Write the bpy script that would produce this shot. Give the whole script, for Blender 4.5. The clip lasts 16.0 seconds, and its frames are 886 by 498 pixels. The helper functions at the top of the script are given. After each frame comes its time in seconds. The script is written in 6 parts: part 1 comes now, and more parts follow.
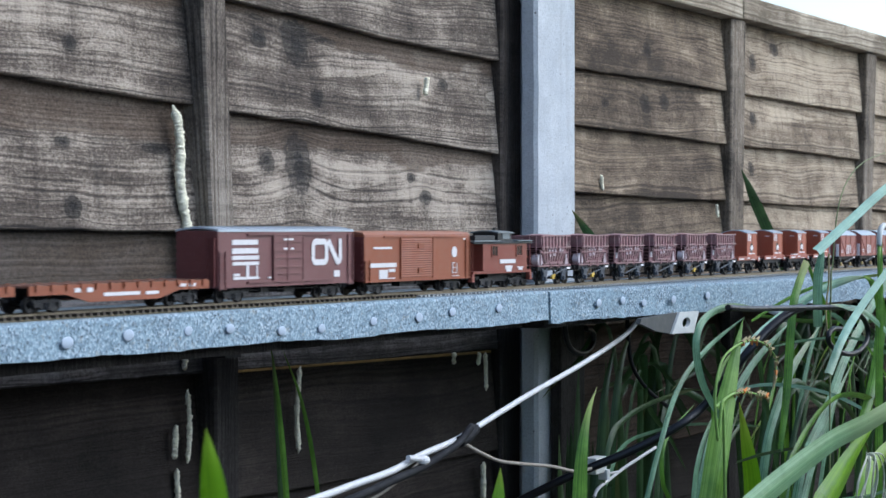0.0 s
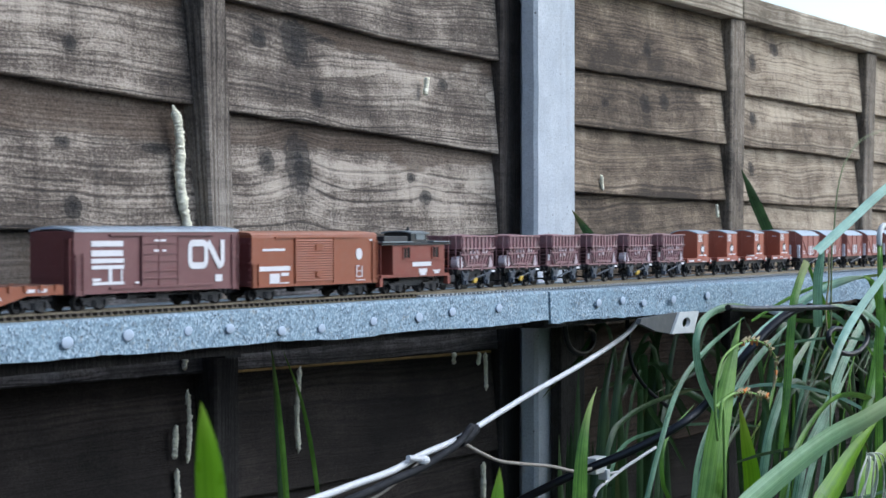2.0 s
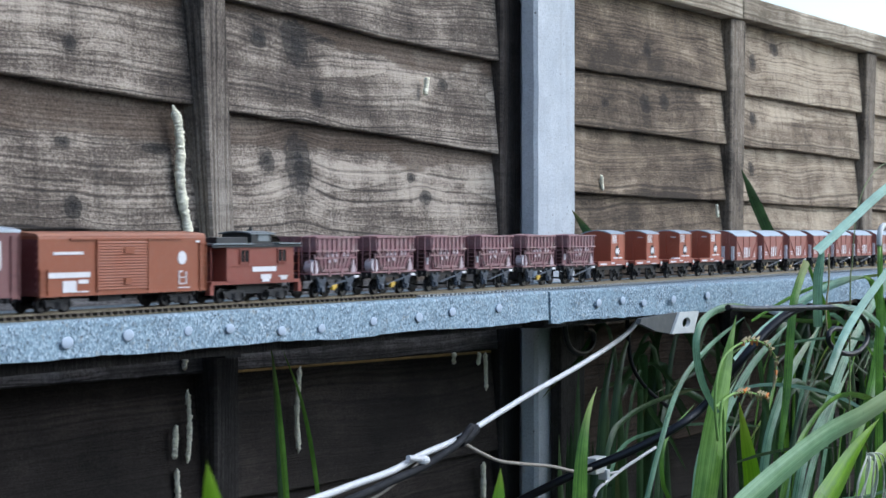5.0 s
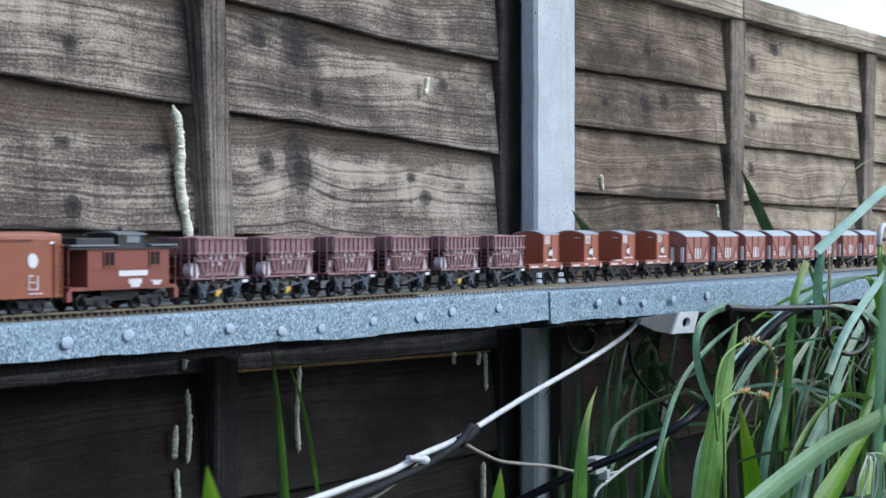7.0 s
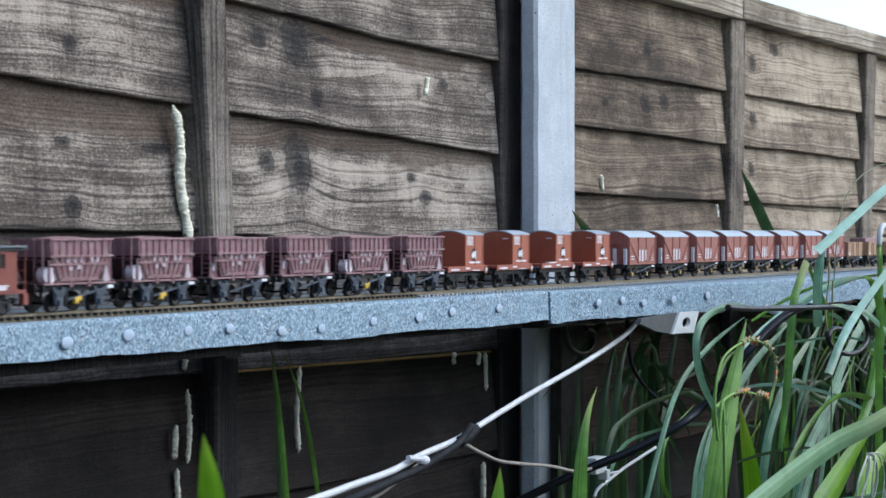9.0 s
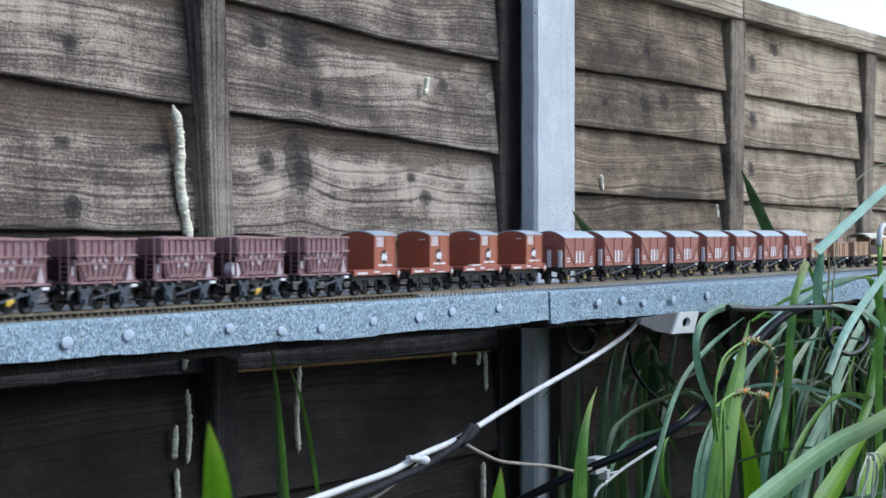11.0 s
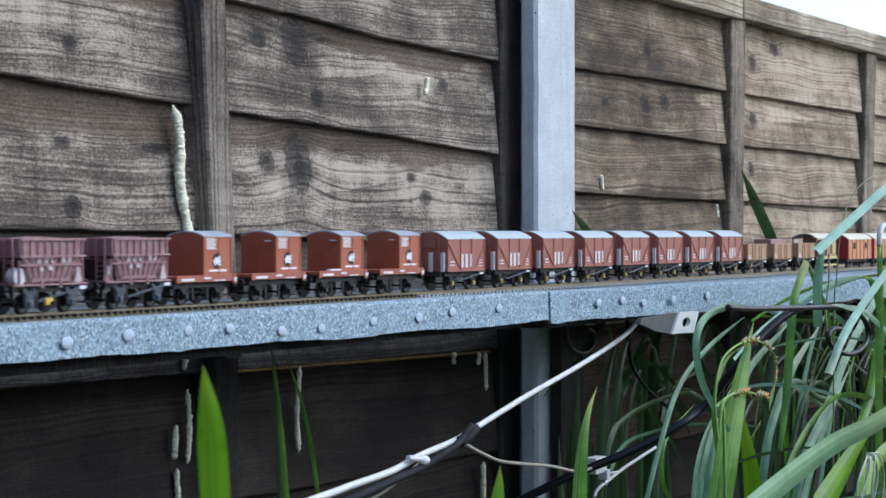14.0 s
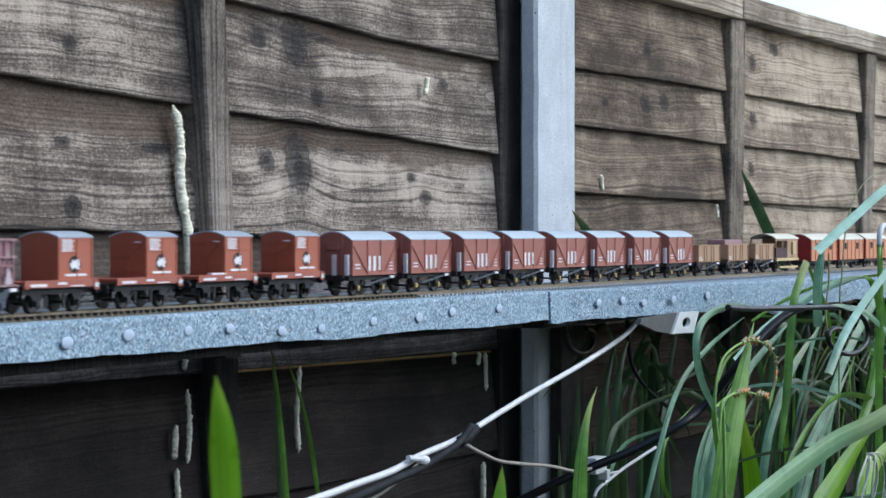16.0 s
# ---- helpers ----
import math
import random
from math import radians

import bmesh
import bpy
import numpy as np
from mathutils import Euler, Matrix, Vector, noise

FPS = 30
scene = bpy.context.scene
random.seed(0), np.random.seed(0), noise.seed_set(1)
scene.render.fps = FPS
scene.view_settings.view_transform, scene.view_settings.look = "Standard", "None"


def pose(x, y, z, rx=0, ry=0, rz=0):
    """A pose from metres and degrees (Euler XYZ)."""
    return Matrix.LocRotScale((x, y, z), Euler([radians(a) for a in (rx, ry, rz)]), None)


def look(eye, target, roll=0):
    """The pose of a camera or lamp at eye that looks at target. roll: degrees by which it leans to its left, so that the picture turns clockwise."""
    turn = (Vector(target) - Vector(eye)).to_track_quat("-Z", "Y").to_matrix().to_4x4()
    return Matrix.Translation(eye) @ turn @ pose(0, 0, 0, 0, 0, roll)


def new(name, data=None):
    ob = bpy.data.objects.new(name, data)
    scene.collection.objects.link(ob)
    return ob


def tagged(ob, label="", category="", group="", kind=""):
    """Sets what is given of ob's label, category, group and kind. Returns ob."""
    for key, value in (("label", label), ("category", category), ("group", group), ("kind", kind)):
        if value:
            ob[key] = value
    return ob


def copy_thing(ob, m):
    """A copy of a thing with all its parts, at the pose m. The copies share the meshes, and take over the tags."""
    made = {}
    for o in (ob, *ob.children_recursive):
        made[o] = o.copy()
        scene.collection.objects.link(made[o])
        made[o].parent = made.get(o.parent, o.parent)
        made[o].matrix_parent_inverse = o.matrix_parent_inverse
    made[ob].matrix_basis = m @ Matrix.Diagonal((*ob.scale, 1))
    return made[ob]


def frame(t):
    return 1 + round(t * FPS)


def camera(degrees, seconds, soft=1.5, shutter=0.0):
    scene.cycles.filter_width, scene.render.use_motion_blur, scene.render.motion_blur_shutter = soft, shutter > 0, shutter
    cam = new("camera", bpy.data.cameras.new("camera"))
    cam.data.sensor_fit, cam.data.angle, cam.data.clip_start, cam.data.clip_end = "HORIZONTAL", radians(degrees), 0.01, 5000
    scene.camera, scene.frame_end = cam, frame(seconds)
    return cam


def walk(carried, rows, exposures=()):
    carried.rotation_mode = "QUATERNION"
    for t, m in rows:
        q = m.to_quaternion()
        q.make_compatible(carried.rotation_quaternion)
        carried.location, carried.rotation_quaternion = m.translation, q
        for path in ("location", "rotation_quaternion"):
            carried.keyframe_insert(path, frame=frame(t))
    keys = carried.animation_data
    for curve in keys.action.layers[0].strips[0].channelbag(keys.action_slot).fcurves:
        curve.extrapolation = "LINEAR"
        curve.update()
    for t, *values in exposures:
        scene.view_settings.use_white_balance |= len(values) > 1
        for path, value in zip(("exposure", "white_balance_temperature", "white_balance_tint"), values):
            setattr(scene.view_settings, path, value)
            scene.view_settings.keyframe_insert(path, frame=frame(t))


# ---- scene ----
import functools

# ---- camera: stands still on a tripod, just above the shelf ----
EYE = (0.0, 0.0, 1.2)
AIM = (0.86746, 0.49740, 1.18991)
cam = camera(25.98, 16.0, 1.5, 1.0)
cam.data.dof.use_dof = True
cam.data.dof.focus_distance, cam.data.dof.aperture_fstop = 1.9, 28.0
walk(cam, [(0.0, look(EYE, AIM, -0.05)), (16.0, look(EYE, AIM, -0.05))], [(0.0, 0.68, 6220, 10), (16.0, 0.68, 6220, 10)])

# ---- light: open shade under a bright, veiled sky ----
world = bpy.data.worlds.new("sky")
world.use_nodes = True
scene.world = world
wn = world.node_tree.nodes
sky = wn.new("ShaderNodeTexSky")
sky.sky_type = "NISHITA"
sky.sun_disc = False
sky.sun_elevation, sky.sun_rotation = radians(45), radians(132)
sky.air_density, sky.dust_density, sky.ozone_density = 1.0, 1.5, 1.0
wn["Background"].inputs["Strength"].default_value = 0.15
world.node_tree.links.new(sky.outputs["Color"], wn["Background"].inputs["Color"])
sun = bpy.data.lights.new("sun", "SUN")
sun.energy, sun.angle, sun.color = 1.5, radians(60), (0.90, 0.97, 1.0)
sun_ob = new("sun", sun)
sun_ob.matrix_world = look((3.9, -3.6, 5.0), (1.7, 0.9, 1.2))

# ---- fitted plan ----
TRACK_Y, RAIL_Z = 0.846, 1.1465
SHELF_Z = 1.1420
BOARD_Y, BATTEN_Y, POST_Y = 1.0055, 0.985, 0.960


# ---- materials ----
class Nodes:
    def __init__(self, name, rough=0.6, metal=0.0):
        self.m = bpy.data.materials.new(name)
        self.m.use_nodes = True
        self.t = self.m.node_tree
        self.b = self.t.nodes["Principled BSDF"]
        self.b.inputs["Roughness"].default_value = rough
        self.b.inputs["Metallic"].default_value = metal
        self.co = self.t.nodes.new("ShaderNodeTexCoord").outputs["Object"]

    def put(self, socket, value):
        if isinstance(value, bpy.types.NodeSocket):
            self.t.links.new(value, socket)
        else:
            socket.default_value = value

    def math(self, op, a, b=0.0, c=0.0):
        n = self.t.nodes.new("ShaderNodeMath")
        n.operation = op
        for s, v in zip(n.inputs, (a, b, c)):
            self.put(s, v)
        return n.outputs[0]

    def vmul(self, v, k, add=(0, 0, 0)):
        n = self.t.nodes.new("ShaderNodeVectorMath")
        n.operation = "MULTIPLY_ADD"
        self.put(n.inputs[0], v)
        n.inputs[1].default_value, n.inputs[2].default_value = k, add
        return n.outputs[0]

    def noise(self, v, scale, detail=3.0, rough=0.55, distort=0.0):
        n = self.t.nodes.new("ShaderNodeTexNoise")
        self.put(n.inputs["Vector"], v)
        n.inputs["Scale"].default_value, n.inputs["Detail"].default_value = scale, detail
        n.inputs["Roughness"].default_value, n.inputs["Distortion"].default_value = rough, distort
        return n.outputs["Fac"]

    def noise1(self, w, scale, detail=2.0):
        n = self.t.nodes.new("ShaderNodeTexNoise")
        n.noise_dimensions = "1D"
        self.put(n.inputs["W"], w)
        n.inputs["Scale"].default_value, n.inputs["Detail"].default_value = scale, detail
        return n.outputs["Fac"]

    def voro(self, v, scale, feature="F1", rnd=1.0):
        n = self.t.nodes.new("ShaderNodeTexVoronoi")
        n.feature = feature
        self.put(n.inputs["Vector"], v)
        n.inputs["Scale"].default_value = scale
        n.inputs["Randomness"].default_value = rnd
        return n.outputs

    def ramp(self, f, *stops):
        n = self.t.nodes.new("ShaderNodeValToRGB")
        e = n.color_ramp.elements
        while len(e) < len(stops):
            e.new(0.5)
        for el, (p, c) in zip(e, stops):
            el.position = p
            el.color = (*c, 1) if isinstance(c, tuple) else (c, c, c, 1)
        self.put(n.inputs[0], f)
        return n.outputs[0]

    def mix(self, f, a, b, kind="MIX"):
        n = self.t.nodes.new("ShaderNodeMix")
        n.data_type, n.blend_type = "RGBA", kind
        self.put(n.inputs[0], f)
        for s, v in ((n.inputs[6], a), (n.inputs[7], b)):
            self.put(s, (*v, 1) if isinstance(v, tuple) else v)
        return n.outputs[2]

    def rand(self):
        return self.t.nodes.new("ShaderNodeObjectInfo").outputs["Random"]

    def bump(self, h, strength, dist):
        n = self.t.nodes.new("ShaderNodeBump")
        n.inputs["Strength"].default_value, n.inputs["Distance"].default_value = strength, dist
        self.put(n.inputs["Height"], h)
        self.put(self.b.inputs["Normal"], n.outputs[0])

    def done(self, col, rough=None):
        self.put(self.b.inputs["Base Color"], (*col, 1) if isinstance(col, tuple) else col)
        if rough is not None:
            self.put(self.b.inputs["Roughness"], rough)
        return self.m


def fence_wood(name, dark, mid, light, along="x", knots=(), contrast=1.0, tone_x=None, tongues=(), sheltered=None):
    """Weathered rough-sawn softwood: grain lines that part round the knots (x, z, half width, half height), bleached tongues of
    flat-sawn grain (x of root, x of tip, z, half height, amount), a brown strip that the board above has kept dry."""
    n = Nodes(name, 0.85)
    sep = n.t.nodes.new("ShaderNodeSeparateXYZ")
    n.t.links.new(n.co, sep.inputs[0])
    off = n.math("MULTIPLY", n.rand(), 37.0)
    run, across = (sep.outputs[0], sep.outputs[2]) if along == "x" else (sep.outputs[2], n.math("ADD", sep.outputs[0], sep.outputs[1]))
    cmb = n.t.nodes.new("ShaderNodeCombineXYZ")
    n.put(cmb.inputs[0], n.math("ADD", run, off))
    n.put(cmb.inputs[1], across)
    n.put(cmb.inputs[2], off)
    v = cmb.outputs[0]
    uvs = n.t.nodes.new("ShaderNodeSeparateXYZ")
    n.t.links.new(n.t.nodes.new("ShaderNodeUVMap").outputs[0], uvs.inputs[0])
    height = uvs.outputs[1]
    warp = n.noise(n.vmul(v, (0.8, 2.6, 1.0)), 2.6, 2.0)
    g = n.math("MULTIPLY_ADD", warp, 0.050, across)
    g = n.math("MULTIPLY_ADD", n.noise(n.vmul(v, (16.0, 36.0, 1.0)), 1.0, 3.0), 0.0034, g)
    core = halo = None
    wob = n.math("MULTIPLY_ADD", n.noise(n.vmul(v, (1.0, 0.6, 1.0)), 130.0, 4.0, 0.75), 1.3, -0.65)
    for x, z, a, h in knots:
        dx = n.math("MULTIPLY", n.math("SUBTRACT", run, x), 1 / a)
        dz = n.math("MULTIPLY", n.math("SUBTRACT", across, z), 1 / h)
        d2 = n.math("ADD", n.math("MULTIPLY", dx, dx), n.math("MULTIPLY", dz, dz))
        swell = n.math("POWER", 2.718, n.math("MULTIPLY", d2, -0.22))
        g = n.math("MULTIPLY_ADD", swell, h * (0.55 if z > 1.28 else -0.55), g)
        d = n.math("MULTIPLY_ADD", n.math("SQRT", d2), 0.85, wob)
        core = d if core is None else n.math("MINIMUM", core, d)
        halo = swell if halo is None else n.math("MAXIMUM", halo, swell)
    streak = n.noise1(g, 300.0, 5.0)
    wide = n.noise1(n.math("ADD", g, 9.3), 52.0, 2.0)
    fibre = n.noise(n.vmul(v, (34.0, 620.0, 1.0)), 1.0, 4.0, 0.65)
    blotch = n.noise(n.vmul(v, (1.0, 1.8, 1.0)), 11.0, 5.0, 0.65)
    sawn = n.noise(n.vmul(v, (420.0, 50.0, 1.0)), 1.0, 3.0, 0.7)
    fuzz = n.noise(n.vmul(v, (0.7, 1.0, 1.0)), 420.0, 4.0, 0.8)
    bleach = n.noise(n.vmul(v, (1.0, 1.5, 1.0)), 3.6, 2.0)
    f = n.math("MULTIPLY_ADD", n.math("SUBTRACT", streak, 0.5), 0.60 * contrast, 0.5)
    for s, k in ((wide, 0.35), (fibre, 0.55), (blotch, 1.5), (sawn, 0.22), (fuzz, 1.2), (bleach, 1.15)):
        f = n.math("MULTIPLY_ADD", n.math("SUBTRACT", s, 0.5), k * contrast, f)
    rough_edge = n.math("MULTIPLY_ADD", n.noise(n.vmul(v, (1.0, 3.0, 1.0)), 26.0, 4.0, 0.65), 0.24, -0.12)
    for x0, x1, z, h, amount in tongues:
        t = n.math("MULTIPLY", n.math("SUBTRACT", run, x0), 1 / (x1 - x0))
        dz = n.math("MULTIPLY", n.math("SUBTRACT", across, z), 1 / h)
        d = n.math("SUBTRACT", n.math("SUBTRACT", 1.0, t), n.math("MULTIPLY", dz, dz))
        lit = n.math("MULTIPLY", n.ramp(n.math("ADD", d, rough_edge), (0.0, 0.0), (0.05, amount)), n.ramp(n.math("ADD", t, rough_edge), (0.0, 0.0), (0.16, 1.0)))
        f = n.math("ADD", f, lit)
    # darker up to this x, lighter beyond it, along a ragged edge
    if tone_x:
        edge = n.math("MULTIPLY_ADD", n.noise(v, 12.0, 4.0), 0.25, n.math("SUBTRACT", run, tone_x))
        f = n.math("ADD", f, n.ramp(edge, (0.05, 0.0), (0.20, 0.36)))
        f = n.math("SUBTRACT", f, 0.21)
    col = n.ramp(f, (0.10, dark), (0.5, mid), (0.90, light))
    line = n.math("MULTIPLY", n.ramp(streak, (0.30, 0.9), (0.44, 0.0)), n.ramp(blotch, (0.35, 0.9), (0.62, 0.25)))
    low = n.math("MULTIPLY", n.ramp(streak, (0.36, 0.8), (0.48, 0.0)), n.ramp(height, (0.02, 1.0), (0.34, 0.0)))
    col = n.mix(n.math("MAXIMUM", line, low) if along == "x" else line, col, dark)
    drip = n.noise(n.vmul(v, (75.0, 5.0, 1.0)), 1.0, 5.0, 0.7)
    col = n.mix(n.ramp(drip, (0.50, 0.0), (0.74, 0.5)), col, dark)
    if sheltered:
        top = n.math("MULTIPLY_ADD", n.noise(n.vmul(v, (2.0, 9.0, 1.0)), 2.2, 4.0, 0.6), 0.56, n.math("SUBTRACT", height, 0.31))
        brown = n.ramp(n.math("ADD", fuzz, n.math("MULTIPLY", streak, 0.4)), (0.50, tuple(c * 0.35 for c in sheltered)), (0.85, sheltered))
        col = n.mix(n.ramp(top, (0.60, 0.0), (0.635, 0.80)), col, brown)
    if knots:
        col = n.mix(n.math("MULTIPLY", n.ramp(halo, (0.35, 0.0), (0.95, 0.75)), n.ramp(fibre, (0.3, 1.0), (0.6, 0.4))), col, tuple(c * 0.9 for c in dark))
        ring = n.math("MULTIPLY", n.ramp(n.noise1(core, 5.0, 2.0), (0.40, 0.55), (0.60, 1.0)), n.ramp(core, (0.55, 1.0), (0.85, 0.85), (1.15, 0.0)))
        col = n.mix(ring, col, tuple(c * 0.3 for c in dark))
    n.bump(n.math("ADD", streak, n.math("ADD", fibre, fuzz)), 0.6, 0.0014)
    return n.done(col, n.ramp(f, (0.2, 0.95), (0.9, 0.75)))


def paint(name, col, rough=0.5, vary=0.22, metal=0.0, scale=60.0, bump=0.0, dust=0.0):
    """A painted or moulded surface with faint blotches, specks and dust."""
    n = Nodes(name, rough, metal)
    a = n.noise(n.co, scale, 4.0, 0.6)
    b = n.noise(n.co, scale * 9.0, 2.0)
    f = n.math("MULTIPLY_ADD", b, 0.4, n.math("MULTIPLY", a, 0.6))
    lo, hi = tuple(c * (1 - vary) for c in col), tuple(min(1, c * (1 + vary)) for c in col)
    c = n.ramp(f, (0.3, lo), (0.7, hi))
    if dust:
        c = n.mix(n.ramp(n.noise(n.co, scale * 2.5, 5.0, 0.7), (0.45, 0.0), (0.8, dust)), c, (0.42, 0.37, 0.33))
    if bump:
        n.bump(f, 0.5, bump)
    return n.done(c, n.ramp(a, (0.3, max(0.05, rough - 0.12)), (0.7, min(1, rough + 0.12))))


def felt_material():
    """Mineral roofing felt: slate granules over bitumen."""
    n = Nodes("mineral_felt", 0.9)
    cells = n.voro(n.co, 620.0)
    grain = n.ramp(cells["Color"], (0.1, (0.070, 0.105, 0.135)), (0.5, (0.225, 0.320, 0.390)), (0.95, (0.56, 0.66, 0.74)))
    patch = n.noise(n.co, 28.0, 4.0, 0.6)
    c = n.mix(n.ramp(patch, (0.35, 0.0), (0.75, 0.75)), grain, (0.265, 0.385, 0.465))
    speck = n.noise(n.co, 330.0, 3.0, 0.7)
    c = n.mix(n.ramp(speck, (0.56, 0.0), (0.68, 0.75)), c, (0.05, 0.055, 0.06))
    dirt = n.noise(n.vmul(n.co, (1, 1, 1.6)), 15.0, 5.0, 0.7)
    c = n.mix(n.ramp(dirt, (0.58, 0.0), (0.76, 0.55)), c, (0.10, 0.11, 0.10))
    c = n.mix(n.ramp(n.noise(n.co, 190.0, 2.0), (0.63, 0.0), (0.72, 0.4)), c, (0.34, 0.31, 0.24))
    n.bump(n.math("ADD", cells["Distance"], speck), 0.3, 0.0008)
    return n.done(c)


def concrete_material():
    n = Nodes("cast_concrete", 0.85)
    a = n.noise(n.co, 22.0, 6.0, 0.65)
    c = n.ramp(a, (0.3, (0.44, 0.475, 0.51)), (0.7, (0.60, 0.635, 0.67)))
    fine = n.noise(n.co, 420.0, 3.0, 0.7)
    c = n.mix(n.ramp(fine, (0.48, 0.0), (0.70, 0.45)), c, (0.27, 0.29, 0.31))
    pit = n.voro(n.vmul(n.co, (1, 1, 0.8)), 95.0)["Distance"]
    hole = n.math("MULTIPLY", n.ramp(pit, (0.07, 1.0), (0.13, 0.0)), n.ramp(a, (0.45, 0.0), (0.6, 1.0)))
    c = n.mix(hole, c, (0.10, 0.10, 0.10))
    streak = n.noise(n.vmul(n.co, (70, 70, 4)), 1.0, 4.0)
    c = n.mix(n.ramp(streak, (0.55, 0.0), (0.75, 0.35)), c, (0.30, 0.31, 0.31))
    n.bump(n.math("SUBTRACT", fine, hole), 0.5, 0.0015)
    return n.done(c)


def leaf_material(name, lo, hi, tip):
    n = Nodes(name, 0.42)
    uv = n.t.nodes.new("ShaderNodeUVMap").outputs[0]
    ribs = n.noise(n.vmul(uv, (15.0, 0.5, 1.0)), 1.0, 3.0, 0.65)
    blot = n.noise(n.co, 34.0, 4.0, 0.6)
    f = n.math("MULTIPLY_ADD", ribs, 0.6, n.math("MULTIPLY", blot, 0.4))
    c = n.ramp(f, (0.41, lo), (0.59, hi))
    sep = n.t.nodes.new("ShaderNodeSeparateXYZ")
    n.put(sep.inputs[0], uv)
    c = n.mix(n.math("MULTIPLY", n.ramp(sep.outputs[1], (0.72, 0.0), (1.0, 1.0)), n.ramp(n.rand(), (0.2, 0.0), (1.0, 0.8))), c, tip)
    spots = n.noise(n.co, 210.0, 3.0)
    c = n.mix(n.ramp(spots, (0.66, 0.0), (0.74, 0.5)), c, tuple(x * 0.5 for x in lo))
    n.b.inputs["Subsurface Weight"].default_value = 0.0
    n.bump(ribs, 0.35, 0.0006)
    m = n.done(c, n.ramp(blot, (0.3, 0.27), (0.7, 0.48)))
    tr_ = n.t.nodes.new("ShaderNodeBsdfTranslucent")
    n.put(tr_.inputs["Color"], n.mix(0.5, c, hi))
    mx = n.t.nodes.new("ShaderNodeMixShader")
    mx.inputs[0].default_value = 0.28
    n.t.links.new(n.b.outputs[0], mx.inputs[1])
    n.t.links.new(tr_.outputs[0], mx.inputs[2])
    n.t.links.new(mx.outputs[0], n.t.nodes["Material Output"].inputs["Surface"])
    return m


LEFT_KNOTS = ((1.159, 1.346, 0.0080, 0.0066), (1.155, 1.269, 0.0087, 0.0040), (1.162, 1.218, 0.0094, 0.0080), (1.272, 1.268, 0.0167, 0.0042), (1.418, 1.373, 0.0124, 0.0081), (1.477, 1.373, 0.0187, 0.0209), (1.431, 1.262, 0.0107, 0.0092), (1.482, 1.261, 0.0188, 0.0252), (1.712, 1.233, 0.0105, 0.0070), (1.687, 1.253, 0.0069, 0.0047), (1.507, 1.324, 0.0096, 0.0074), (1.751, 1.352, 0.0096, 0.0059))
RIGHT_KNOTS = ((2.256, 1.360, 0.0142, 0.0116), (2.319, 1.366, 0.0149, 0.0103), (2.260, 1.429, 0.0107, 0.0087), (2.640, 1.442, 0.0110, 0.0120), (2.640, 1.360, 0.0120, 0.0090), (2.636, 1.288, 0.0100, 0.0100), (2.134, 1.355, 0.0098, 0.0048), (2.738, 1.468, 0.0170, 0.0085))
LEFT_TONGUES = ((1.500, 1.640, 1.360, 0.017, 0.22), (1.495, 1.765, 1.352, 0.028, 0.15), (1.500, 1.645, 1.252, 0.019, 0.28), (1.495, 1.782, 1.247, 0.030, 0.17),
                (1.930, 1.792, 1.2475, 0.020, 0.24), (1.900, 1.845, 1.346, 0.012, 0.30), (0.95, 1.300, 1.2745, 0.0150, 0.18), (0.95, 1.22, 1.372, 0.022, 0.16))
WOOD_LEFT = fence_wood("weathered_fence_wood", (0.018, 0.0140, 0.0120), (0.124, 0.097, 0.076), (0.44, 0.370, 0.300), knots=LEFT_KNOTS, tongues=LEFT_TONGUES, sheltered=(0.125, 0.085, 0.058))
WOOD_RIGHT = fence_wood("weathered_tan_fence_wood", (0.044, 0.031, 0.021), (0.196, 0.144, 0.096), (0.48, 0.385, 0.275), knots=RIGHT_KNOTS, contrast=0.9, tone_x=2.50,
                        tongues=((2.69, 2.92, 1.447, 0.015, 0.30), (2.69, 2.92, 1.371, 0.012, 0.30), (2.60, 2.43, 1.376, 0.020, 0.20), (2.60, 2.43, 1.452, 0.022, 0.20)))
# board behind and below the shelf: the shade there is in its colour
WOOD_SHADED = fence_wood("shaded_blue_grey_fence_wood", (0.010, 0.0095, 0.0095), (0.052, 0.049, 0.049), (0.165, 0.160, 0.165), knots=(), contrast=0.9, sheltered=(0.090, 0.060, 0.036))
# boards below the shelf: unweathered, and darkened further for the shade there
WOOD_LOW = fence_wood("shaded_dark_fence_wood", (0.009, 0.006, 0.0045), (0.022, 0.0145, 0.011), (0.052, 0.037, 0.029), contrast=0.8)
WOOD_LOW_TAN = fence_wood("shaded_tan_fence_wood", (0.018, 0.011, 0.007), (0.075, 0.046, 0.030), (0.15, 0.105, 0.075), contrast=0.7)
WOOD_EDGE = paint("fresh_sawn_edge", (0.22, 0.135, 0.040), 0.8, 0.45, scale=40)
BATTEN = fence_wood("weathered_batten_wood", (0.040, 0.032, 0.026), (0.160, 0.130, 0.104), (0.33, 0.285, 0.235), along="z")
BATTEN_BROWN = fence_wood("brown_edge_batten_wood", (0.022, 0.017, 0.014), (0.066, 0.050, 0.040), (0.135, 0.108, 0.088), along="z")
# darker copy of the batten wood, carries the shade below the shelf
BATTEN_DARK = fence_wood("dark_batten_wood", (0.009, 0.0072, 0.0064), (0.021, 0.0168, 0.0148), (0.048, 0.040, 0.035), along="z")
BATTEN_TAN = fence_wood("tan_batten_wood", (0.055, 0.043, 0.032), (0.21, 0.168, 0.126), (0.40, 0.335, 0.26), along="z")
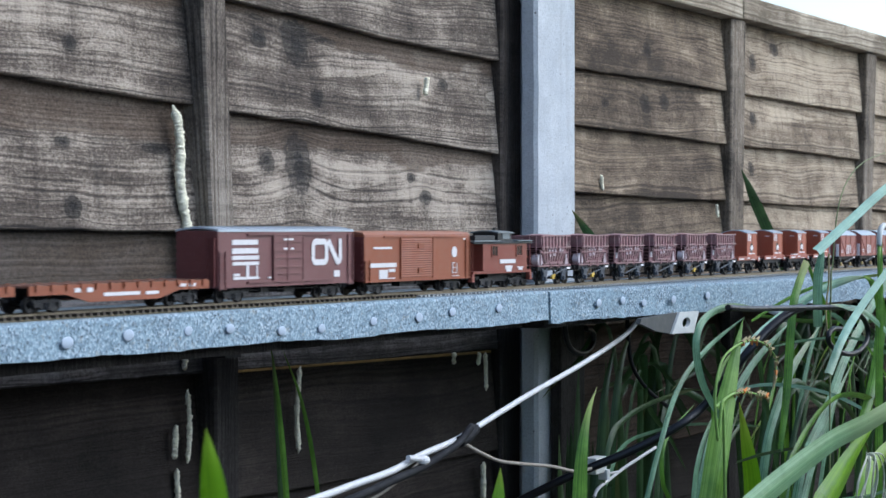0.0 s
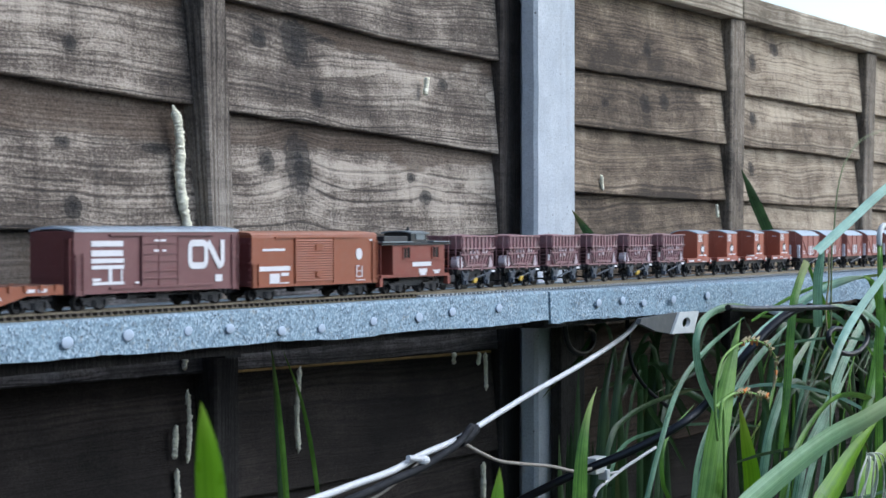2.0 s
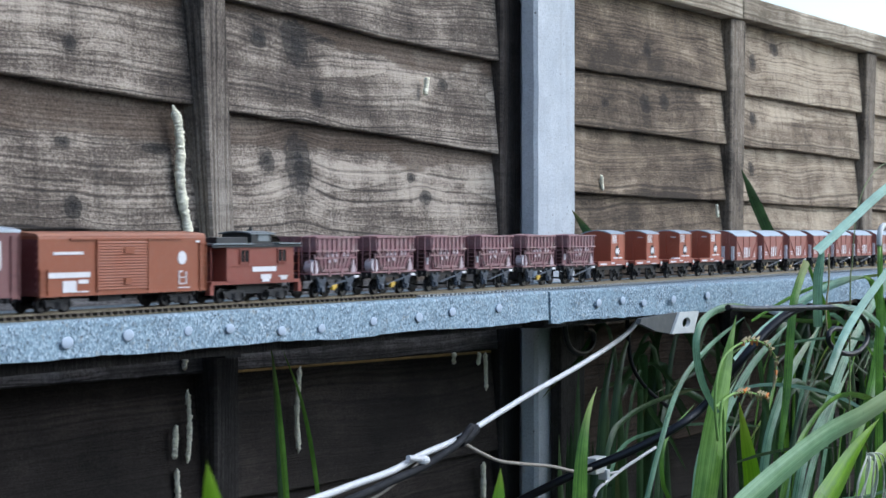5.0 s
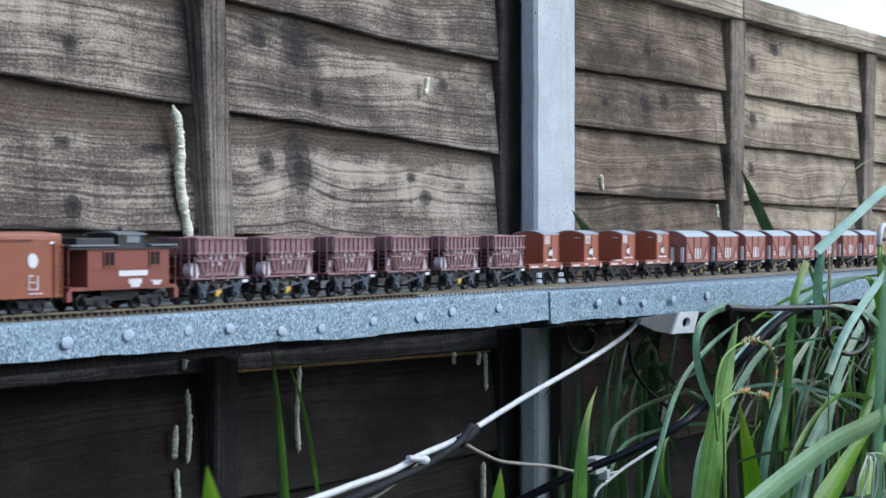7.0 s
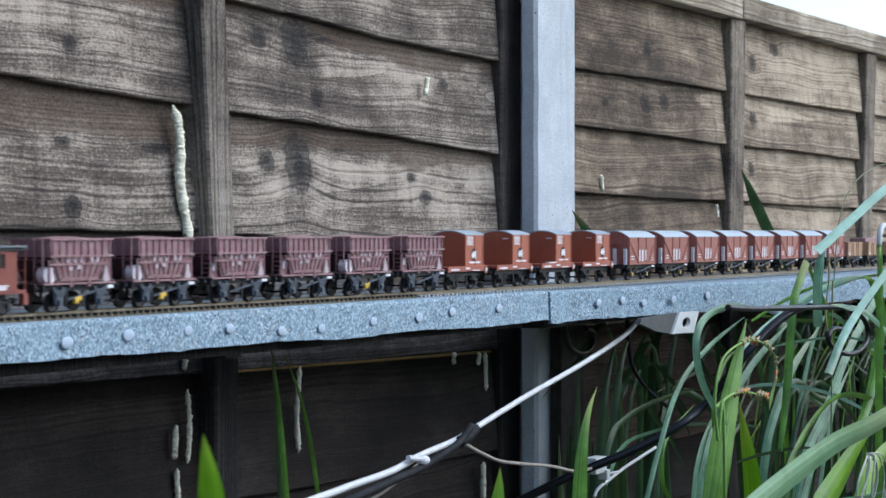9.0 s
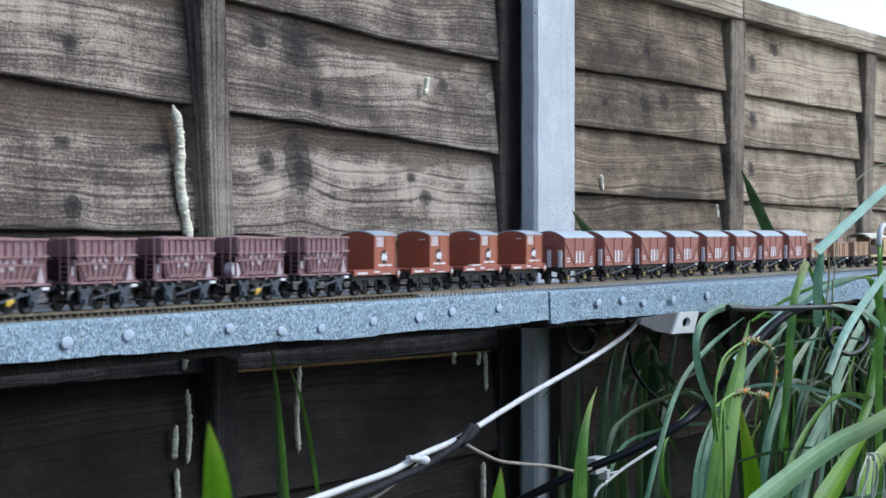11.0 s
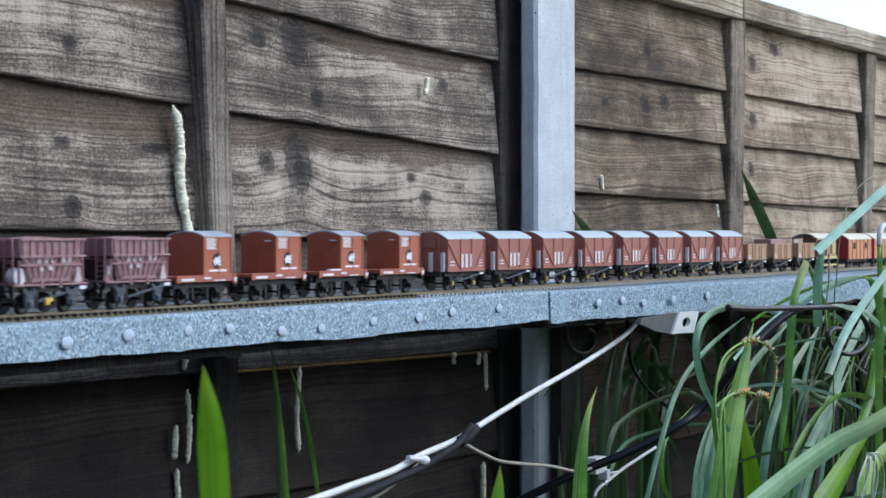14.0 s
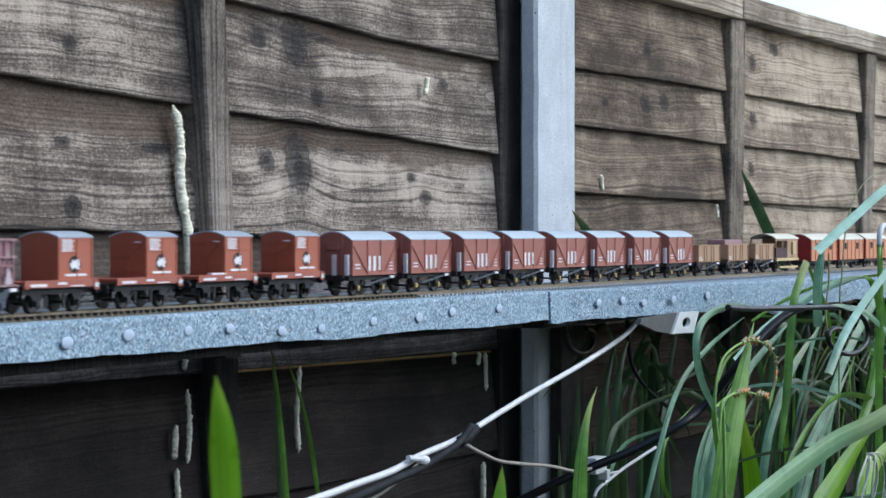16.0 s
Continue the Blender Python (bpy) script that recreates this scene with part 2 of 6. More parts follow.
CAP = fence_wood("grey_cap_rail_wood", (0.14, 0.11, 0.075), (0.38, 0.315, 0.235), (0.60, 0.52, 0.40))
FELT = felt_material()
CONCRETE = concrete_material()
CONCRETE_OLD = paint("damp_concrete", (0.22, 0.23, 0.23), 0.9, 0.4, scale=30, bump=0.002)
GALV = paint("galvanised_nail", (0.42, 0.50, 0.60), 0.5, 0.15, metal=0.1, scale=300)
BITUMEN = paint("bitumen_edge", (0.018, 0.018, 0.019), 0.8, 0.5)
FOAM = paint("dried_cream_sealant", (0.84, 0.77, 0.60), 0.8, 0.25, scale=220, bump=0.002)
SLEEPER = paint("brown_moulded_sleeper", (0.050, 0.038, 0.028), 0.75, 0.4, scale=200)
SLEEPER_GREY = paint("pale_grey_sleeper", (0.36, 0.37, 0.37), 0.8, 0.35, scale=200)
BALLAST = paint("olive_track_underlay", (0.16, 0.135, 0.085), 0.95, 0.5, scale=240, bump=0.001)
RAIL = paint("tarnished_rail", (0.26, 0.22, 0.16), 0.4, 0.3, metal=0.7, scale=120)
BLACK = paint("black_underframe", (0.010, 0.010, 0.012), 0.55, 0.5, scale=150, dust=0.05)
WHEEL = paint("dark_wheel", (0.018, 0.017, 0.018), 0.4, 0.4, scale=150, dust=0.12)
BRASS = paint("brass_axle_end", (0.52, 0.38, 0.16), 0.35, 0.3, metal=0.6, scale=150)
WHITE = paint("white_lettering", (0.74, 0.72, 0.73), 0.5, 0.10, scale=400)
PURPLE_BROWN = paint("purple_brown_paint", (0.185, 0.080, 0.078), 0.45, 0.12, dust=0.05)
RED_END = paint("red_brown_end_paint", (0.160, 0.048, 0.046), 0.5, 0.15, dust=0.04)
SILVER = paint("pale_metal_roof", (0.50, 0.56, 0.62), 0.4, 0.1, metal=0.2)
BOX_BROWN = paint("orange_brown_paint", (0.285, 0.085, 0.040), 0.5, 0.10, dust=0.05)
BOX_ROOF = paint("light_brown_roof_paint", (0.36, 0.15, 0.09), 0.5, 0.1, dust=0.1)
CAB_RED = paint("caboose_red_brown", (0.240, 0.062, 0.042), 0.5, 0.10, dust=0.05)
CAB_ROOF = paint("black_caboose_roof", (0.022, 0.025, 0.028), 0.45, 0.3, dust=0.08)
CAB_EDGE = paint("grey_roof_walk", (0.20, 0.23, 0.24), 0.5, 0.2)
GLASS_DARK = paint("dark_window_void", (0.030, 0.028, 0.028), 0.15, 0.2)
HOPPER = paint("plum_brown_paint", (0.300, 0.155, 0.165), 0.5, 0.2, dust=0.6)
PLUM_DARKENED = paint("darkened_plum", (0.055, 0.024, 0.026), 0.7, 0.2)
BUFFER = paint("blue_grey_axlebox", (0.055, 0.070, 0.095), 0.4, 0.3, scale=200, dust=0.15)
YELLOW = paint("yellow_axlebox", (0.66, 0.42, 0.05), 0.5, 0.15)
BED_RED = paint("conflat_red_paint", (0.34, 0.095, 0.062), 0.5, 0.12, dust=0.12)
CONT_RED = paint("container_red_paint", (0.39, 0.108, 0.060), 0.45, 0.08, dust=0.04)
CONT_ROOF = paint("silver_grey_roof", (0.36, 0.42, 0.48), 0.45, 0.12)
VAN_RED = paint("bauxite_van_paint", (0.345, 0.120, 0.090), 0.5, 0.12, dust=0.12)
VAN_ROOF = paint("pale_grey_roof", (0.42, 0.49, 0.54), 0.5, 0.1)
OPEN_BROWN = paint("tan_wagon_paint", (0.40, 0.235, 0.135), 0.55, 0.12, dust=0.1)
CREAM = paint("cream_roof_paint", (0.62, 0.60, 0.47), 0.5, 0.12)
CRIMSON = paint("crimson_paint", (0.30, 0.018, 0.020), 0.4, 0.1)
# van sides take their lit tan as base colour; the ends are crimson
COACH_SIDE = paint("lit_tan_coach_side", (0.56, 0.22, 0.11), 0.45, 0.1)
STRAW = paint("straw_step_paint", (0.55, 0.42, 0.20), 0.5, 0.15)
CABLE_WHITE = paint("white_cable_sheath", (0.62, 0.63, 0.64), 0.45, 0.15, scale=80, dust=0.25)
CABLE_BLACK = paint("black_cable_sheath", (0.005, 0.006, 0.009), 0.75, 0.3)
CABLE_BLACK.node_tree.nodes["Principled BSDF"].inputs["Specular IOR Level"].default_value = 0.25
ROPE = paint("grey_twine", (0.30, 0.27, 0.23), 0.9, 0.35, scale=300, bump=0.001)
IRON = paint("black_wrought_iron", (0.006, 0.007, 0.011), 0.38, 0.3, scale=200)
IRON.node_tree.nodes["Principled BSDF"].inputs["Specular IOR Level"].default_value = 0.45
# bracket body only: the plastic darkened for the shelf's shade on it
PLASTIC_SHADED = paint("shaded_grey_plastic", (0.07, 0.075, 0.075), 0.6, 0.15, dust=0.1)
STEM = paint("green_stem", (0.20, 0.36, 0.08), 0.6, 0.25, scale=200)
PLASTIC = paint("grey_white_plastic", (0.60, 0.62, 0.61), 0.5, 0.12, dust=0.15)
LEAF_BLUE = leaf_material("blue_green_leaf", (0.040, 0.125, 0.062), (0.25, 0.47, 0.29), (0.40, 0.38, 0.18))
LEAF_GREEN = leaf_material("green_leaf", (0.030, 0.105, 0.012), (0.19, 0.42, 0.055), (0.38, 0.33, 0.10))
LEAF_LIME = leaf_material("lime_leaf", (0.11, 0.28, 0.008), (0.21, 0.45, 0.014), (0.34, 0.36, 0.06))
LEAF_FRESH = leaf_material("fresh_yellow_green_leaf", (0.085, 0.215, 0.022), (0.25, 0.46, 0.075), (0.36, 0.36, 0.10))
LEAF_PALE = leaf_material("pale_green_leaf", (0.110, 0.265, 0.115), (0.26, 0.47, 0.25), (0.36, 0.40, 0.18))
LEAF_TEAL = leaf_material("pale_teal_leaf", (0.130, 0.320, 0.240), (0.36, 0.62, 0.50), (0.40, 0.42, 0.24))
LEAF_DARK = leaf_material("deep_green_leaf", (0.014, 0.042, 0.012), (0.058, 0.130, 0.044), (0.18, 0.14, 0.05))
STRAND = paint("bleached_dry_strand", (0.46, 0.50, 0.40), 0.8, 0.3, scale=200)
STALK_PALE = paint("pale_grass_stem", (0.20, 0.24, 0.11), 0.7, 0.3, scale=200)
STALK = paint("dry_stalk", (0.33, 0.27, 0.14), 0.7, 0.3, scale=200)
ORANGE = paint("faded_orange_petal", (0.62, 0.20, 0.035), 0.5, 0.25, scale=200)
SOIL = paint("garden_soil", (0.050, 0.038, 0.028), 0.95, 0.5, scale=20, bump=0.02)
BLOCKER = paint("plain_blocker_render", (0.16, 0.12, 0.10), 0.9, 0.3, scale=6, bump=0.01)


# ---- mesh helpers ----
def part(name, bm, material, parent=None, label=""):
    me = bpy.data.meshes.new(name)
    bm.normal_update()
    bm.to_mesh(me)
    bm.free()
    me.materials.append(material)
    ob = new(name, me)
    if parent is not None:
        ob.parent = parent
    if label:
        tagged(ob, label)
    return ob


def box(bm, x0, x1, y0, y1, z0, z1, bevel=0.0):
    r = bmesh.ops.create_cube(bm, size=1.0, matrix=Matrix.LocRotScale(
        ((x0 + x1) / 2, (y0 + y1) / 2, (z0 + z1) / 2), None, (abs(x1 - x0), abs(y1 - y0), abs(z1 - z0))))
    if bevel:
        es = list({e for v in r["verts"] for e in v.link_edges})
        bmesh.ops.bevel(bm, geom=es, offset=bevel, segments=2, affect="EDGES", profile=0.6)
    return bm


def boxes(*specs):
    bm = bmesh.new()
    for s in specs:
        box(bm, *s)
    return bm


def rod(bm, a, b, r, n=8, r2=None):
    a, b = Vector(a), Vector(b)
    d = b - a
    m = Matrix.Translation((a + b) / 2) @ d.to_track_quat("Z", "Y").to_matrix().to_4x4()
    bmesh.ops.create_cone(bm, cap_ends=True, segments=n, radius1=r, radius2=r if r2 is None else r2, depth=d.length, matrix=m)
    return bm


def prism(bm, pts, x0, x1, axis="x"):
    """A closed outline (pairs of y, z, or x, z for axis y) drawn out from x0 to x1."""
    put = (lambda p, s: (s, p[0], p[1])) if axis == "x" else (lambda p, s: (p[0], s, p[1]))
    a = [bm.verts.new(put(p, x0)) for p in pts]
    b = [bm.verts.new(put(p, x1)) for p in pts]
    bm.faces.new(a)
    bm.faces.new(b[::-1])
    for i in range(len(pts)):
        j = (i + 1) % len(pts)
        bm.faces.new((a[i], b[i], b[j], a[j]))
    bmesh.ops.recalc_face_normals(bm, faces=bm.faces[:])
    return bm


def catmull(pts, n):
    """A smooth line through the points."""
    p = [Vector(q) for q in pts]
    p = [p[0] * 2 - p[1]] + p + [p[-1] * 2 - p[-2]]
    out = []
    for i in range(1, len(p) - 2):
        for k in range(n):
            t = k / n
            out.append(0.5 * (2 * p[i] + (p[i + 1] - p[i - 1]) * t + (2 * p[i - 1] - 5 * p[i] + 4 * p[i + 1] - p[i + 2]) * t * t
                              + (3 * p[i] - p[i - 1] - 3 * p[i + 1] + p[i + 2]) * t ** 3))
    return out + [p[-2]]


def tube(bm, line, radius, sides=8, ends=True):
    """A round tube along a line; radius is a number or a function of 0..1."""
    rings, up = [], Vector((0.13, 0.31, 0.94))
    for i, c in enumerate(line):
        d = (line[min(i + 1, len(line) - 1)] - line[max(i - 1, 0)]).normalized()
        s = d.cross(up)
        s = s.normalized() if s.length > 1e-4 else Vector((1, 0, 0))
        w = s.cross(d).normalized()
        r = radius(i / (len(line) - 1)) if callable(radius) else radius
        rings.append([bm.verts.new(c + (s * math.cos(a) + w * math.sin(a)) * r) for a in (2 * math.pi * k / sides for k in range(sides))])
    for a, b in zip(rings, rings[1:]):
        for k in range(sides):
            f = bm.faces.new((a[k], a[(k + 1) % sides], b[(k + 1) % sides], b[k]))
            f.smooth = True
    if ends:
        bm.faces.new(rings[0][::-1])
        bm.faces.new(rings[-1])
    bmesh.ops.recalc_face_normals(bm, faces=bm.faces[:])
    return bm


def thing(name, label, category, group="", at=None):
    ob = new(name)
    ob.empty_display_size = 0.01
    if at is not None:
        ob.matrix_basis = at
    return tagged(ob, label, category, group)


# ---- setting ----
bm = bmesh.new()
bmesh.ops.create_grid(bm, x_segments=60, y_segments=60, size=400.0)
tagged(part("ground", bm, SOIL), "dark bare garden soil", "ground", kind="structure")
# unseen wall behind the camera, added to block light from the low sky
tagged(part("wall_garden", boxes((-3.0, 6.0, -1.75, -1.60, 0.0, 1.5)), BLOCKER), "unseen plain wall that blocks low sky light", "wall", kind="structure")


def pieces(name, bm, material, parent, label=""):
    """Links each loose piece of bm as a part of its own."""
    bm.verts.index_update()
    seen, out = set(), []
    for start in bm.verts:
        if start in seen:
            continue
        stack, island = [start], []
        seen.add(start)
        while stack:
            v = stack.pop()
            island.append(v)
            for e in v.link_edges:
                o = e.other_vert(v)
                if o not in seen:
                    seen.add(o)
                    stack.append(o)
        at = {v: i for i, v in enumerate(island)}
        faces = {f for v in island for f in v.link_faces}
        me = bpy.data.meshes.new(name)
        me.from_pydata([v.co[:] for v in island], [], [[at[v] for v in f.verts] for f in sorted(faces, key=lambda f: min(at[v] for v in f.verts))])
        me.materials.append(material)
        ob = new(name, me)
        ob.parent = parent
        if label:
            tagged(ob, label)
        out.append(ob)
    bm.free()
    return out


def lap_board(parent, x0, x1, za, zb, height, material, y=BOARD_Y, seed=0, wave=0.004):
    """A feather-edged board: thick, wavy lower edge in front, thin upper edge behind the board above."""
    bm = bmesh.new()
    n = max(8, int((x1 - x0) / 0.02))
    uv = bm.loops.layers.uv.new("UVMap")
    up = {}
    rows = []
    for i in range(n + 1):
        x = x0 + (x1 - x0) * i / n
        z = za + (zb - za) * i / n + wave * noise.noise((x * 3.2, seed * 7.1, 0.3)) + 0.0012 * noise.noise((x * 21, seed * 3.7, 4))
        dy = 0.0025 * noise.noise((x * 2.1, seed * 5.3, 9))
        prof = [(y - 0.0068 + dy, z + 0.0012), (y - 0.0056 + dy, z), (y + 0.0035, z), (y + 0.0100, z + height), (y + 0.0064, z + height), (y - 0.0012 + dy * 0.5, z + height * 0.5)]
        rows.append([bm.verts.new((x, a, b)) for a, b in prof])
        for vtx, (a, b) in zip(rows[-1], prof):
            up[vtx] = (b - z) / height
    k = len(rows[0])
    for a, b in zip(rows, rows[1:]):
        for j in range(k):
            bm.faces.new((a[j], b[j], b[(j + 1) % k], a[(j + 1) % k]))
    bm.faces.new(rows[0][::-1])
    bm.faces.new(rows[-1])
    bmesh.ops.recalc_face_normals(bm, faces=bm.faces[:])
    for face in bm.faces:
        for lp in face.loops:
            lp[uv].uv = (lp.vert.co.x, up[lp.vert])
    return part("board", bm, material, parent)


def batten(parent, top, bottom, width, material, y0=BATTEN_Y, y1=1.024):
    """An upright batten that may lean a little; top and bottom are (x of its left edge, z)."""
    bm = bmesh.new()
    n = 14
    rows = []
    for i in range(n + 1):
        x, z = bottom[0] + (top[0] - bottom[0]) * i / n, bottom[1] + (top[1] - bottom[1]) * i / n
        w = 0.0010 * noise.noise((x * 9, z * 14, 2))
        rows.append([bm.verts.new(c) for c in ((x + w, y0 + 0.002, z), (x + w + 0.002, y0, z), (x + width + w - 0.002, y0, z), (x + width + w, y0 + 0.002, z), (x + width, y1, z), (x, y1, z))])
    for a, b in zip(rows, rows[1:]):
        for j in range(6):
            bm.faces.new((a[j], a[(j + 1) % 6], b[(j + 1) % 6], b[j]))
    bm.faces.new(rows[0][::-1])
    bm.faces.new(rows[-1])
    bmesh.ops.recalc_face_normals(bm, faces=bm.faces[:])
    return part("batten", bm, material, parent)


# panel beside the camera: broad dark boards that fall a little to the post
panel = thing("fence_panel", "weathered brown overlapping-board fence panel with knots", "fence panel", "garden fence")
PX0, PX1 = 0.05, 1.905
for i, (z_at_13, slope, mat) in enumerate(((1.5035, -0.034, WOOD_LEFT), (1.4040, -0.0356, WOOD_LEFT), (1.3070, -0.041, WOOD_LEFT), (1.1963, -0.0235, WOOD_LEFT), (1.0775, -0.0165, WOOD_SHADED),
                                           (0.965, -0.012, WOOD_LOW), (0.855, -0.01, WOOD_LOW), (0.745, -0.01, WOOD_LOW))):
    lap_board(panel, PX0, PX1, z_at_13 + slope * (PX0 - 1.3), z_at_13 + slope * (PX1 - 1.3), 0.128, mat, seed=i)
SHELF_MID = 1.125
batten(panel, (1.2952, 1.60), (1.3264, SHELF_MID), 0.0345, BATTEN)
# same batten below the shelf, shelf shade put in by the darker copy
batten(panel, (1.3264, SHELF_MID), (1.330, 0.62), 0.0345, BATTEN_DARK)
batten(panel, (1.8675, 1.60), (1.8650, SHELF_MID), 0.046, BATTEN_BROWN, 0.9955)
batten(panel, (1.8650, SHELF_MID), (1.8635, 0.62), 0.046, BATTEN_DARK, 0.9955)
batten(panel, (0.76, 1.60), (0.78, 0.62), 0.0365, BATTEN)
batten(panel, (0.07, 1.60), (0.07, 0.62), 0.045, BATTEN)
part("cap_rail", boxes((PX0, PX1, 0.975, 1.03, 1.585, 1.62, 0.003)), CAP, panel)
part("gravel_board", boxes((PX0, PX1, 0.99, 1.03, 0.0, 0.64, 0.004)), CONCRETE_OLD, panel, "damp concrete gravel board")

panel = thing("fence_panel", "sun-bleached tan overlapping-board fence panel with capping rail", "fence panel", "garden fence")
QX0, QX1 = 1.985, 4.30
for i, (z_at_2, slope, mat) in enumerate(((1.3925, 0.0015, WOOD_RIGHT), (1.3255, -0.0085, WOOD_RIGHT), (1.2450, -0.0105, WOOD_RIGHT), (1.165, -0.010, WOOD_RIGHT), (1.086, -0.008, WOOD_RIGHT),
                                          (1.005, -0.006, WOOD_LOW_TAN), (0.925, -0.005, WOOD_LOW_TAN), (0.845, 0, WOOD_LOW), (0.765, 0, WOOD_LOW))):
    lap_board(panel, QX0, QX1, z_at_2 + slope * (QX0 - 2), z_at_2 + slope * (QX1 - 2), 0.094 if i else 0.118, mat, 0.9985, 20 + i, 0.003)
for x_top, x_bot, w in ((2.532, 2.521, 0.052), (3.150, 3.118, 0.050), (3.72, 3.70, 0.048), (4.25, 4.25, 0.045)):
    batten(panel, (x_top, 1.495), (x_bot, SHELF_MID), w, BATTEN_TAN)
    # lower half in the darker copy, for the shade under the shelf
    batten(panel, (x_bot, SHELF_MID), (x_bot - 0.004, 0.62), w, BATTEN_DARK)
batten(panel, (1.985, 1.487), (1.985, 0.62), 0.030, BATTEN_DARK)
for a, b in ((1.985, 2.556), (2.559, QX1)):
    rise = 0.0 if a < 2.1 else 0.0015
    part("cap_rail", boxes((a, b, 0.978, 1.035, 1.4955 + rise, 1.5285 + rise, 0.003)), CAP, panel, "pale planed capping rail")
part("gravel_board", boxes((QX0, QX1, 0.99, 1.03, 0.0, 0.64, 0.004)), CONCRETE_OLD, panel, "damp concrete gravel board")


def concrete_post(x0, x1):
    """A cast post with chamfered front corners and a slot at each side."""
    w = 0.004
    near, slot = 0.978, 0.034
    pts = [(x0, near), (x0 + 0.0004, POST_Y + 0.004), (x0 + w, POST_Y), (x1 - w, POST_Y), (x1 - 0.0004, POST_Y + 0.004), (x1, near), (x1 - slot, near), (x1 - slot, 1.036), (x1, 1.036), (x1, 1.07), (x0, 1.07), (x0, 1.036), (x0 + slot, 1.036), (x0 + slot, near)]
    bm = bmesh.new()
    n = 60
    rows = [[bm.verts.new((px + 0.0010 * noise.noise((px * 9, i * 0.45, 3)), py + 0.0008 * noise.noise((px * 40, i * 0.6, 7)), 1.66 * i / n)) for px, py in pts] for i in range(n + 1)]
    for a, b in zip(rows, rows[1:]):
        for j in range(len(pts)):
            bm.faces.new((a[j], a[(j + 1) % len(pts)], b[(j + 1) % len(pts)], b[j]))
    bm.faces.new(rows[-1])
    bmesh.ops.recalc_face_normals(bm, faces=bm.faces[:])
    return tagged(part("concrete_post", bm, CONCRETE), "pale grey cast concrete fence post with air holes", "fence post")


concrete_post(1.8812, 1.9800)
concrete_post(-0.053, 0.053)

# the next panel on the near side
panel = thing("fence_panel", "weathered brown overlapping-board fence panel beside the camera", "fence panel", "garden fence")
# from shelf height down the boards take the shade-darkened wood
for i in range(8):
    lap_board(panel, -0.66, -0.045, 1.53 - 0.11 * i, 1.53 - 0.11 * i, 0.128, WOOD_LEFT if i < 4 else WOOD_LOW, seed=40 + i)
batten(panel, (-0.110, 1.60), (-0.110, 0.62), 0.045, BATTEN)
batten(panel, (-0.640, 1.60), (-0.640, 0.62), 0.036, BATTEN)
part("cap_rail", boxes((-0.66, -0.05, 0.975, 1.03, 1.585, 1.62, 0.003)), CAP, panel)
part("gravel_board", boxes((-0.66, -0.05, 0.99, 1.03, 0.0, 0.64, 0.004)), CONCRETE_OLD, panel, "damp concrete gravel board")


# ---- shelf, felt and track ----
def shelf_board(outline, z_top, thick, label, seed):
    """A felt-covered shelf: outline of front-edge points (x, y) from one end to the other; the back stands against the battens."""
    shelf = thing("shelf", label, "shelf", "railway shelf")
    bm = bmesh.new()
    back = 0.960
    rows = []
    line = []
    for (xa, ya), (xb, yb) in zip(outline, outline[1:]):
        n = max(2, int((xb - xa) / 0.008))
        line += [(xa + (xb - xa) * i / n, ya + (yb - ya) * i / n) for i in range(n)]
    line.append(outline[-1])
    for x, y in line:
        e = 0.0022 * noise.noise((x * 11, seed, 1)) + 0.0011 * noise.noise((x * 60, seed, 2))
        drop = thick - 0.0045 * max(0.0, min(1.0, (1.55 - x) / 0.65))
        b = 0.0026 * noise.noise((x * 9, seed, 5)) + 0.0014 * noise.noise((x * 75, seed, 6))
        rows.append([bm.verts.new(c) for c in ((x, back, z_top), (x, y + 0.003, z_top), (x, y + 0.0008 + e * 0.6, z_top - 0.0006), (x, y + e, z_top - 0.0026), (x, y + e * 1.2 - 0.0006, z_top - drop * 0.55),
                                               (x, y - 0.001 + e, z_top - drop + b), (x, y + 0.0015 + e, z_top - drop + b), (x, y + 0.002, z_top - drop + 0.004), (x, back, z_top - drop + 0.004))])
    k = len(rows[0])
    for a, b in zip(rows, rows[1:]):
        for j in range(k):
            f = bm.faces.new((a[j], a[(j + 1) % k], b[(j + 1) % k], b[j]))
            f.smooth = True
    for a, b in zip(rows, rows[1:]):
        for j in (1, 2, 3, 5, 6, 7, 8):
            bm.edges.get((a[j], b[j])).smooth = False
    bm.faces.new(rows[0][::-1])
    bm.faces.new(rows[-1])
    bmesh.ops.recalc_face_normals(bm, faces=bm.faces[:])
    part("felt_cover", bm, FELT, shelf)
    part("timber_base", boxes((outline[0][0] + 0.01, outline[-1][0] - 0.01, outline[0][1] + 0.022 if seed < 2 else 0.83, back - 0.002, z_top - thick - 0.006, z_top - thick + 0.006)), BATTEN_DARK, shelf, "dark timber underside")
    for x in ((-0.4, 0.1, 0.62, 1.16) if seed < 2 else (1.80, 2.75, 3.5, 4.1)):
        part("support_bar", boxes((x - 0.010, x + 0.010, 0.845, 0.986, z_top - thick - 0.0085, z_top - thick - 0.0045)), BITUMEN, shelf, "dark steel support bar")
    return shelf


SEAM_X = 1.628
EDGE_Y = 0.8190
left_shelf = shelf_board([(-0.60, EDGE_Y), (SEAM_X, EDGE_Y)], SHELF_Z, 0.0285, "grey mineral-felt covered shelf carrying the model track", 1)
right_shelf = shelf_board([(SEAM_X + 0.0030, EDGE_Y - 0.001), (2.02, 0.782), (4.25, 0.58)], SHELF_Z - 0.0006, 0.0300, "grey felt-covered shelf widening beyond the post", 3)


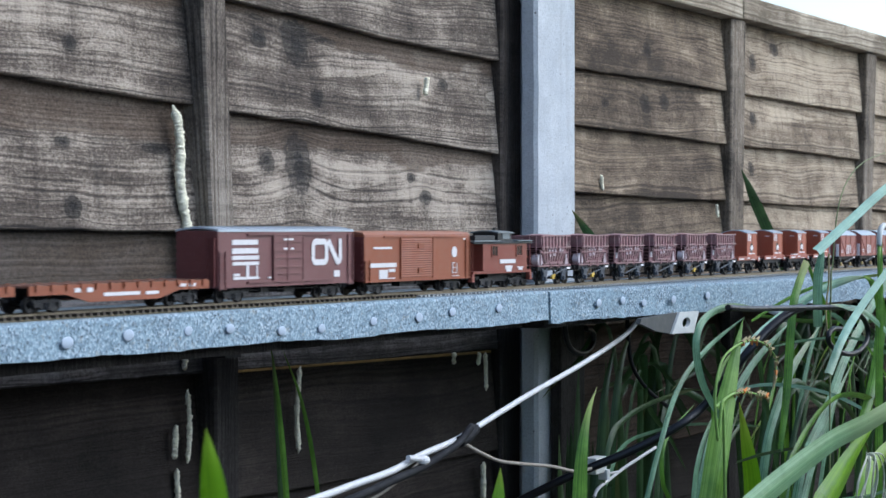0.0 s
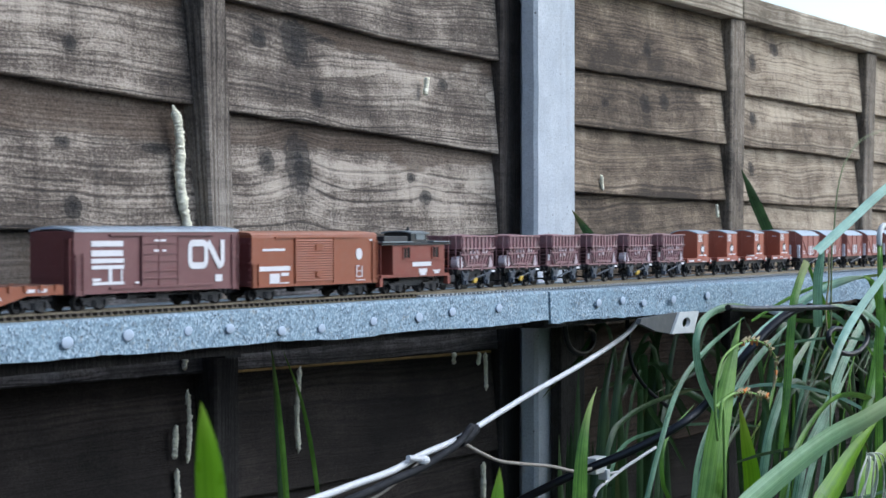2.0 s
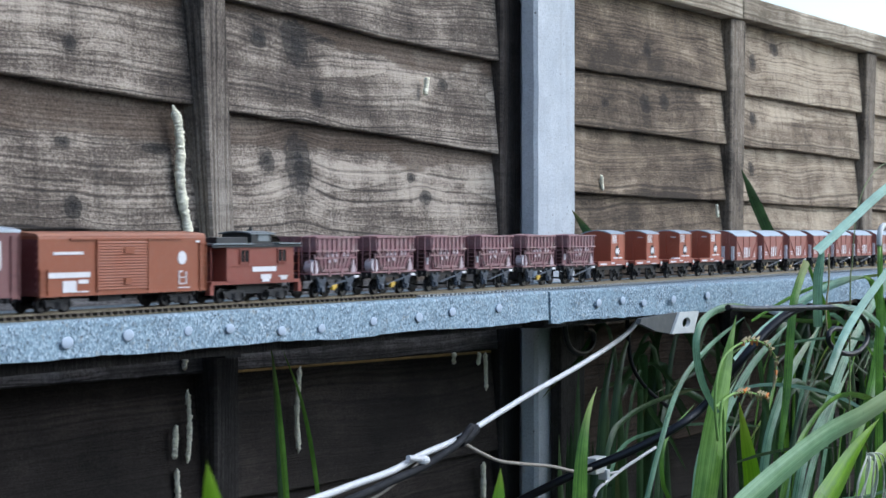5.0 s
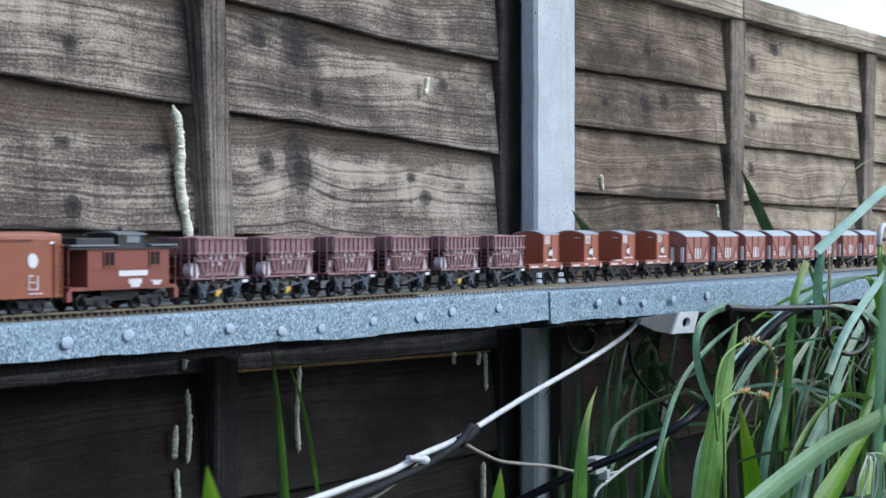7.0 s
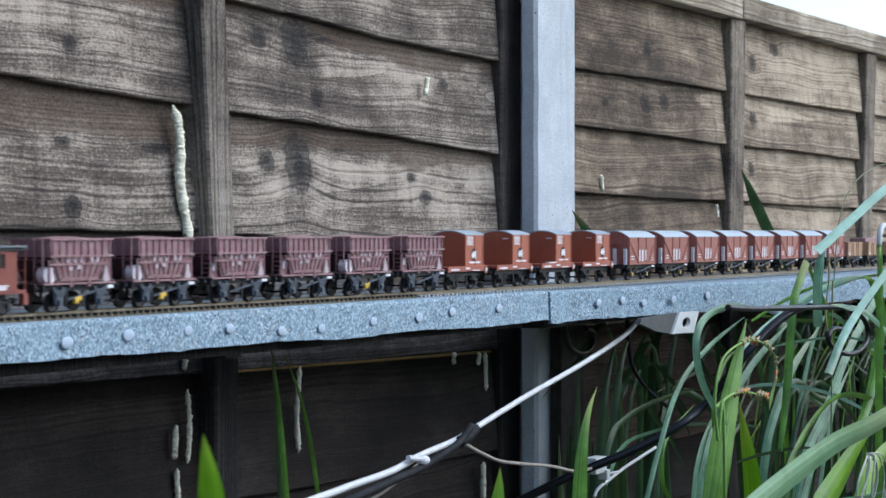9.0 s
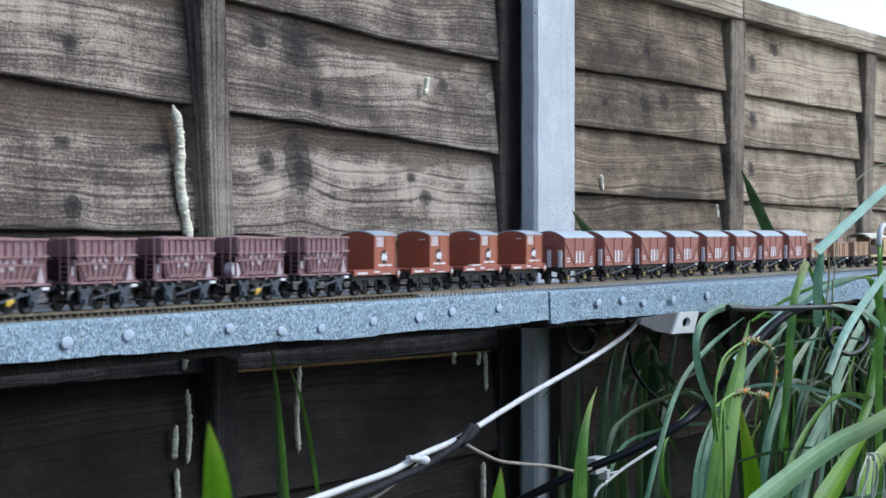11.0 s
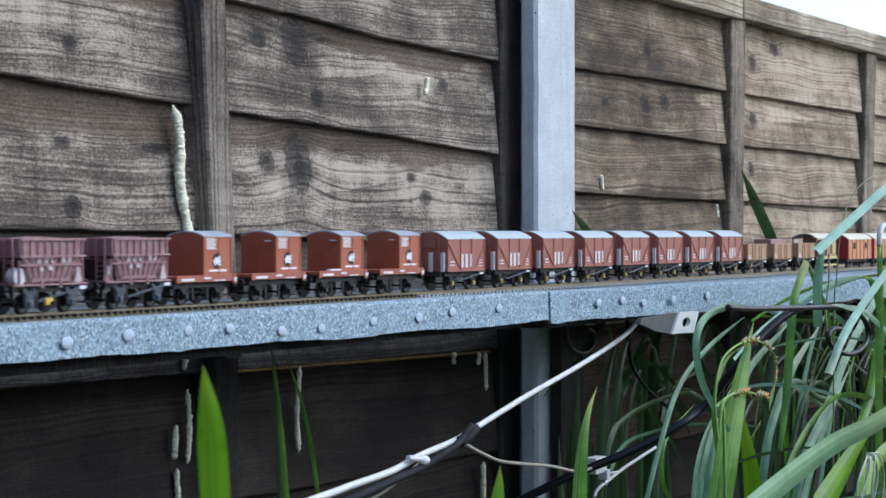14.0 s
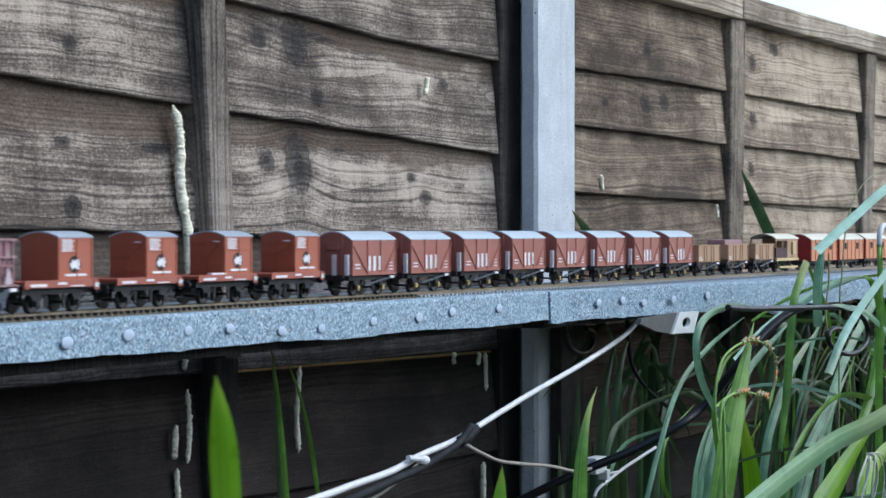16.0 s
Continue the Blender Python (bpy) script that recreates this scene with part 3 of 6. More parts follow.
def nail(parent, x, y, z, r):
    bm = bmesh.new()
    bmesh.ops.create_uvsphere(bm, u_segments=14, v_segments=8, radius=r * 1.2, matrix=Matrix.Translation((x, y - 0.0012, z)) @ Matrix.Diagonal((1.45, 0.16, 1, 1)))
    for f in bm.faces:
        f.smooth = True
    part("clout_nail", bm, GALV, parent, "galvanised clout nail head")


for x, z, r in ((0.9430, 1.1280, 0.0034), (1.0040, 1.1298, 0.0034), (1.0690, 1.1297, 0.0028), (1.1185, 1.1290, 0.0030), (1.1830, 1.1246, 0.0030), (1.2370, 1.1240, 0.0029), (1.3125, 1.1262, 0.0030),
                (1.3850, 1.1264, 0.0034), (1.4415, 1.1290, 0.0033), (1.5270, 1.1291, 0.0033)):
    nail(left_shelf, x, EDGE_Y - 0.0008, z, r)
for x, z, r in ((1.7160, 1.1275, 0.0034), (1.7630, 1.1288, 0.0034), (1.8060, 1.1250, 0.0033), (1.8690, 1.1262, 0.0036), (1.9460, 1.1284, 0.0036)):
    nail(right_shelf, x, EDGE_Y - 0.0025 + (0.782 - EDGE_Y) * (x - SEAM_X) / (2.02 - SEAM_X), z, r)

# model track: underlay, sleepers, two rails
track = thing("model_track", "model railway track with brown sleepers and tarnished rails", "track")
part("underlay", boxes((-0.58, 1.402, TRACK_Y - 0.0158, TRACK_Y + 0.022, SHELF_Z + 0.0002, SHELF_Z + 0.0014)), BALLAST, track, "olive brown track underlay")
for s in (-1, 1):
    y, z = TRACK_Y + s * 0.00825, RAIL_Z
    part("rail", prism(bmesh.new(), [(y - 0.0009, z - 0.0026), (y + 0.0009, z - 0.0026), (y + 0.0009, z - 0.0021), (y + 0.0004, z - 0.0020), (y + 0.0004, z), (y - 0.0004, z), (y - 0.0004, z - 0.0020), (y - 0.0009, z - 0.0021)], -0.58, 4.22), RAIL, track)

DUSTY_WHITE = paint("dusty_white_cylinder", (0.66, 0.60, 0.62), 0.6, 0.15, scale=200)
PLASTIC_PINK = paint("dusty_pink_white", (0.50, 0.40, 0.42), 0.6, 0.2, scale=200)
WHEELS = []     # wheelsets that turn: (object, radius, x, y, z in its vehicle)
MOVERS = []     # what rolls along: (object, x at the start)


def roof_profile(half, eave, crown, n=8, thick=0.0012):
    top = [(-half + 2 * half * i / n, eave + (crown - eave) * (1 - (2 * i / n - 1) ** 2)) for i in range(n + 1)]
    return top + [(y, z - thick) for y, z in top[::-1]]


def wheel_mesh(r, side):
    """One turned disc wheel: flange, tread, dished face and boss."""
    prof = [(0.0004, 0.0070), (r * 1.10, 0.0070), (r * 1.10, 0.0076), (r, 0.0080), (r * 0.985, 0.0099), (r * 0.86, 0.0100), (r * 0.80, 0.0093), (r * 0.42, 0.0091), (r * 0.34, 0.0103), (0.0004, 0.0104)]
    bm = bmesh.new()
    rings = [[bm.verts.new((p * math.cos(2 * math.pi * k / 18), side * y, p * math.sin(2 * math.pi * k / 18))) for k in range(18)] for p, y in prof]
    for a, b in zip(rings, rings[1:]):
        for k in range(18):
            bm.faces.new((a[k], a[(k + 1) % 18], b[(k + 1) % 18], b[k]))
    bmesh.ops.recalc_face_normals(bm, faces=bm.faces[:])
    return bm


def wheelset(parent, x, r):
    """Two wheels on an axle."""
    ws = part("wheelset", rod(bmesh.new(), (0, -0.0115, 0), (0, 0.0115, 0), 0.0009, 6), WHEEL, parent)
    for s in (-1, 1):
        part("wheel", wheel_mesh(r, s), WHEEL, ws)
    ws.location = (x, 0, r)
    return ws


def stretch_marks(parent, name, y, *rects, mat=None, label=""):
    """Flat painted marks (x0, x1, z0, z1) on the side that faces the garden, each a hair proud."""
    bm = bmesh.new()
    for x0, x1, z0, z1 in rects:
        box(bm, x0, x1, y - 0.00022, y + 0.0002, z0, z1)
    return pieces(name, bm, mat or WHITE, parent, label)


def stroke(bm, pts, w, y):
    """A flat painted line of even width through (x, z) points."""
    pts = [Vector((p[0], 0, p[1])) for p in pts]
    for i, (a, b) in enumerate(zip(pts, pts[1:])):
        d = (b - a).normalized()
        n = Vector((-d.z, 0, d.x)) * w / 2
        e = d * w * 0.28
        q = [a - n - e, b - n + e, b + n + e, a + n - e]
        lo = [bm.verts.new((v.x, y - 0.00022 - 0.00001 * i, v.z)) for v in q]
        bm.faces.new(lo)


def bogie(parent, x, r=0.0055, wb=0.0115, light=BLACK):
    """A two-axle truck: side frames with axleboxes and springs, bolster."""
    bm = bmesh.new()
    for s in (-1, 1):
        y = s * 0.0125
        box(bm, x - wb - 0.002, x + wb + 0.002, y - 0.0008, y + 0.0008, r + 0.0012, r + 0.0032, 0.0003)
        prism(bm, [(x - wb, r + 0.001), (x - 0.004, 0.0022), (x + 0.004, 0.0022), (x + wb, r + 0.001), (x + 0.004, r + 0.0012), (x - 0.004, r + 0.0012)], y - 0.0007, y + 0.0007, "y")
        for k in (-1, 1):
            box(bm, x + k * wb - 0.0016, x + k * wb + 0.0016, y + (s * 0.0014) - 0.0008, y + s * 0.0014 + 0.0008, r - 0.0016, r + 0.0018, 0.0004)
        for k in (-0.0016, 0.0, 0.0016):
            rod(bm, (x + k, y + s * 0.001, 0.0026), (x + k, y + s * 0.001, r + 0.0014), 0.0007, 6)
    box(bm, x - 0.003, x + 0.003, -0.0125, 0.0125, r + 0.0005, r + 0.0040)
    part("bogie", bm, light, parent, "black sprung two-axle truck")
    for k in (-1, 1):
        WHEELS.append((wheelset(parent, x + k * wb, r), r))


def coupler(parent, x, s, z=0.0085):
    bm = boxes((x, x + s * 0.007, -0.0014, 0.0014, z - 0.0012, z + 0.0012))
    box(bm, x + s * 0.005, x + s * 0.0085, -0.0028, 0.0020, z - 0.0018, z + 0.0018, 0.0004)
    part("coupler", bm, BLACK, parent, "black hook coupler")


def ladder(bm, x, y, z0, z1, w=0.0040, rungs=7, axis="x"):
    for k in range(rungs):
        z = z0 + (z1 - z0) * k / (rungs - 1)
        if axis == "x":
            box(bm, x - w, x + w, y - 0.0011, y - 0.0005, z - 0.0003, z + 0.0003)
        else:
            box(bm, x - 0.0011, x - 0.0005, y - w, y + w, z - 0.0003, z + 0.0003)
    for s in (-1, 1):
        if axis == "x":
            box(bm, x + s * w - 0.0003, x + s * w + 0.0003, y - 0.0012, y, z0 - 0.001, z1 + 0.001)
        else:
            box(bm, x - 0.0012, x, y + s * w - 0.0003, y + s * w + 0.0003, z0 - 0.001, z1 + 0.001)
    return bm


def flat_wagon():
    """A long bogie flat with a fish-bellied side sill and stake pockets."""
    v = thing("flat_wagon", "red-brown bogie flat wagon model with deep centre sill", "model wagon", "freight train")
    h, w = 0.094, 0.0180
    belly = [(-h, 0.0178), (-h, 0.0118), (-0.060, 0.0118), (-0.036, 0.0062), (0.036, 0.0062), (0.060, 0.0118), (h, 0.0118), (h, 0.0178)]
    for s in (-1, 1):
        part("side_sill", prism(bmesh.new(), belly, s * w - 0.0006, s * w + 0.0006, "y"), BOX_BROWN, v)
    bm = bmesh.new()
    for k in range(36):
        a = -h + 2 * h * k / 36
        box(bm, a + 0.0002, a + 2 * h / 36 - 0.0002, -w + 0.001, w - 0.001, 0.0165, 0.0180 + 0.0002 * (k % 3))
    pieces("deck_plank", bm, paint_deck, v)
    bm = bmesh.new()
    for k in range(13):
        x = -h + 0.007 + (2 * h - 0.014) * k / 12
        for s in (-1, 1):
            box(bm, x - 0.0015, x + 0.0015, s * (w + 0.0010) - 0.0008, s * (w + 0.0010) + 0.0008, 0.0145, 0.0186)
    pieces("stake_pocket", bm, BOX_BROWN, v)
    part("centre_sill", boxes((-h, h, -0.004, 0.004, 0.0085, 0.0165)), BLACK, v)
    for k in (-1, 1):
        bogie(v, k * 0.072)
        coupler(v, k * h, k)
    stretch_marks(v, "marking", -w - 0.0008, (-0.022, 0.016, 0.0096, 0.0120), (0.022, 0.036, 0.0096, 0.0118), (-0.051, -0.045, 0.0128, 0.0158), (-0.039, -0.033, 0.0128, 0.0158), (0.059, 0.067, 0.0138, 0.0160), (0.070, 0.078, 0.0138, 0.0160), label="white painted marking bar")
    return v


def ribbed_end(bm, x, s, w, z0, z1, n):
    for k in range(n):
        z = z0 + (z1 - z0) * (k + 0.5) / n
        prism(bm, [(-w, z - 0.0014), (w, z - 0.0014), (w, z + 0.0014), (-w, z + 0.0014)], x, x + s * 0.0006)
        prism(bm, [(-w * 0.94, z - 0.0008), (w * 0.94, z - 0.0008), (w * 0.94, z + 0.0008), (-w * 0.94, z + 0.0008)], x + s * 0.0005, x + s * 0.0014)


def big_boxcar():
    """Purple-brown box car with a pale roof, ribbed ends, sliding door and white emblem."""
    v = thing("box_car", "purple-brown box car model with pale roof and white emblem", "model wagon", "freight train")
    h, w, z0, z1 = 0.0900, 0.0187, 0.0128, 0.0530
    part("body", boxes((-h, h, -w, w, z0, z1, 0.0004)), PURPLE_BROWN, v)
    bm = prism(bmesh.new(), roof_profile(w + 0.0006, z1 + 0.0006, z1 + 0.0028, 6, 0.0016), -h - 0.0006, h + 0.0006)
    for k in range(15):
        x = -h + 0.004 + (2 * h - 0.008) * k / 14
        prism(bm, roof_profile(w + 0.0003, z1 + 0.0010, z1 + 0.0032, 6, 0.0010), x - 0.0005, x + 0.0005)
    part("roof", bm, SILVER, v, "pale grey metal roof")
    for s in (-1, 1):
        part("end_panel", boxes((s * h, s * (h + 0.0004), -w + 0.0003, w - 0.0003, z0 + 0.0003, z1 - 0.0003)), RED_END, v, "dark red end panel")
        part("ladder", ladder(bmesh.new(), s * h + s * 0.0016, -w + 0.005, z0, z1 - 0.006, 0.0032, 6, "y"), RED_END, v)
        bm = bmesh.new()
        ribbed_end(bm, s * h, s, w, z0 + 0.001, z1 - 0.003, 6)
        pieces("end_rib", bm, RED_END, v, "dark red end rib")
    bm = boxes((-0.0220, 0.0170, -w - 0.0012, -w, z0 + 0.0025, z1 - 0.0035, 0.0003))
    for z in (0.0205, 0.0255, 0.0325, 0.0375, 0.0445):
        box(bm, -0.0225, 0.0175, -w - 0.0019, -w - 0.001, z - 0.0005, z + 0.0005)
    for x in (-0.0225, -0.004, 0.0170):
        box(bm, x, x + 0.0009, -w - 0.0018, -w - 0.001, z0 + 0.003, z1 - 0.004)
    box(bm, -0.055, 0.060, -w - 0.0016, -w, z1 - 0.0035, z1 - 0.0024)
    box(bm, -0.055, 0.060, -w - 0.0016, -w, z0 + 0.0012, z0 + 0.0026)
    door = part("sliding_door", boxes((-0.0220, 0.0170, -w - 0.0008, -w, z0 + 0.0028, z1 - 0.0038)), PURPLE_BROWN, v)
    pieces("door_rail", bm, PURPLE_BROWN, door)
    for x in (-h + 0.0045, h - 0.0045):
        part("ladder", ladder(bmesh.new(), x, -w, z0 - 0.002, z0 + 0.024 if x < 0 else z1 - 0.004, 0.0036, 6), PURPLE_BROWN, v)
    part("side_sill", boxes((-h, h, -w - 0.0006, w + 0.0006, z0 - 0.0016, z0 + 0.0010)), PURPLE_BROWN, v)
    y = -w - 0.0003
    stretch_marks(v, "marking", y, (-0.0735, -0.0410, 0.0425, 0.0462), (-0.0735, -0.0410, 0.0360, 0.0400), (-0.0735, -0.0400, 0.0315, 0.0345), (-0.0730, -0.0400, 0.0275, 0.0300), (-0.0560, -0.0525, 0.0190, 0.0275), (-0.0720, -0.0400, 0.0170, 0.0190),
                  (-0.0430, -0.0415, 0.0190, 0.0270), (-0.0720, -0.0640, 0.0195, 0.0215), (0.0620, 0.0700, 0.0165, 0.0215), label="white painted marking bar")
    stretch_marks(v, "marking", -w - 0.0014, (-0.0085, 0.004, 0.0455, 0.0470), (-0.0090, -0.0040, 0.0385, 0.0400), (0.0005, 0.0045, 0.0385, 0.0400), (-0.0295, -0.0255, 0.0172, 0.0185))
    bm = bmesh.new()
    def arc(cx, cz, r, a0, a1, n=5):
        return [(cx + r * math.cos(radians(a0 + (a1 - a0) * i / n)), cz + r * math.sin(radians(a0 + (a1 - a0) * i / n))) for i in range(n + 1)]
    zl, zh, r = 0.0282, 0.0442, 0.0040
    x0, x1 = 0.0325, 0.0510
    y = -w - 0.0002
    stroke(bm, arc(x0 + r, zh - r, r, 90, 180) + arc(x0 + r, zl + r, r, 180, 270) + arc(x1 - r, zl + r, r, 270, 360) + arc(x1 - r, zh - r, r, 0, 90) + [(x0 + r, zh)], 0.0046, y)
    stroke(bm, [(0.0540, zh), (0.0665, zl)], 0.0050, y - 0.0003)
    stroke(bm, arc(0.0700 - r, zl + r, r, 270, 360) + [(0.0700, zh + 0.001)], 0.0046, y - 0.0006)
    part("emblem", bm, WHITE, v, "white loop and bars emblem")
    bm = boxes((-0.02, 0.02, -0.004, 0.004, 0.006, z0), (-0.028, -0.018, -0.012, -0.004, 0.007, z0), (-h, h, -0.003, 0.003, 0.009, z0), (0.004, 0.018, -0.011, -0.005, 0.006, z0 - 0.001))
    rod(bm, (-0.05, -0.010, 0.0085), (0.05, -0.010, 0.0085), 0.0006, 6)
    part("underframe", bm, BLACK, v)
    for k in (-1, 1):
        bogie(v, k * 0.064)
        coupler(v, k * h, k)
    return v


def brown_boxcar():
    """Orange-brown box car: rounded roof edge, big louvred door, tack boards, round emblem."""
    v = thing("box_car", "orange-brown box car model with louvred door and round badge", "model wagon", "freight train")
    h, w, z0, z1 = 0.0875, 0.0180, 0.0112, 0.0478
    arcs = [(-w, z0), (-w, z1)] + [(-w + 0.0030 * (1 - math.cos(a)), z1 + 0.0030 * math.sin(a)) for a in (0.5, 1.0, 1.57)]
    side = arcs + [(-y, z) for y, z in arcs[::-1]]
    part("body", prism(bmesh.new(), side, -h, h), BOX_BROWN, v)
    part("roof", prism(bmesh.new(), [(-w + 0.0002, z1 + 0.0018)] + [(-w + 0.0022, z1 + 0.0034), (0, z1 + 0.0048), (w - 0.0022, z1 + 0.0034), (w - 0.0002, z1 + 0.0018)], -h - 0.0004, h + 0.0004), BOX_ROOF, v, "light brown roof")
    bm = bmesh.new()
    for k in range(17):
        z = z0 + 0.0035 + (z1 - z0 - 0.006) * k / 16
        prism(bm, [(-w - 0.0003, z - 0.0009), (-w - 0.0013, z - 0.0006), (-w - 0.0003, z + 0.0009)], -0.0310, 0.0215)
    box(bm, -0.0320, -0.0308, -w - 0.0014, -w, z0 + 0.001, z1)
    box(bm, 0.0212, 0.0224, -w - 0.0014, -w, z0 + 0.001, z1)
    box(bm, -0.004, 0.006, -w - 0.0018, -w, z1 - 0.010, z1 - 0.006)
    box(bm, -0.004, 0.003, -w - 0.0019, -w, z0 + 0.006, z0 + 0.010)
    door = part("louvred_door", boxes((-0.0315, 0.0220, -w - 0.0004, -w, z0 + 0.001, z1)), BOX_BROWN, v)
    pieces("louvre", bm, BOX_BROWN, door)
    part("door_track", boxes((-0.058, 0.060, -w - 0.0012, -w, z1 - 0.0008, z1 + 0.0004)), BOX_BROWN, v)
    part("side_sill", boxes((-h, h, -w - 0.0006, -w + 0.001, z0 - 0.0008, z0 + 0.0008)), BOX_BROWN, v)
    part("ladder", ladder(bmesh.new(), h - 0.0040, -w, z0, z1 - 0.004, 0.0036, 9), BOX_BROWN, v)
    part("ladder", ladder(bmesh.new(), -h + 0.0040, -w, z0, z0 + 0.016, 0.0036, 5), BOX_BROWN, v)
    for s in (-1, 1):
        part("end_panel", boxes((s * h, s * (h + 0.0004), -w + 0.0003, w - 0.0003, z0 + 0.0003, z1 - 0.0003)), RED_END, v, "dark red end panel")
        bm = bmesh.new()
        ribbed_end(bm, s * h, s, w * 0.96, z0 + 0.001, z1 - 0.002, 7)
        pieces("end_rib", bm, RED_END, v, "dark red end rib")
    y = -w - 0.0003
    stretch_marks(v, "marking", y, (-0.0740, -0.0450, 0.0375, 0.0393), (-0.0800, -0.0380, 0.0225, 0.0260), (-0.0650, -0.0520, 0.0130, 0.0205), (-0.0500, -0.0400, 0.0185, 0.0210), (-0.0560, -0.0400, 0.0128, 0.0137), (0.0560, 0.0605, 0.0240, 0.0250), (0.0560, 0.0570, 0.0160, 0.0245), (0.0640, 0.0650, 0.0160, 0.0245), (0.0560, 0.0650, 0.0155, 0.0162), (0.0560, 0.0650, 0.0200, 0.0206), (0.0555, 0.0690, 0.0128, 0.0135), (0.076, 0.080, 0.0445, 0.0460), label="white painted marking bar")
    bm = rod(bmesh.new(), (0.0600, y - 0.0002, 0.0340), (0.0600, y + 0.0004, 0.0340), 0.0047, 20)
    box(bm, 0.0570, 0.0630, y - 0.0004, y, 0.0335, 0.0345)
    part("round_badge", bm, WHITE, v, "round white badge")
    bm = boxes((-h, h, -0.003, 0.003, 0.008, z0), (-0.024, 0.0, -0.013, -0.005, 0.006, z0 - 0.001), (0.008, 0.02, -0.010, -0.004, 0.007, z0))
    part("underframe", bm, BLACK, v)
    for k in (-1, 1):
        bogie(v, k * 0.064)
        coupler(v, k * h, k)
    return v


def caboose():
    """Red-brown caboose with end platforms, black roof and cupola."""
    v = thing("caboose", "red-brown caboose model with black roof and cupola", "model wagon", "freight train")
    h, w, z0, z1 = 0.0430, 0.0180, 0.0158, 0.0415
    part("body", boxes((-h, h, -w, w, z0, z1, 0.0003)), CAB_RED, v)
    bm = prism(bmesh.new(), roof_profile(w + 0.0012, z1 + 0.0003, z1 + 0.0028, 6, 0.0012), -h - 0.0190, h + 0.0090)
    part("roof", bm, CAB_ROOF, v, "black curved roof")
    pieces("roof_walk", boxes((-h - 0.018, -0.012, -w - 0.0014, -w + 0.0050, z1 + 0.0011, z1 + 0.0022, 0.0002), (0.022, h + 0.008, -w - 0.0014, -w + 0.0050, z1 + 0.0011, z1 + 0.0022, 0.0002)), CAB_EDGE, v, "grey roof edge")
    part("cupola", boxes((-0.0060, 0.0200, -0.0135, 0.0135, z1 + 0.001, z1 + 0.0100, 0.0004)), CAB_ROOF, v, "black cupola with windows")
    part("cupola_window", boxes((0.0020, 0.0160, -0.0140, -0.0132, z1 + 0.0035, z1 + 0.0085)), CAB_EDGE, v)
    part("cupola_roof", prism(bmesh.new(), roof_profile(0.0150, z1 + 0.0095, z1 + 0.0112, 6, 0.001), -0.0085, 0.0225), CAB_EDGE, v, "grey cupola roof")
    bm = rod(bmesh.new(), (0.015, 0.002, z1 + 0.0105), (0.015, 0.002, z1 + 0.0140), 0.0012, 8)
    rod(bm, (0.009, 0.0, z1 + 0.0105), (0.009, 0.0, z1 + 0.0125), 0.0009, 8)
    part("chimney", bm, CAB_ROOF, v)
    part("long_roof_box", boxes((-h - 0.004, -0.0085, -0.0120, 0.0120, z1 + 0.0016, z1 + 0.0066, 0.0006)), CAB_ROOF, v, "black raised roof section")
    for x in (-0.0215, 0.0265):
        bm = boxes((x - 0.0052, x + 0.0052, -w - 0.0004, -w + 0.0003, 0.0300, 0.0385))
        part("window", bm, GLASS_DARK, v, "small dark window")
        part("window_frame", boxes((x - 0.006, x - 0.005, -w - 0.0009, -w, 0.0292, 0.0392), (x + 0.005, x + 0.006, -w - 0.0009, -w, 0.0292, 0.0392), (x - 0.006, x + 0.006, -w - 0.0009, -w, 0.0286, 0.0296), (x - 0.006, x + 0.006, -w - 0.0009, -w, 0.0386, 0.0394), (x - 0.0003, x + 0.0003, -w - 0.0007, -w, 0.03, 0.0385)), CAB_RED, v)
    part("belt_rail", boxes((-h, h, -w - 0.0005, -w, 0.0268, 0.0276), (-h, h, -w - 0.0005, -w, z0, z0 + 0.001)), CAB_RED, v)
    bm = boxes((-h - 0.0185, h + 0.0085, -w, w, z0 - 0.0022, z0 + 0.0002))
    for x in (-h - 0.0180, h + 0.0080):
        for s in (-1, 1):
            rod(bm, (x, s * w * 0.95, z0), (x, s * w * 0.95, z1 + 0.001), 0.0005, 6)
            box(bm, x - 0.0022, x + 0.0022, s * (w - 0.002) - 0.002, s * (w - 0.002) + 0.002, 0.0065, 0.0135)
        for z in (0.022, 0.028):
            rod(bm, (x, -w * 0.95, z), (x, w * 0.95, z), 0.0004, 6)
        rod(bm, (x, 0.004, z0), (x, 0.004, 0.032), 0.0008, 6)
    part("platform_frame", bm, CAB_RED, v, "end platforms with steps and rails")
    part("end_door", boxes((-h - 0.0006, -h, -0.006, 0.006, z0 + 0.001, 0.037)), RED_END, v)
    y = -w - 0.0003
    stretch_marks(v, "marking", y, (-0.0115, 0.0190, 0.0225, 0.0262), (-0.0010, 0.0125, 0.0170, 0.0205), (0.0010, 0.0105, 0.0148, 0.0172), (0.0225, 0.0350, 0.0182, 0.0192), (0.0250, 0.0330, 0.0160, 0.0185), label="white painted marking bar")
    part("underframe", boxes((-0.02, 0.02, -0.010, 0.010, 0.006, z0 - 0.002), (-h - 0.015, h + 0.006, -0.003, 0.003, 0.0085, z0 - 0.002)), BLACK, v)
    for k in (-1, 1):
        bogie(v, k * 0.028)
        coupler(v, k * h - (0.0185 if k < 0 else -0.0085), k)
    return v


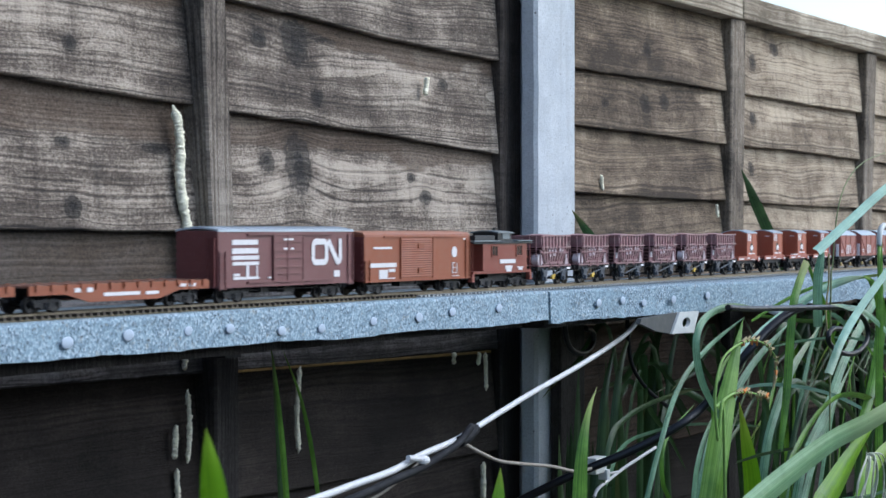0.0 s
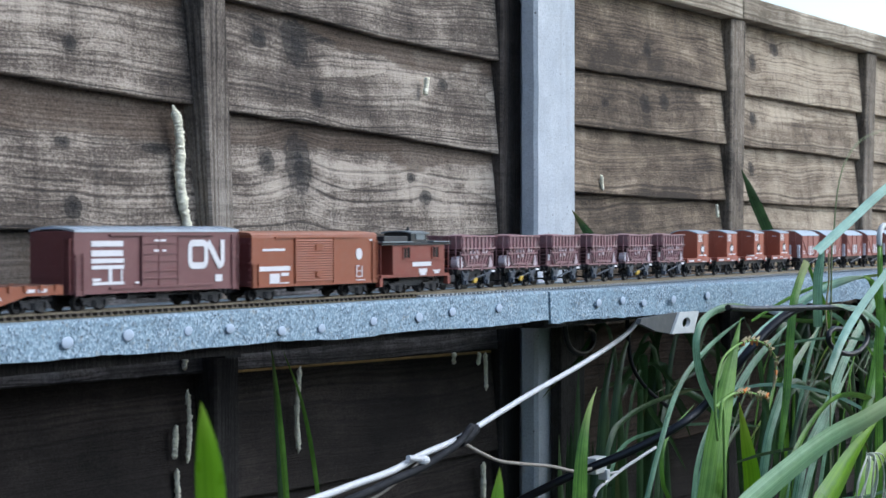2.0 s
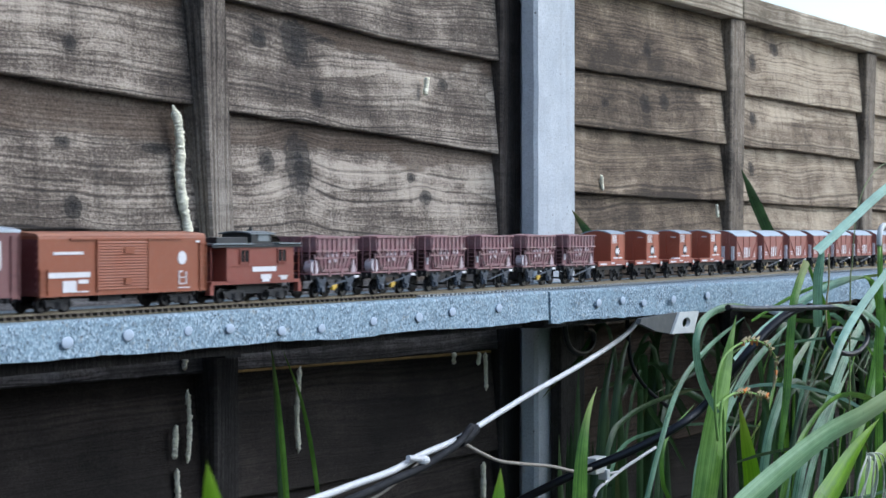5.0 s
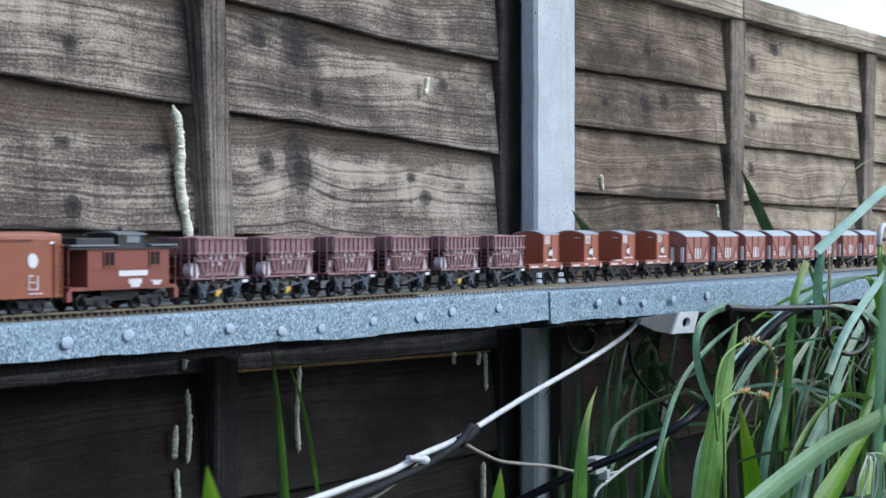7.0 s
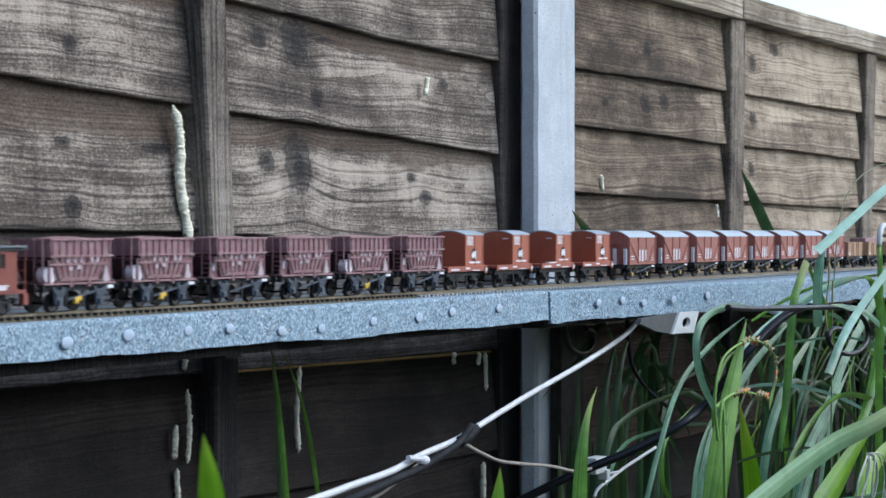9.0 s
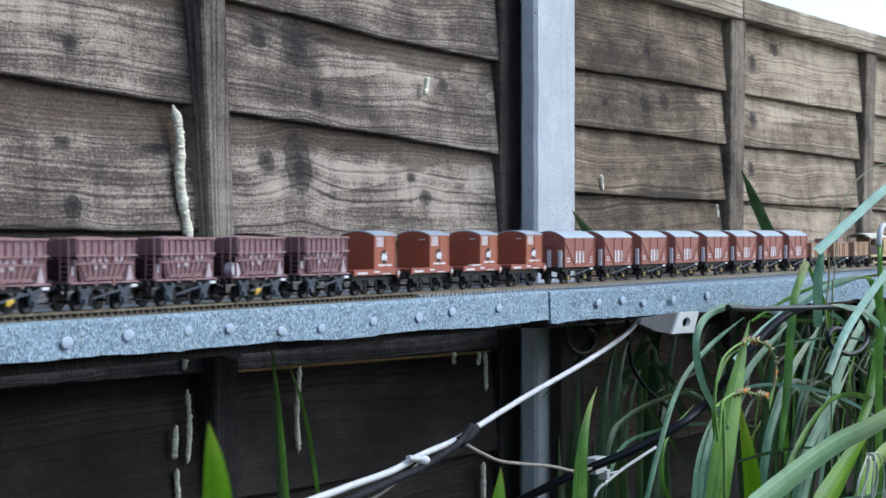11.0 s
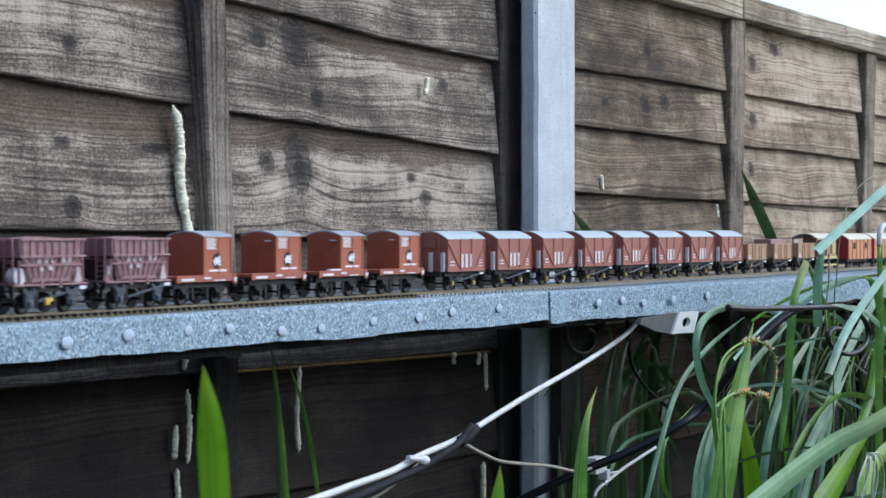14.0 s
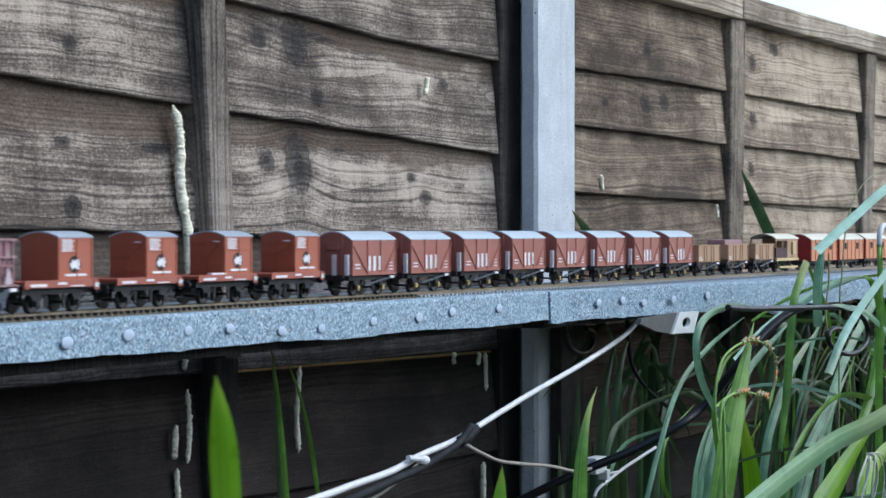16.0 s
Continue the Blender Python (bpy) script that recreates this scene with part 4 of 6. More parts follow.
def wagon_chassis(v, half, wheel_x, r, sole_z, hub, brake=True, axlebox=BLACK):
    """A four-wheel wagon underframe: solebars, W-irons with axleboxes and springs, buffers, brake lever."""
    bm = boxes((-half, half, -0.0125, -0.0108, sole_z - 0.0042, sole_z), (-half, half, 0.0108, 0.0125, sole_z - 0.0042, sole_z), (-half, half, -0.010, 0.010, sole_z - 0.0018, sole_z - 0.0004))
    for s in (-1, 1):
        for k in (-1, 1):
            x = k * wheel_x
            prism(bm, [(x - 0.0060, sole_z - 0.003), (x - 0.0018, r - 0.0012), (x + 0.0018, r - 0.0012), (x + 0.0060, sole_z - 0.003)], s * 0.0118, s * 0.0124, "y")
            prism(bm, [(x - 0.0070, sole_z - 0.0040), (x - 0.0040, r + 0.0024), (x + 0.0040, r + 0.0024), (x + 0.0070, sole_z - 0.0040), (x + 0.0035, r + 0.0036), (x - 0.0035, r + 0.0036)], s * 0.0126, s * 0.0138, "y")
        for k in (-1, 1):
            box(bm, k * 0.0085 - 0.0012, k * 0.0085 + 0.0012, s * 0.0100, s * 0.0112, 0.0035, sole_z - 0.004)
    part("underframe", bm, BLACK, v)
    for s in (-1, 1):
        for k in (-1, 1):
            x = k * wheel_x
            b2 = boxes((x - 0.0017, x + 0.0017, s * 0.0124, s * 0.0148, r - 0.0018, r + 0.0022, 0.0005))
            part("axlebox", b2, hub if s < 0 else BLACK, v)
    if brake:
        bm = bmesh.new()
        prism(bm, [(-0.012, r + 0.0016), (half - 0.004, sole_z - 0.0030), (half - 0.004, sole_z - 0.0014), (-0.012, r + 0.0030)], -0.0158, -0.0152, "y")
        part("brake_lever", bm, BUFFER, v, "grey brake lever")
        part("lever_end", boxes((half - 0.0075, half - 0.001, -0.0162, -0.0150, sole_z - 0.0034, sole_z - 0.0012, 0.0003)), WHITE, v, "white lever end")
    for s in (-1, 1):
        bm = bmesh.new()
        box(bm, s * half, s * (half + 0.0012), -0.0158, 0.0158, sole_z - 0.0044, sole_z + 0.0002)
        for k in (-1, 1):
            rod(bm, (s * half, k * 0.0113, sole_z - 0.0022), (s * (half + 0.0058), k * 0.0113, sole_z - 0.0022), 0.0012, 8)
            rod(bm, (s * (half + 0.0056), k * 0.0113, sole_z - 0.0022), (s * (half + 0.0064), k * 0.0113, sole_z - 0.0022), 0.0029, 12)
        box(bm, s * half, s * (half + 0.0085), -0.004, 0.004, 0.0050, 0.0062)
        part("buffer_beam", bm, BLACK, v, "black buffers and hook")
    for k in (-1, 1):
        WHEELS.append((wheelset(v, k * wheel_x, r), r))


def hopper_wagon(yellow):
    """Plum-brown ore hopper: upright ribbed upper side, tapering lower hopper, end ladders."""
    v = thing("hopper_wagon", "plum-brown ribbed steel hopper wagon model" + (" with one yellow axlebox" if yellow else ""), "model wagon", "hopper wagons")
    L, w, top, mid, low = 0.0305, 0.0172, 0.0478, 0.0340, 0.0205
    # outer shell, inner shell
    bm = bmesh.new()
    def ring(a, b, z):
        return [bm.verts.new(c) for c in ((-a, -b, z), (a, -b, z), (a, b, z), (-a, b, z))]
    base = 0.0205
    rings = [ring(0.0150, 0.0110, low - 0.004), ring(base, w - 0.0030, low), ring(L - 0.0012, w - 0.0006, mid + 0.0028), ring(L, w - 0.0004, top), ring(L - 0.0012, w - 0.0014, top), ring(L - 0.0022, w - 0.0020, mid), ring(0.010, 0.008, low + 0.004)]
    for a, b in zip(rings, rings[1:]):
        for j in range(4):
            bm.faces.new((a[j], a[(j + 1) % 4], b[(j + 1) % 4], b[j]))
    bm.faces.new(rings[0][::-1])
    bm.faces.new(rings[-1])
    bmesh.ops.recalc_face_normals(bm, faces=bm.faces[:])
    part("hopper_body", bm, HOPPER, v)
    bm = bmesh.new()
    for s in (-1, 1):
        for k in range(9):
            x = -L + 0.0026 + (2 * L - 0.0052) * k / 8
            box(bm, x - 0.0005, x + 0.0005, s * w - 0.0007, s * w + 0.0007, mid, top)
            q = base / L
            a0, a1, yo, yi = x * q, x * 0.95, w - 0.0034, w - 0.0010
            vs = [bm.verts.new(c) for c in ((a0 - 0.0005, s * yo, low), (a0 + 0.0005, s * yo, low), (a1 + 0.0005, s * yi, mid + 0.002), (a1 - 0.0005, s * yi, mid + 0.002),
                                            (a0 - 0.0005, s * (yo + 0.0011), low), (a0 + 0.0005, s * (yo + 0.0011), low), (a1 + 0.0005, s * (yi + 0.0013), mid + 0.002), (a1 - 0.0005, s * (yi + 0.0013), mid + 0.002))]
            for idx in ((4, 5, 6, 7), (0, 1, 5, 4), (1, 2, 6, 5), (2, 3, 7, 6), (3, 0, 4, 7), (3, 2, 1, 0)):
                bm.faces.new([vs[i] for i in idx])
    bmesh.ops.recalc_face_normals(bm, faces=bm.faces[:])
    pieces("side_rib", bm, HOPPER, v)
    bm = bmesh.new()
    for s in (-1, 1):
        box(bm, -L - 0.0007, L + 0.0007, s * w - 0.0011, s * w + 0.0011, top - 0.0012, top + 0.0003, 0.0002)
        box(bm, -L - 0.0007, L + 0.0007, s * w - 0.0010, s * w + 0.0010, mid + 0.0020, mid + 0.0032)
        box(bm, -L * 0.99, L * 0.93, s * (w - 0.0010) - 0.0008, s * (w - 0.0010) + 0.0008, mid - 0.0034, mid - 0.0022)
        box(bm, -base - 0.002, base + 0.003, s * (w - 0.0024) - 0.0008, s * (w - 0.0024) + 0.0008, low - 0.0002, low + 0.0010)
        box(bm, s * L - 0.0008, s * L + 0.0008, -w, w, top - 0.0012, top + 0.0003)
        box(bm, s * L - 0.0006, s * L + 0.0010, -w, w, mid + 0.0020, mid + 0.0032)
        for k in (-0.011, -0.004, 0.004, 0.011):
            box(bm, s * L - 0.0004, s * L + 0.0009, k - 0.0006, k + 0.0006, mid, top)
    pieces("rim_angle", bm, HOPPER, v)
    bm = bmesh.new()
    for s in (-1, 1):
        for k in (-1, 1):
            rod(bm, (s * (L - 0.0006), k * (w - 0.0015), 0.0190), (s * (L - 0.0006), k * (w - 0.0015), mid), 0.0009, 6)
            rod(bm, (s * 0.022, k * (w - 0.0025), 0.0190), (s * 0.0265, k * (w - 0.0020), mid), 0.0009, 6)
        part("ladder", ladder(bmesh.new(), s * (L + 0.0016), -0.009, 0.019, top - 0.001, 0.0036, 9, "y"), HOPPER, v)
    pieces("end_stanchion", bm, HOPPER, v)
    if yellow:
        bm = rod(bmesh.new(), (-0.0285, -0.0150, 0.0242), (-0.0285, -0.0080, 0.0242), 0.0056, 20)
        part("vacuum_cylinder", bm, DUSTY_WHITE, v, "pale dusty vacuum cylinder")
    else:
        part("cylinder_stand", prism(bmesh.new(), [(-0.0330, 0.0190), (-0.0235, 0.0190), (-0.0268, 0.0345), (-0.0295, 0.0345)], -0.0125, -0.0110, "y"), HOPPER, v)
        part("white_plate", boxes((-0.0305, -0.0258, -0.0134, -0.0126, 0.0238, 0.0295, 0.0003)), WHITE, v, "small white plate")
    part("end_gusset", prism(bmesh.new(), [(0.0225, 0.0195), (0.0300, 0.0195), (0.0285, 0.0235), (0.0262, 0.0300), (0.0250, 0.0300)], -w + 0.0012, -w + 0.0022, "y"), PLASTIC_PINK, v, "pale dusty end gusset")
    # full-width plates whose dark colour puts in the shade between wagons
    for k in (-1, 1):
        part("slope_plate", prism(bmesh.new(), [(k * 0.0290, mid + 0.002), (k * 0.0262, mid + 0.002), (k * 0.0190, low), (k * 0.0218, low)], -w + 0.0014, w - 0.0014, "y"), PLUM_DARKENED, v, "sloping end plate darkened for the shade between wagons")
    bm = bmesh.new()
    nx, ny = 14, 6
    grid = [[bm.verts.new((-L + 0.0014 + (2 * L - 0.0028) * i / nx, -w + 0.0016 + (2 * w - 0.0032) * j / ny,
                           top - 0.0010 + 0.0024 * math.sin(math.pi * i / nx) ** 0.5 * math.sin(math.pi * j / ny) + 0.0006 * noise.noise((i * 0.9, j * 0.9, 3.0 if yellow else 8.0)))) for j in range(ny + 1)] for i in range(nx + 1)]
    for i in range(nx):
        for j in range(ny):
            bm.faces.new((grid[i][j], grid[i + 1][j], grid[i + 1][j + 1], grid[i][j + 1]))
    part("ore_load", bm, HOPPER, v, "pinkish dusty heaped load")
    stretch_marks(v, "pale_mark", -w + 0.0001, *[(x, x + 0.0030, mid - 0.0018, mid + 0.0018) for x in (-0.0150, -0.0085, -0.0020, 0.0085, 0.0140)], mat=PLASTIC_PINK, label="faded pale marking")
    stretch_marks(v, "pale_mark", -w + 0.0006, (-0.0120, -0.0085, mid - 0.0068, mid - 0.0042), (-0.0040, 0.0002, mid - 0.0062, mid - 0.0036), mat=PLASTIC_PINK)
    bm = boxes((-0.018, 0.018, -w + 0.0012, -w + 0.0020, low + 0.0008, low + 0.0020), (-0.010, -0.0075, -w + 0.001, -w + 0.0022, 0.0165, low + 0.002), (0.0075, 0.010, -w + 0.001, -w + 0.0022, 0.0165, low + 0.002), (-0.035, 0.035, -w + 0.001, w - 0.001, 0.0180, 0.0192))
    part("floor_frame", bm, HOPPER, v)
    wagon_chassis(v, 0.0345, 0.0200, 0.0060, 0.0182, BUFFER)
    for k in (-1, 1):
        b2 = bmesh.new()
        rod(b2, (k * 0.0200, -0.0150, 0.0108), (k * 0.0200, -0.0158, 0.0108), 0.0040, 12)
        prism(b2, [(k * 0.0200 - 0.0060, 0.0165), (k * 0.0200 - 0.0034, 0.0050), (k * 0.0200 + 0.0034, 0.0050), (k * 0.0200 + 0.0060, 0.0165), (k * 0.0200 + 0.0030, 0.0165), (k * 0.0200 + 0.0018, 0.0120), (k * 0.0200 - 0.0018, 0.0120), (k * 0.0200 - 0.0030, 0.0165)], -0.0152, -0.0140, "y")
        for m, half in enumerate((0.0064, 0.0052, 0.0040)):
            box(b2, k * 0.0200 - half, k * 0.0200 + half, -0.0164, -0.0152, 0.0136 - 0.0014 * m, 0.0146 - 0.0014 * m, 0.0002)
        box(b2, k * 0.0200 - 0.0019, k * 0.0200 + 0.0019, -0.0172, -0.0152, 0.0046, 0.0086, 0.0006)
        part("axle_guard", b2, BUFFER, v, "blue-grey axle guard")
    if yellow:
        bm = boxes((-0.0060, -0.0015, -0.0166, -0.0140, 0.0056, 0.0098, 0.0008), (-0.0022, 0.0012, -0.0164, -0.0140, 0.0074, 0.0104, 0.0006))
        part("brake_valve", bm, YELLOW, v, "yellow brake valve")
    return v


def conflat():
    """A low flat wagon that carries one container."""
    v = thing("container_flat_wagon", "red four-wheel container flat wagon model, black underframe", "model wagon", "container wagons")
    h, w = 0.0350, 0.0168
    bm = boxes((-h, h, -w, w, 0.0182, 0.0205, 0.0002), (-h, h, -w - 0.0004, -w + 0.0006, 0.0164, 0.0212), (-h, h, w - 0.0006, w + 0.0004, 0.0164, 0.0212))
    part("bed", bm, BED_RED, v)
    pieces("end_plate", boxes((h - 0.0040, h + 0.0006, -w - 0.0010, -w, 0.0145, 0.0205), (-h - 0.0006, -h + 0.0030, -w - 0.0010, -w, 0.0160, 0.0205)), BED_RED, v)
    stretch_marks(v, "marking", -w - 0.0006, (-0.0300, -0.0150, 0.0172, 0.0190), (0.0080, 0.0215, 0.0168, 0.0176), (-0.0040, 0.0040, 0.0182, 0.0198), label="white painted marking bar")
    stretch_marks(v, "plate_mark", -w - 0.0011, (h - 0.0036, h + 0.0002, 0.0160, 0.0190), mat=PLASTIC)
    wagon_chassis(v, h, 0.0200, 0.0060, 0.0164, BLACK, brake=False)
    return v


def freight_container(dirty, plain=False):
    """A small wooden container: end doors with strapping, curved grey roof, white badge."""
    v = thing("freight_container", "bauxite red freight container model with grey roof on flat wagon", "model container", "containers")
    L, w, z1 = 0.0168, 0.0158, 0.0282
    part("body", prism(bmesh.new(), [(-w, 0), (-w, z1)] + [(-w + 2 * w * i / 8, z1 + 0.0030 * (1 - (i / 4 - 1) ** 2)) for i in range(1, 8)] + [(w, z1), (w, 0)], -L, L), CONT_RED, v)
    part("roof", prism(bmesh.new(), roof_profile(w + 0.0006, z1 + 0.0006, z1 + 0.0040, 10, 0.0010), -L - 0.0006, L + 0.0006), CONT_ROOF, v, "grey curved roof")
    for s in (-1, 1):
        bm = bmesh.new()
        for k in range(9):
            z = 0.0012 + (z1 - 0.002) * k / 9
            box(bm, s * L - 0.0002, s * L + 0.0004, -w + 0.0006, w - 0.0006, z, z + 0.0025)
        pieces("end_plank", bm, CONT_RED, v)
        if plain:
            continue
        bm = boxes((s * L, s * (L + 0.0010), -0.0006, 0.0006, 0.001, z1))
        for z in (0.0045, 0.0145, 0.0235):
            box(bm, s * L, s * (L + 0.0010), -w + 0.001, w - 0.001, z - 0.0005, z + 0.0005)
        prism(bm, [(-w + 0.004, 0.024), (-0.002, 0.0155), (-0.002, 0.0145), (-w + 0.004, 0.023)], s * L, s * (L + 0.0011))
        pieces("door_strap", bm, CONT_RED, v)
        part("end_marking", boxes((s * (L + 0.0004), s * (L + 0.0007), -w + 0.004, -w + 0.010, 0.0235, 0.0250)), WHITE, v, "small white end marking")
    bm = bmesh.new()
    for x in (-L + 0.0006, L - 0.0006, 0.0015):
        box(bm, x - 0.0006, x + 0.0006, -w - 0.0005, -w, 0.0005, z1)
    for z in (0.0008, 0.0185, z1 - 0.0008):
        box(bm, -L, L, -w - 0.0005, -w, z - 0.0004, z + 0.0004)
    pieces("side_strap", bm, CONT_RED, v)
    bars = [(-0.0135 + 0.0004 * (k % 3), -0.0015 - 0.0011 * ((k * 2) % 3), 0.0188 + 0.0011 * k, 0.0195 + 0.0011 * k) for k in range(8)]
    stretch_marks(v, "marking", -w - 0.0002, *bars, (-0.0100, 0.0105, 0.0028, 0.0044), label="white painted marking bar")
    bm = bmesh.new()
    y = -w - 0.0003
    outline = ((-0.0048, 0.0088), (-0.0030, 0.0070), (-0.0012, 0.0088), (0.0008, 0.0074), (0.0036, 0.0070), (0.0030, 0.0092), (0.0046, 0.0108), (0.0028, 0.0118), (0.0038, 0.0140), (0.0010, 0.0138), (-0.0010, 0.0122), (-0.0030, 0.0140), (-0.0034, 0.0118), (-0.0056, 0.0112))
    prism(bm, outline, y - 0.0002, y + 0.0002, "y")
    part("badge", bm, WHITE, v, "white heraldic-style badge")
    part("badge_disc", rod(bmesh.new(), (-0.0004, -w - 0.00015, 0.0105), (-0.0004, -w + 0.0004, 0.0105), 0.0058, 20), BLACK, v, "black badge disc")
    if dirty:
        part("paper_scrap", boxes((-0.0330, -0.0170, -w - 0.0012, -w + 0.0030, 0.0002, 0.0018, 0.0004)), WHITE, v)
    return v


def box_van():
    """A planked box van with pale curved roof, diagonal strapping and three white panels."""
    v = thing("box_van", "bauxite brown planked box van model with pale grey roof", "model wagon", "box vans")
    L, w, z0, z1 = 0.0340, 0.0168, 0.0172, 0.0455
    part("body", prism(bmesh.new(), [(-w, z0), (-w, z1)] + [(-w + 2 * w * i / 10, z1 + 0.0058 * (1 - (i / 5 - 1) ** 2)) for i in range(1, 10)] + [(w, z1), (w, z0)], -L, L), VAN_RED, v)
    part("roof", prism(bmesh.new(), roof_profile(w + 0.0008, z1 + 0.0002, z1 + 0.0068, 12, 0.0009), -L - 0.0008, L + 0.0008), VAN_ROOF, v, "pale grey curved roof")
    bm = bmesh.new()
    for k in range(10):
        z = z0 + 0.0004 + (z1 - z0 - 0.001) * k / 10
        dz = (z1 - z0 - 0.001) / 10 - 0.0003
        box(bm, -L + 0.0003, L - 0.0003, -w - 0.0004, -w + 0.0004, z, z + dz)
        for s in (-1, 1):
            box(bm, s * L - 0.0004, s * L + 0.0004, -w + 0.0004, w - 0.0004, z, z + dz)
    pieces("plank", bm, VAN_RED, v)
    bm = bmesh.new()
    for x in (-L + 0.0008, -0.0100, 0.0100, L - 0.0008):
        box(bm, x - 0.0005, x + 0.0005, -w - 0.0012, -w, z0, z1)
    for a, b in ((-L + 0.002, -0.011), (L - 0.002, 0.0155)):
        lo, hi = (b, a) if a < b else (b, a)
        prism(bm, [(lo, z0 + 0.001), (lo + 0.0013, z0 + 0.001), (hi + 0.0013, z1 - 0.005), (hi, z1 - 0.005)] if a < b else [(lo, z0 + 0.002), (lo + 0.0012, z0 + 0.002), (hi + 0.0012, z1 - 0.006), (hi, z1 - 0.006)], -w - 0.0012, -w - 0.0004, "y")
    box(bm, -0.0100, 0.0100, -w - 0.0010, -w, z0 + 0.0005, z0 + 0.0015)
    box(bm, -L, L, -w - 0.0009, -w, z0 - 0.0006, z0 + 0.0006)
    pieces("strap", bm, VAN_RED, v)
    for s in (-1, 1):
        bm = bmesh.new()
        for y in (-0.0085, 0.0085):
            box(bm, s * L, s * (L + 0.0016), y - 0.0008, y + 0.0008, z0 - 0.002, z1 + 0.0028)
        box(bm, s * L, s * (L + 0.0024), -0.0060, 0.0060, z1 - 0.0080, z1 - 0.0020, 0.0003)
        pieces("end_stanchion", bm, VAN_RED, v)
    for y in (-0.0134, -0.0014):
        part("end_plate", boxes((-L - 0.0024, -L, y - 0.0018, y + 0.0018, 0.0165, 0.0335, 0.0003)), WHITE, v, "white end panel")
    stretch_marks(v, "white_panel", -w - 0.0007, (-0.0090, -0.0058, 0.0200, 0.0320), (-0.0018, 0.0020, 0.0200, 0.0320), (0.0068, 0.0100, 0.0205, 0.0320), label="white painted panel")
    stretch_marks(v, "marking", -w - 0.0006, (-0.0290, -0.0215, 0.0218, 0.0229), (-0.0290, -0.0215, 0.0246, 0.0257), (0.0230, 0.0285, 0.0205, 0.0214), (0.0235, 0.0285, 0.0232, 0.0240), (0.0235, 0.0280, 0.0258, 0.0264), label="small white marking bar")
    wagon_chassis(v, 0.0345, 0.0190, 0.0060, 0.0168, BRASS)
    return v


def open_wagon(load):
    """An open planked wagon, tan in the light."""
    v = thing("open_wagon", "tan steel-sided open wagon model, black underframe", "model wagon", "open wagons")
    L, w, z0, z1 = 0.0325, 0.0165, 0.0165, 0.0352
    part("body", boxes((-L, L, -w, -w + 0.001, z0, z1), (-L, L, w - 0.001, w, z0, z1), (-L, -L + 0.001, -w + 0.001, w - 0.001, z0, z1), (L - 0.001, L, -w + 0.001, w - 0.001, z0, z1), (-L, L, -w + 0.001, w - 0.001, z0, z0 + 0.002)), OPEN_BROWN, v)
    bm = bmesh.new()
    for x in (-L + 0.0008, -0.0145, -0.0070, 0.0070, 0.0145, L - 0.0008):
        for s in (-1, 1):
            box(bm, x - 0.0006, x + 0.0006, s * w - 0.0009, s * w + 0.0009, z0 - 0.001, z1)
    box(bm, -L - 0.0005, L + 0.0005, -w - 0.0009, -w + 0.0012, z1 - 0.0008, z1 + 0.0006)
    box(bm, -L - 0.0005, L + 0.0005, w - 0.0012, w + 0.0009, z1 - 0.0008, z1 + 0.0006)
    pieces("side_stanchion", bm, OPEN_BROWN, v)
    stretch_marks(v, "marking", -w - 0.0004, (-0.0300, -0.0200, 0.0185, 0.0195), (-0.0300, -0.0230, 0.0210, 0.0220), label="small white marking bar")
    if load:
        part("load", boxes((-0.026, 0.027, -0.011, 0.012, z0 + 0.002, z1 + 0.0060, 0.001)), HOPPER, v, "brown sheeted load")
    wagon_chassis(v, 0.0335, 0.0190, 0.0060, 0.0165, BLACK)
    return v


def brake_van():
    """A goods brake van: cabin, open veranda, long footboards, cream roof."""
    v = thing("goods_brake_van", "brown goods brake van model with cream roof and veranda", "model wagon", "freight train")
    L, w, z0, z1 = 0.0400, 0.0168, 0.0178, 0.0420
    part("cabin", boxes((0.002, L, -w, w, z0, z1, 0.0003)), OPEN_BROWN, v)
    part("veranda_wall", boxes((-L, 0.002, -w, -w + 0.001, z0, z0 + 0.0125), (-L, 0.002, w - 0.001, w, z0, z0 + 0.0125), (-L, -L + 0.001, -w, w, z0, z0 + 0.0125)), PLUM_DARKENED, v, "dark brown veranda wall")
    pieces("veranda_post", boxes((-L, -L + 0.0016, -w, -w + 0.0016, z0, z1), (-L, -L + 0.0016, w - 0.0016, w, z0, z1), (-0.016, -0.0144, -w, -w + 0.0016, z0, z1)), OPEN_BROWN, v)
    part("veranda_rail", boxes((-L + 0.0016, 0.002, -w + 0.0001, -w + 0.0015, z1 - 0.003, z1)), OPEN_BROWN, v)
    part("roof", prism(bmesh.new(), roof_profile(w + 0.0010, z1 + 0.0001, z1 + 0.0062, 10, 0.0010), -L - 0.0020, L + 0.0020), CREAM, v, "cream curved roof")
    bm = boxes((-L, L, -w - 0.0016, -w + 0.0016, 0.0142, 0.0176), (-0.032, 0.032, -w - 0.0030, -w + 0.0005, 0.0050, 0.0074))
    pieces("footboard", bm, STRAW, v, "straw-coloured long footboard")
    part("ducket", boxes((0.0160, 0.0260, -w - 0.0030, -w, z0 + 0.004, z1 - 0.004, 0.0008)), STRAW, v)
    wagon_chassis(v, 0.0395, 0.0220, 0.0060, 0.0172, BLACK, brake=False)
    return v


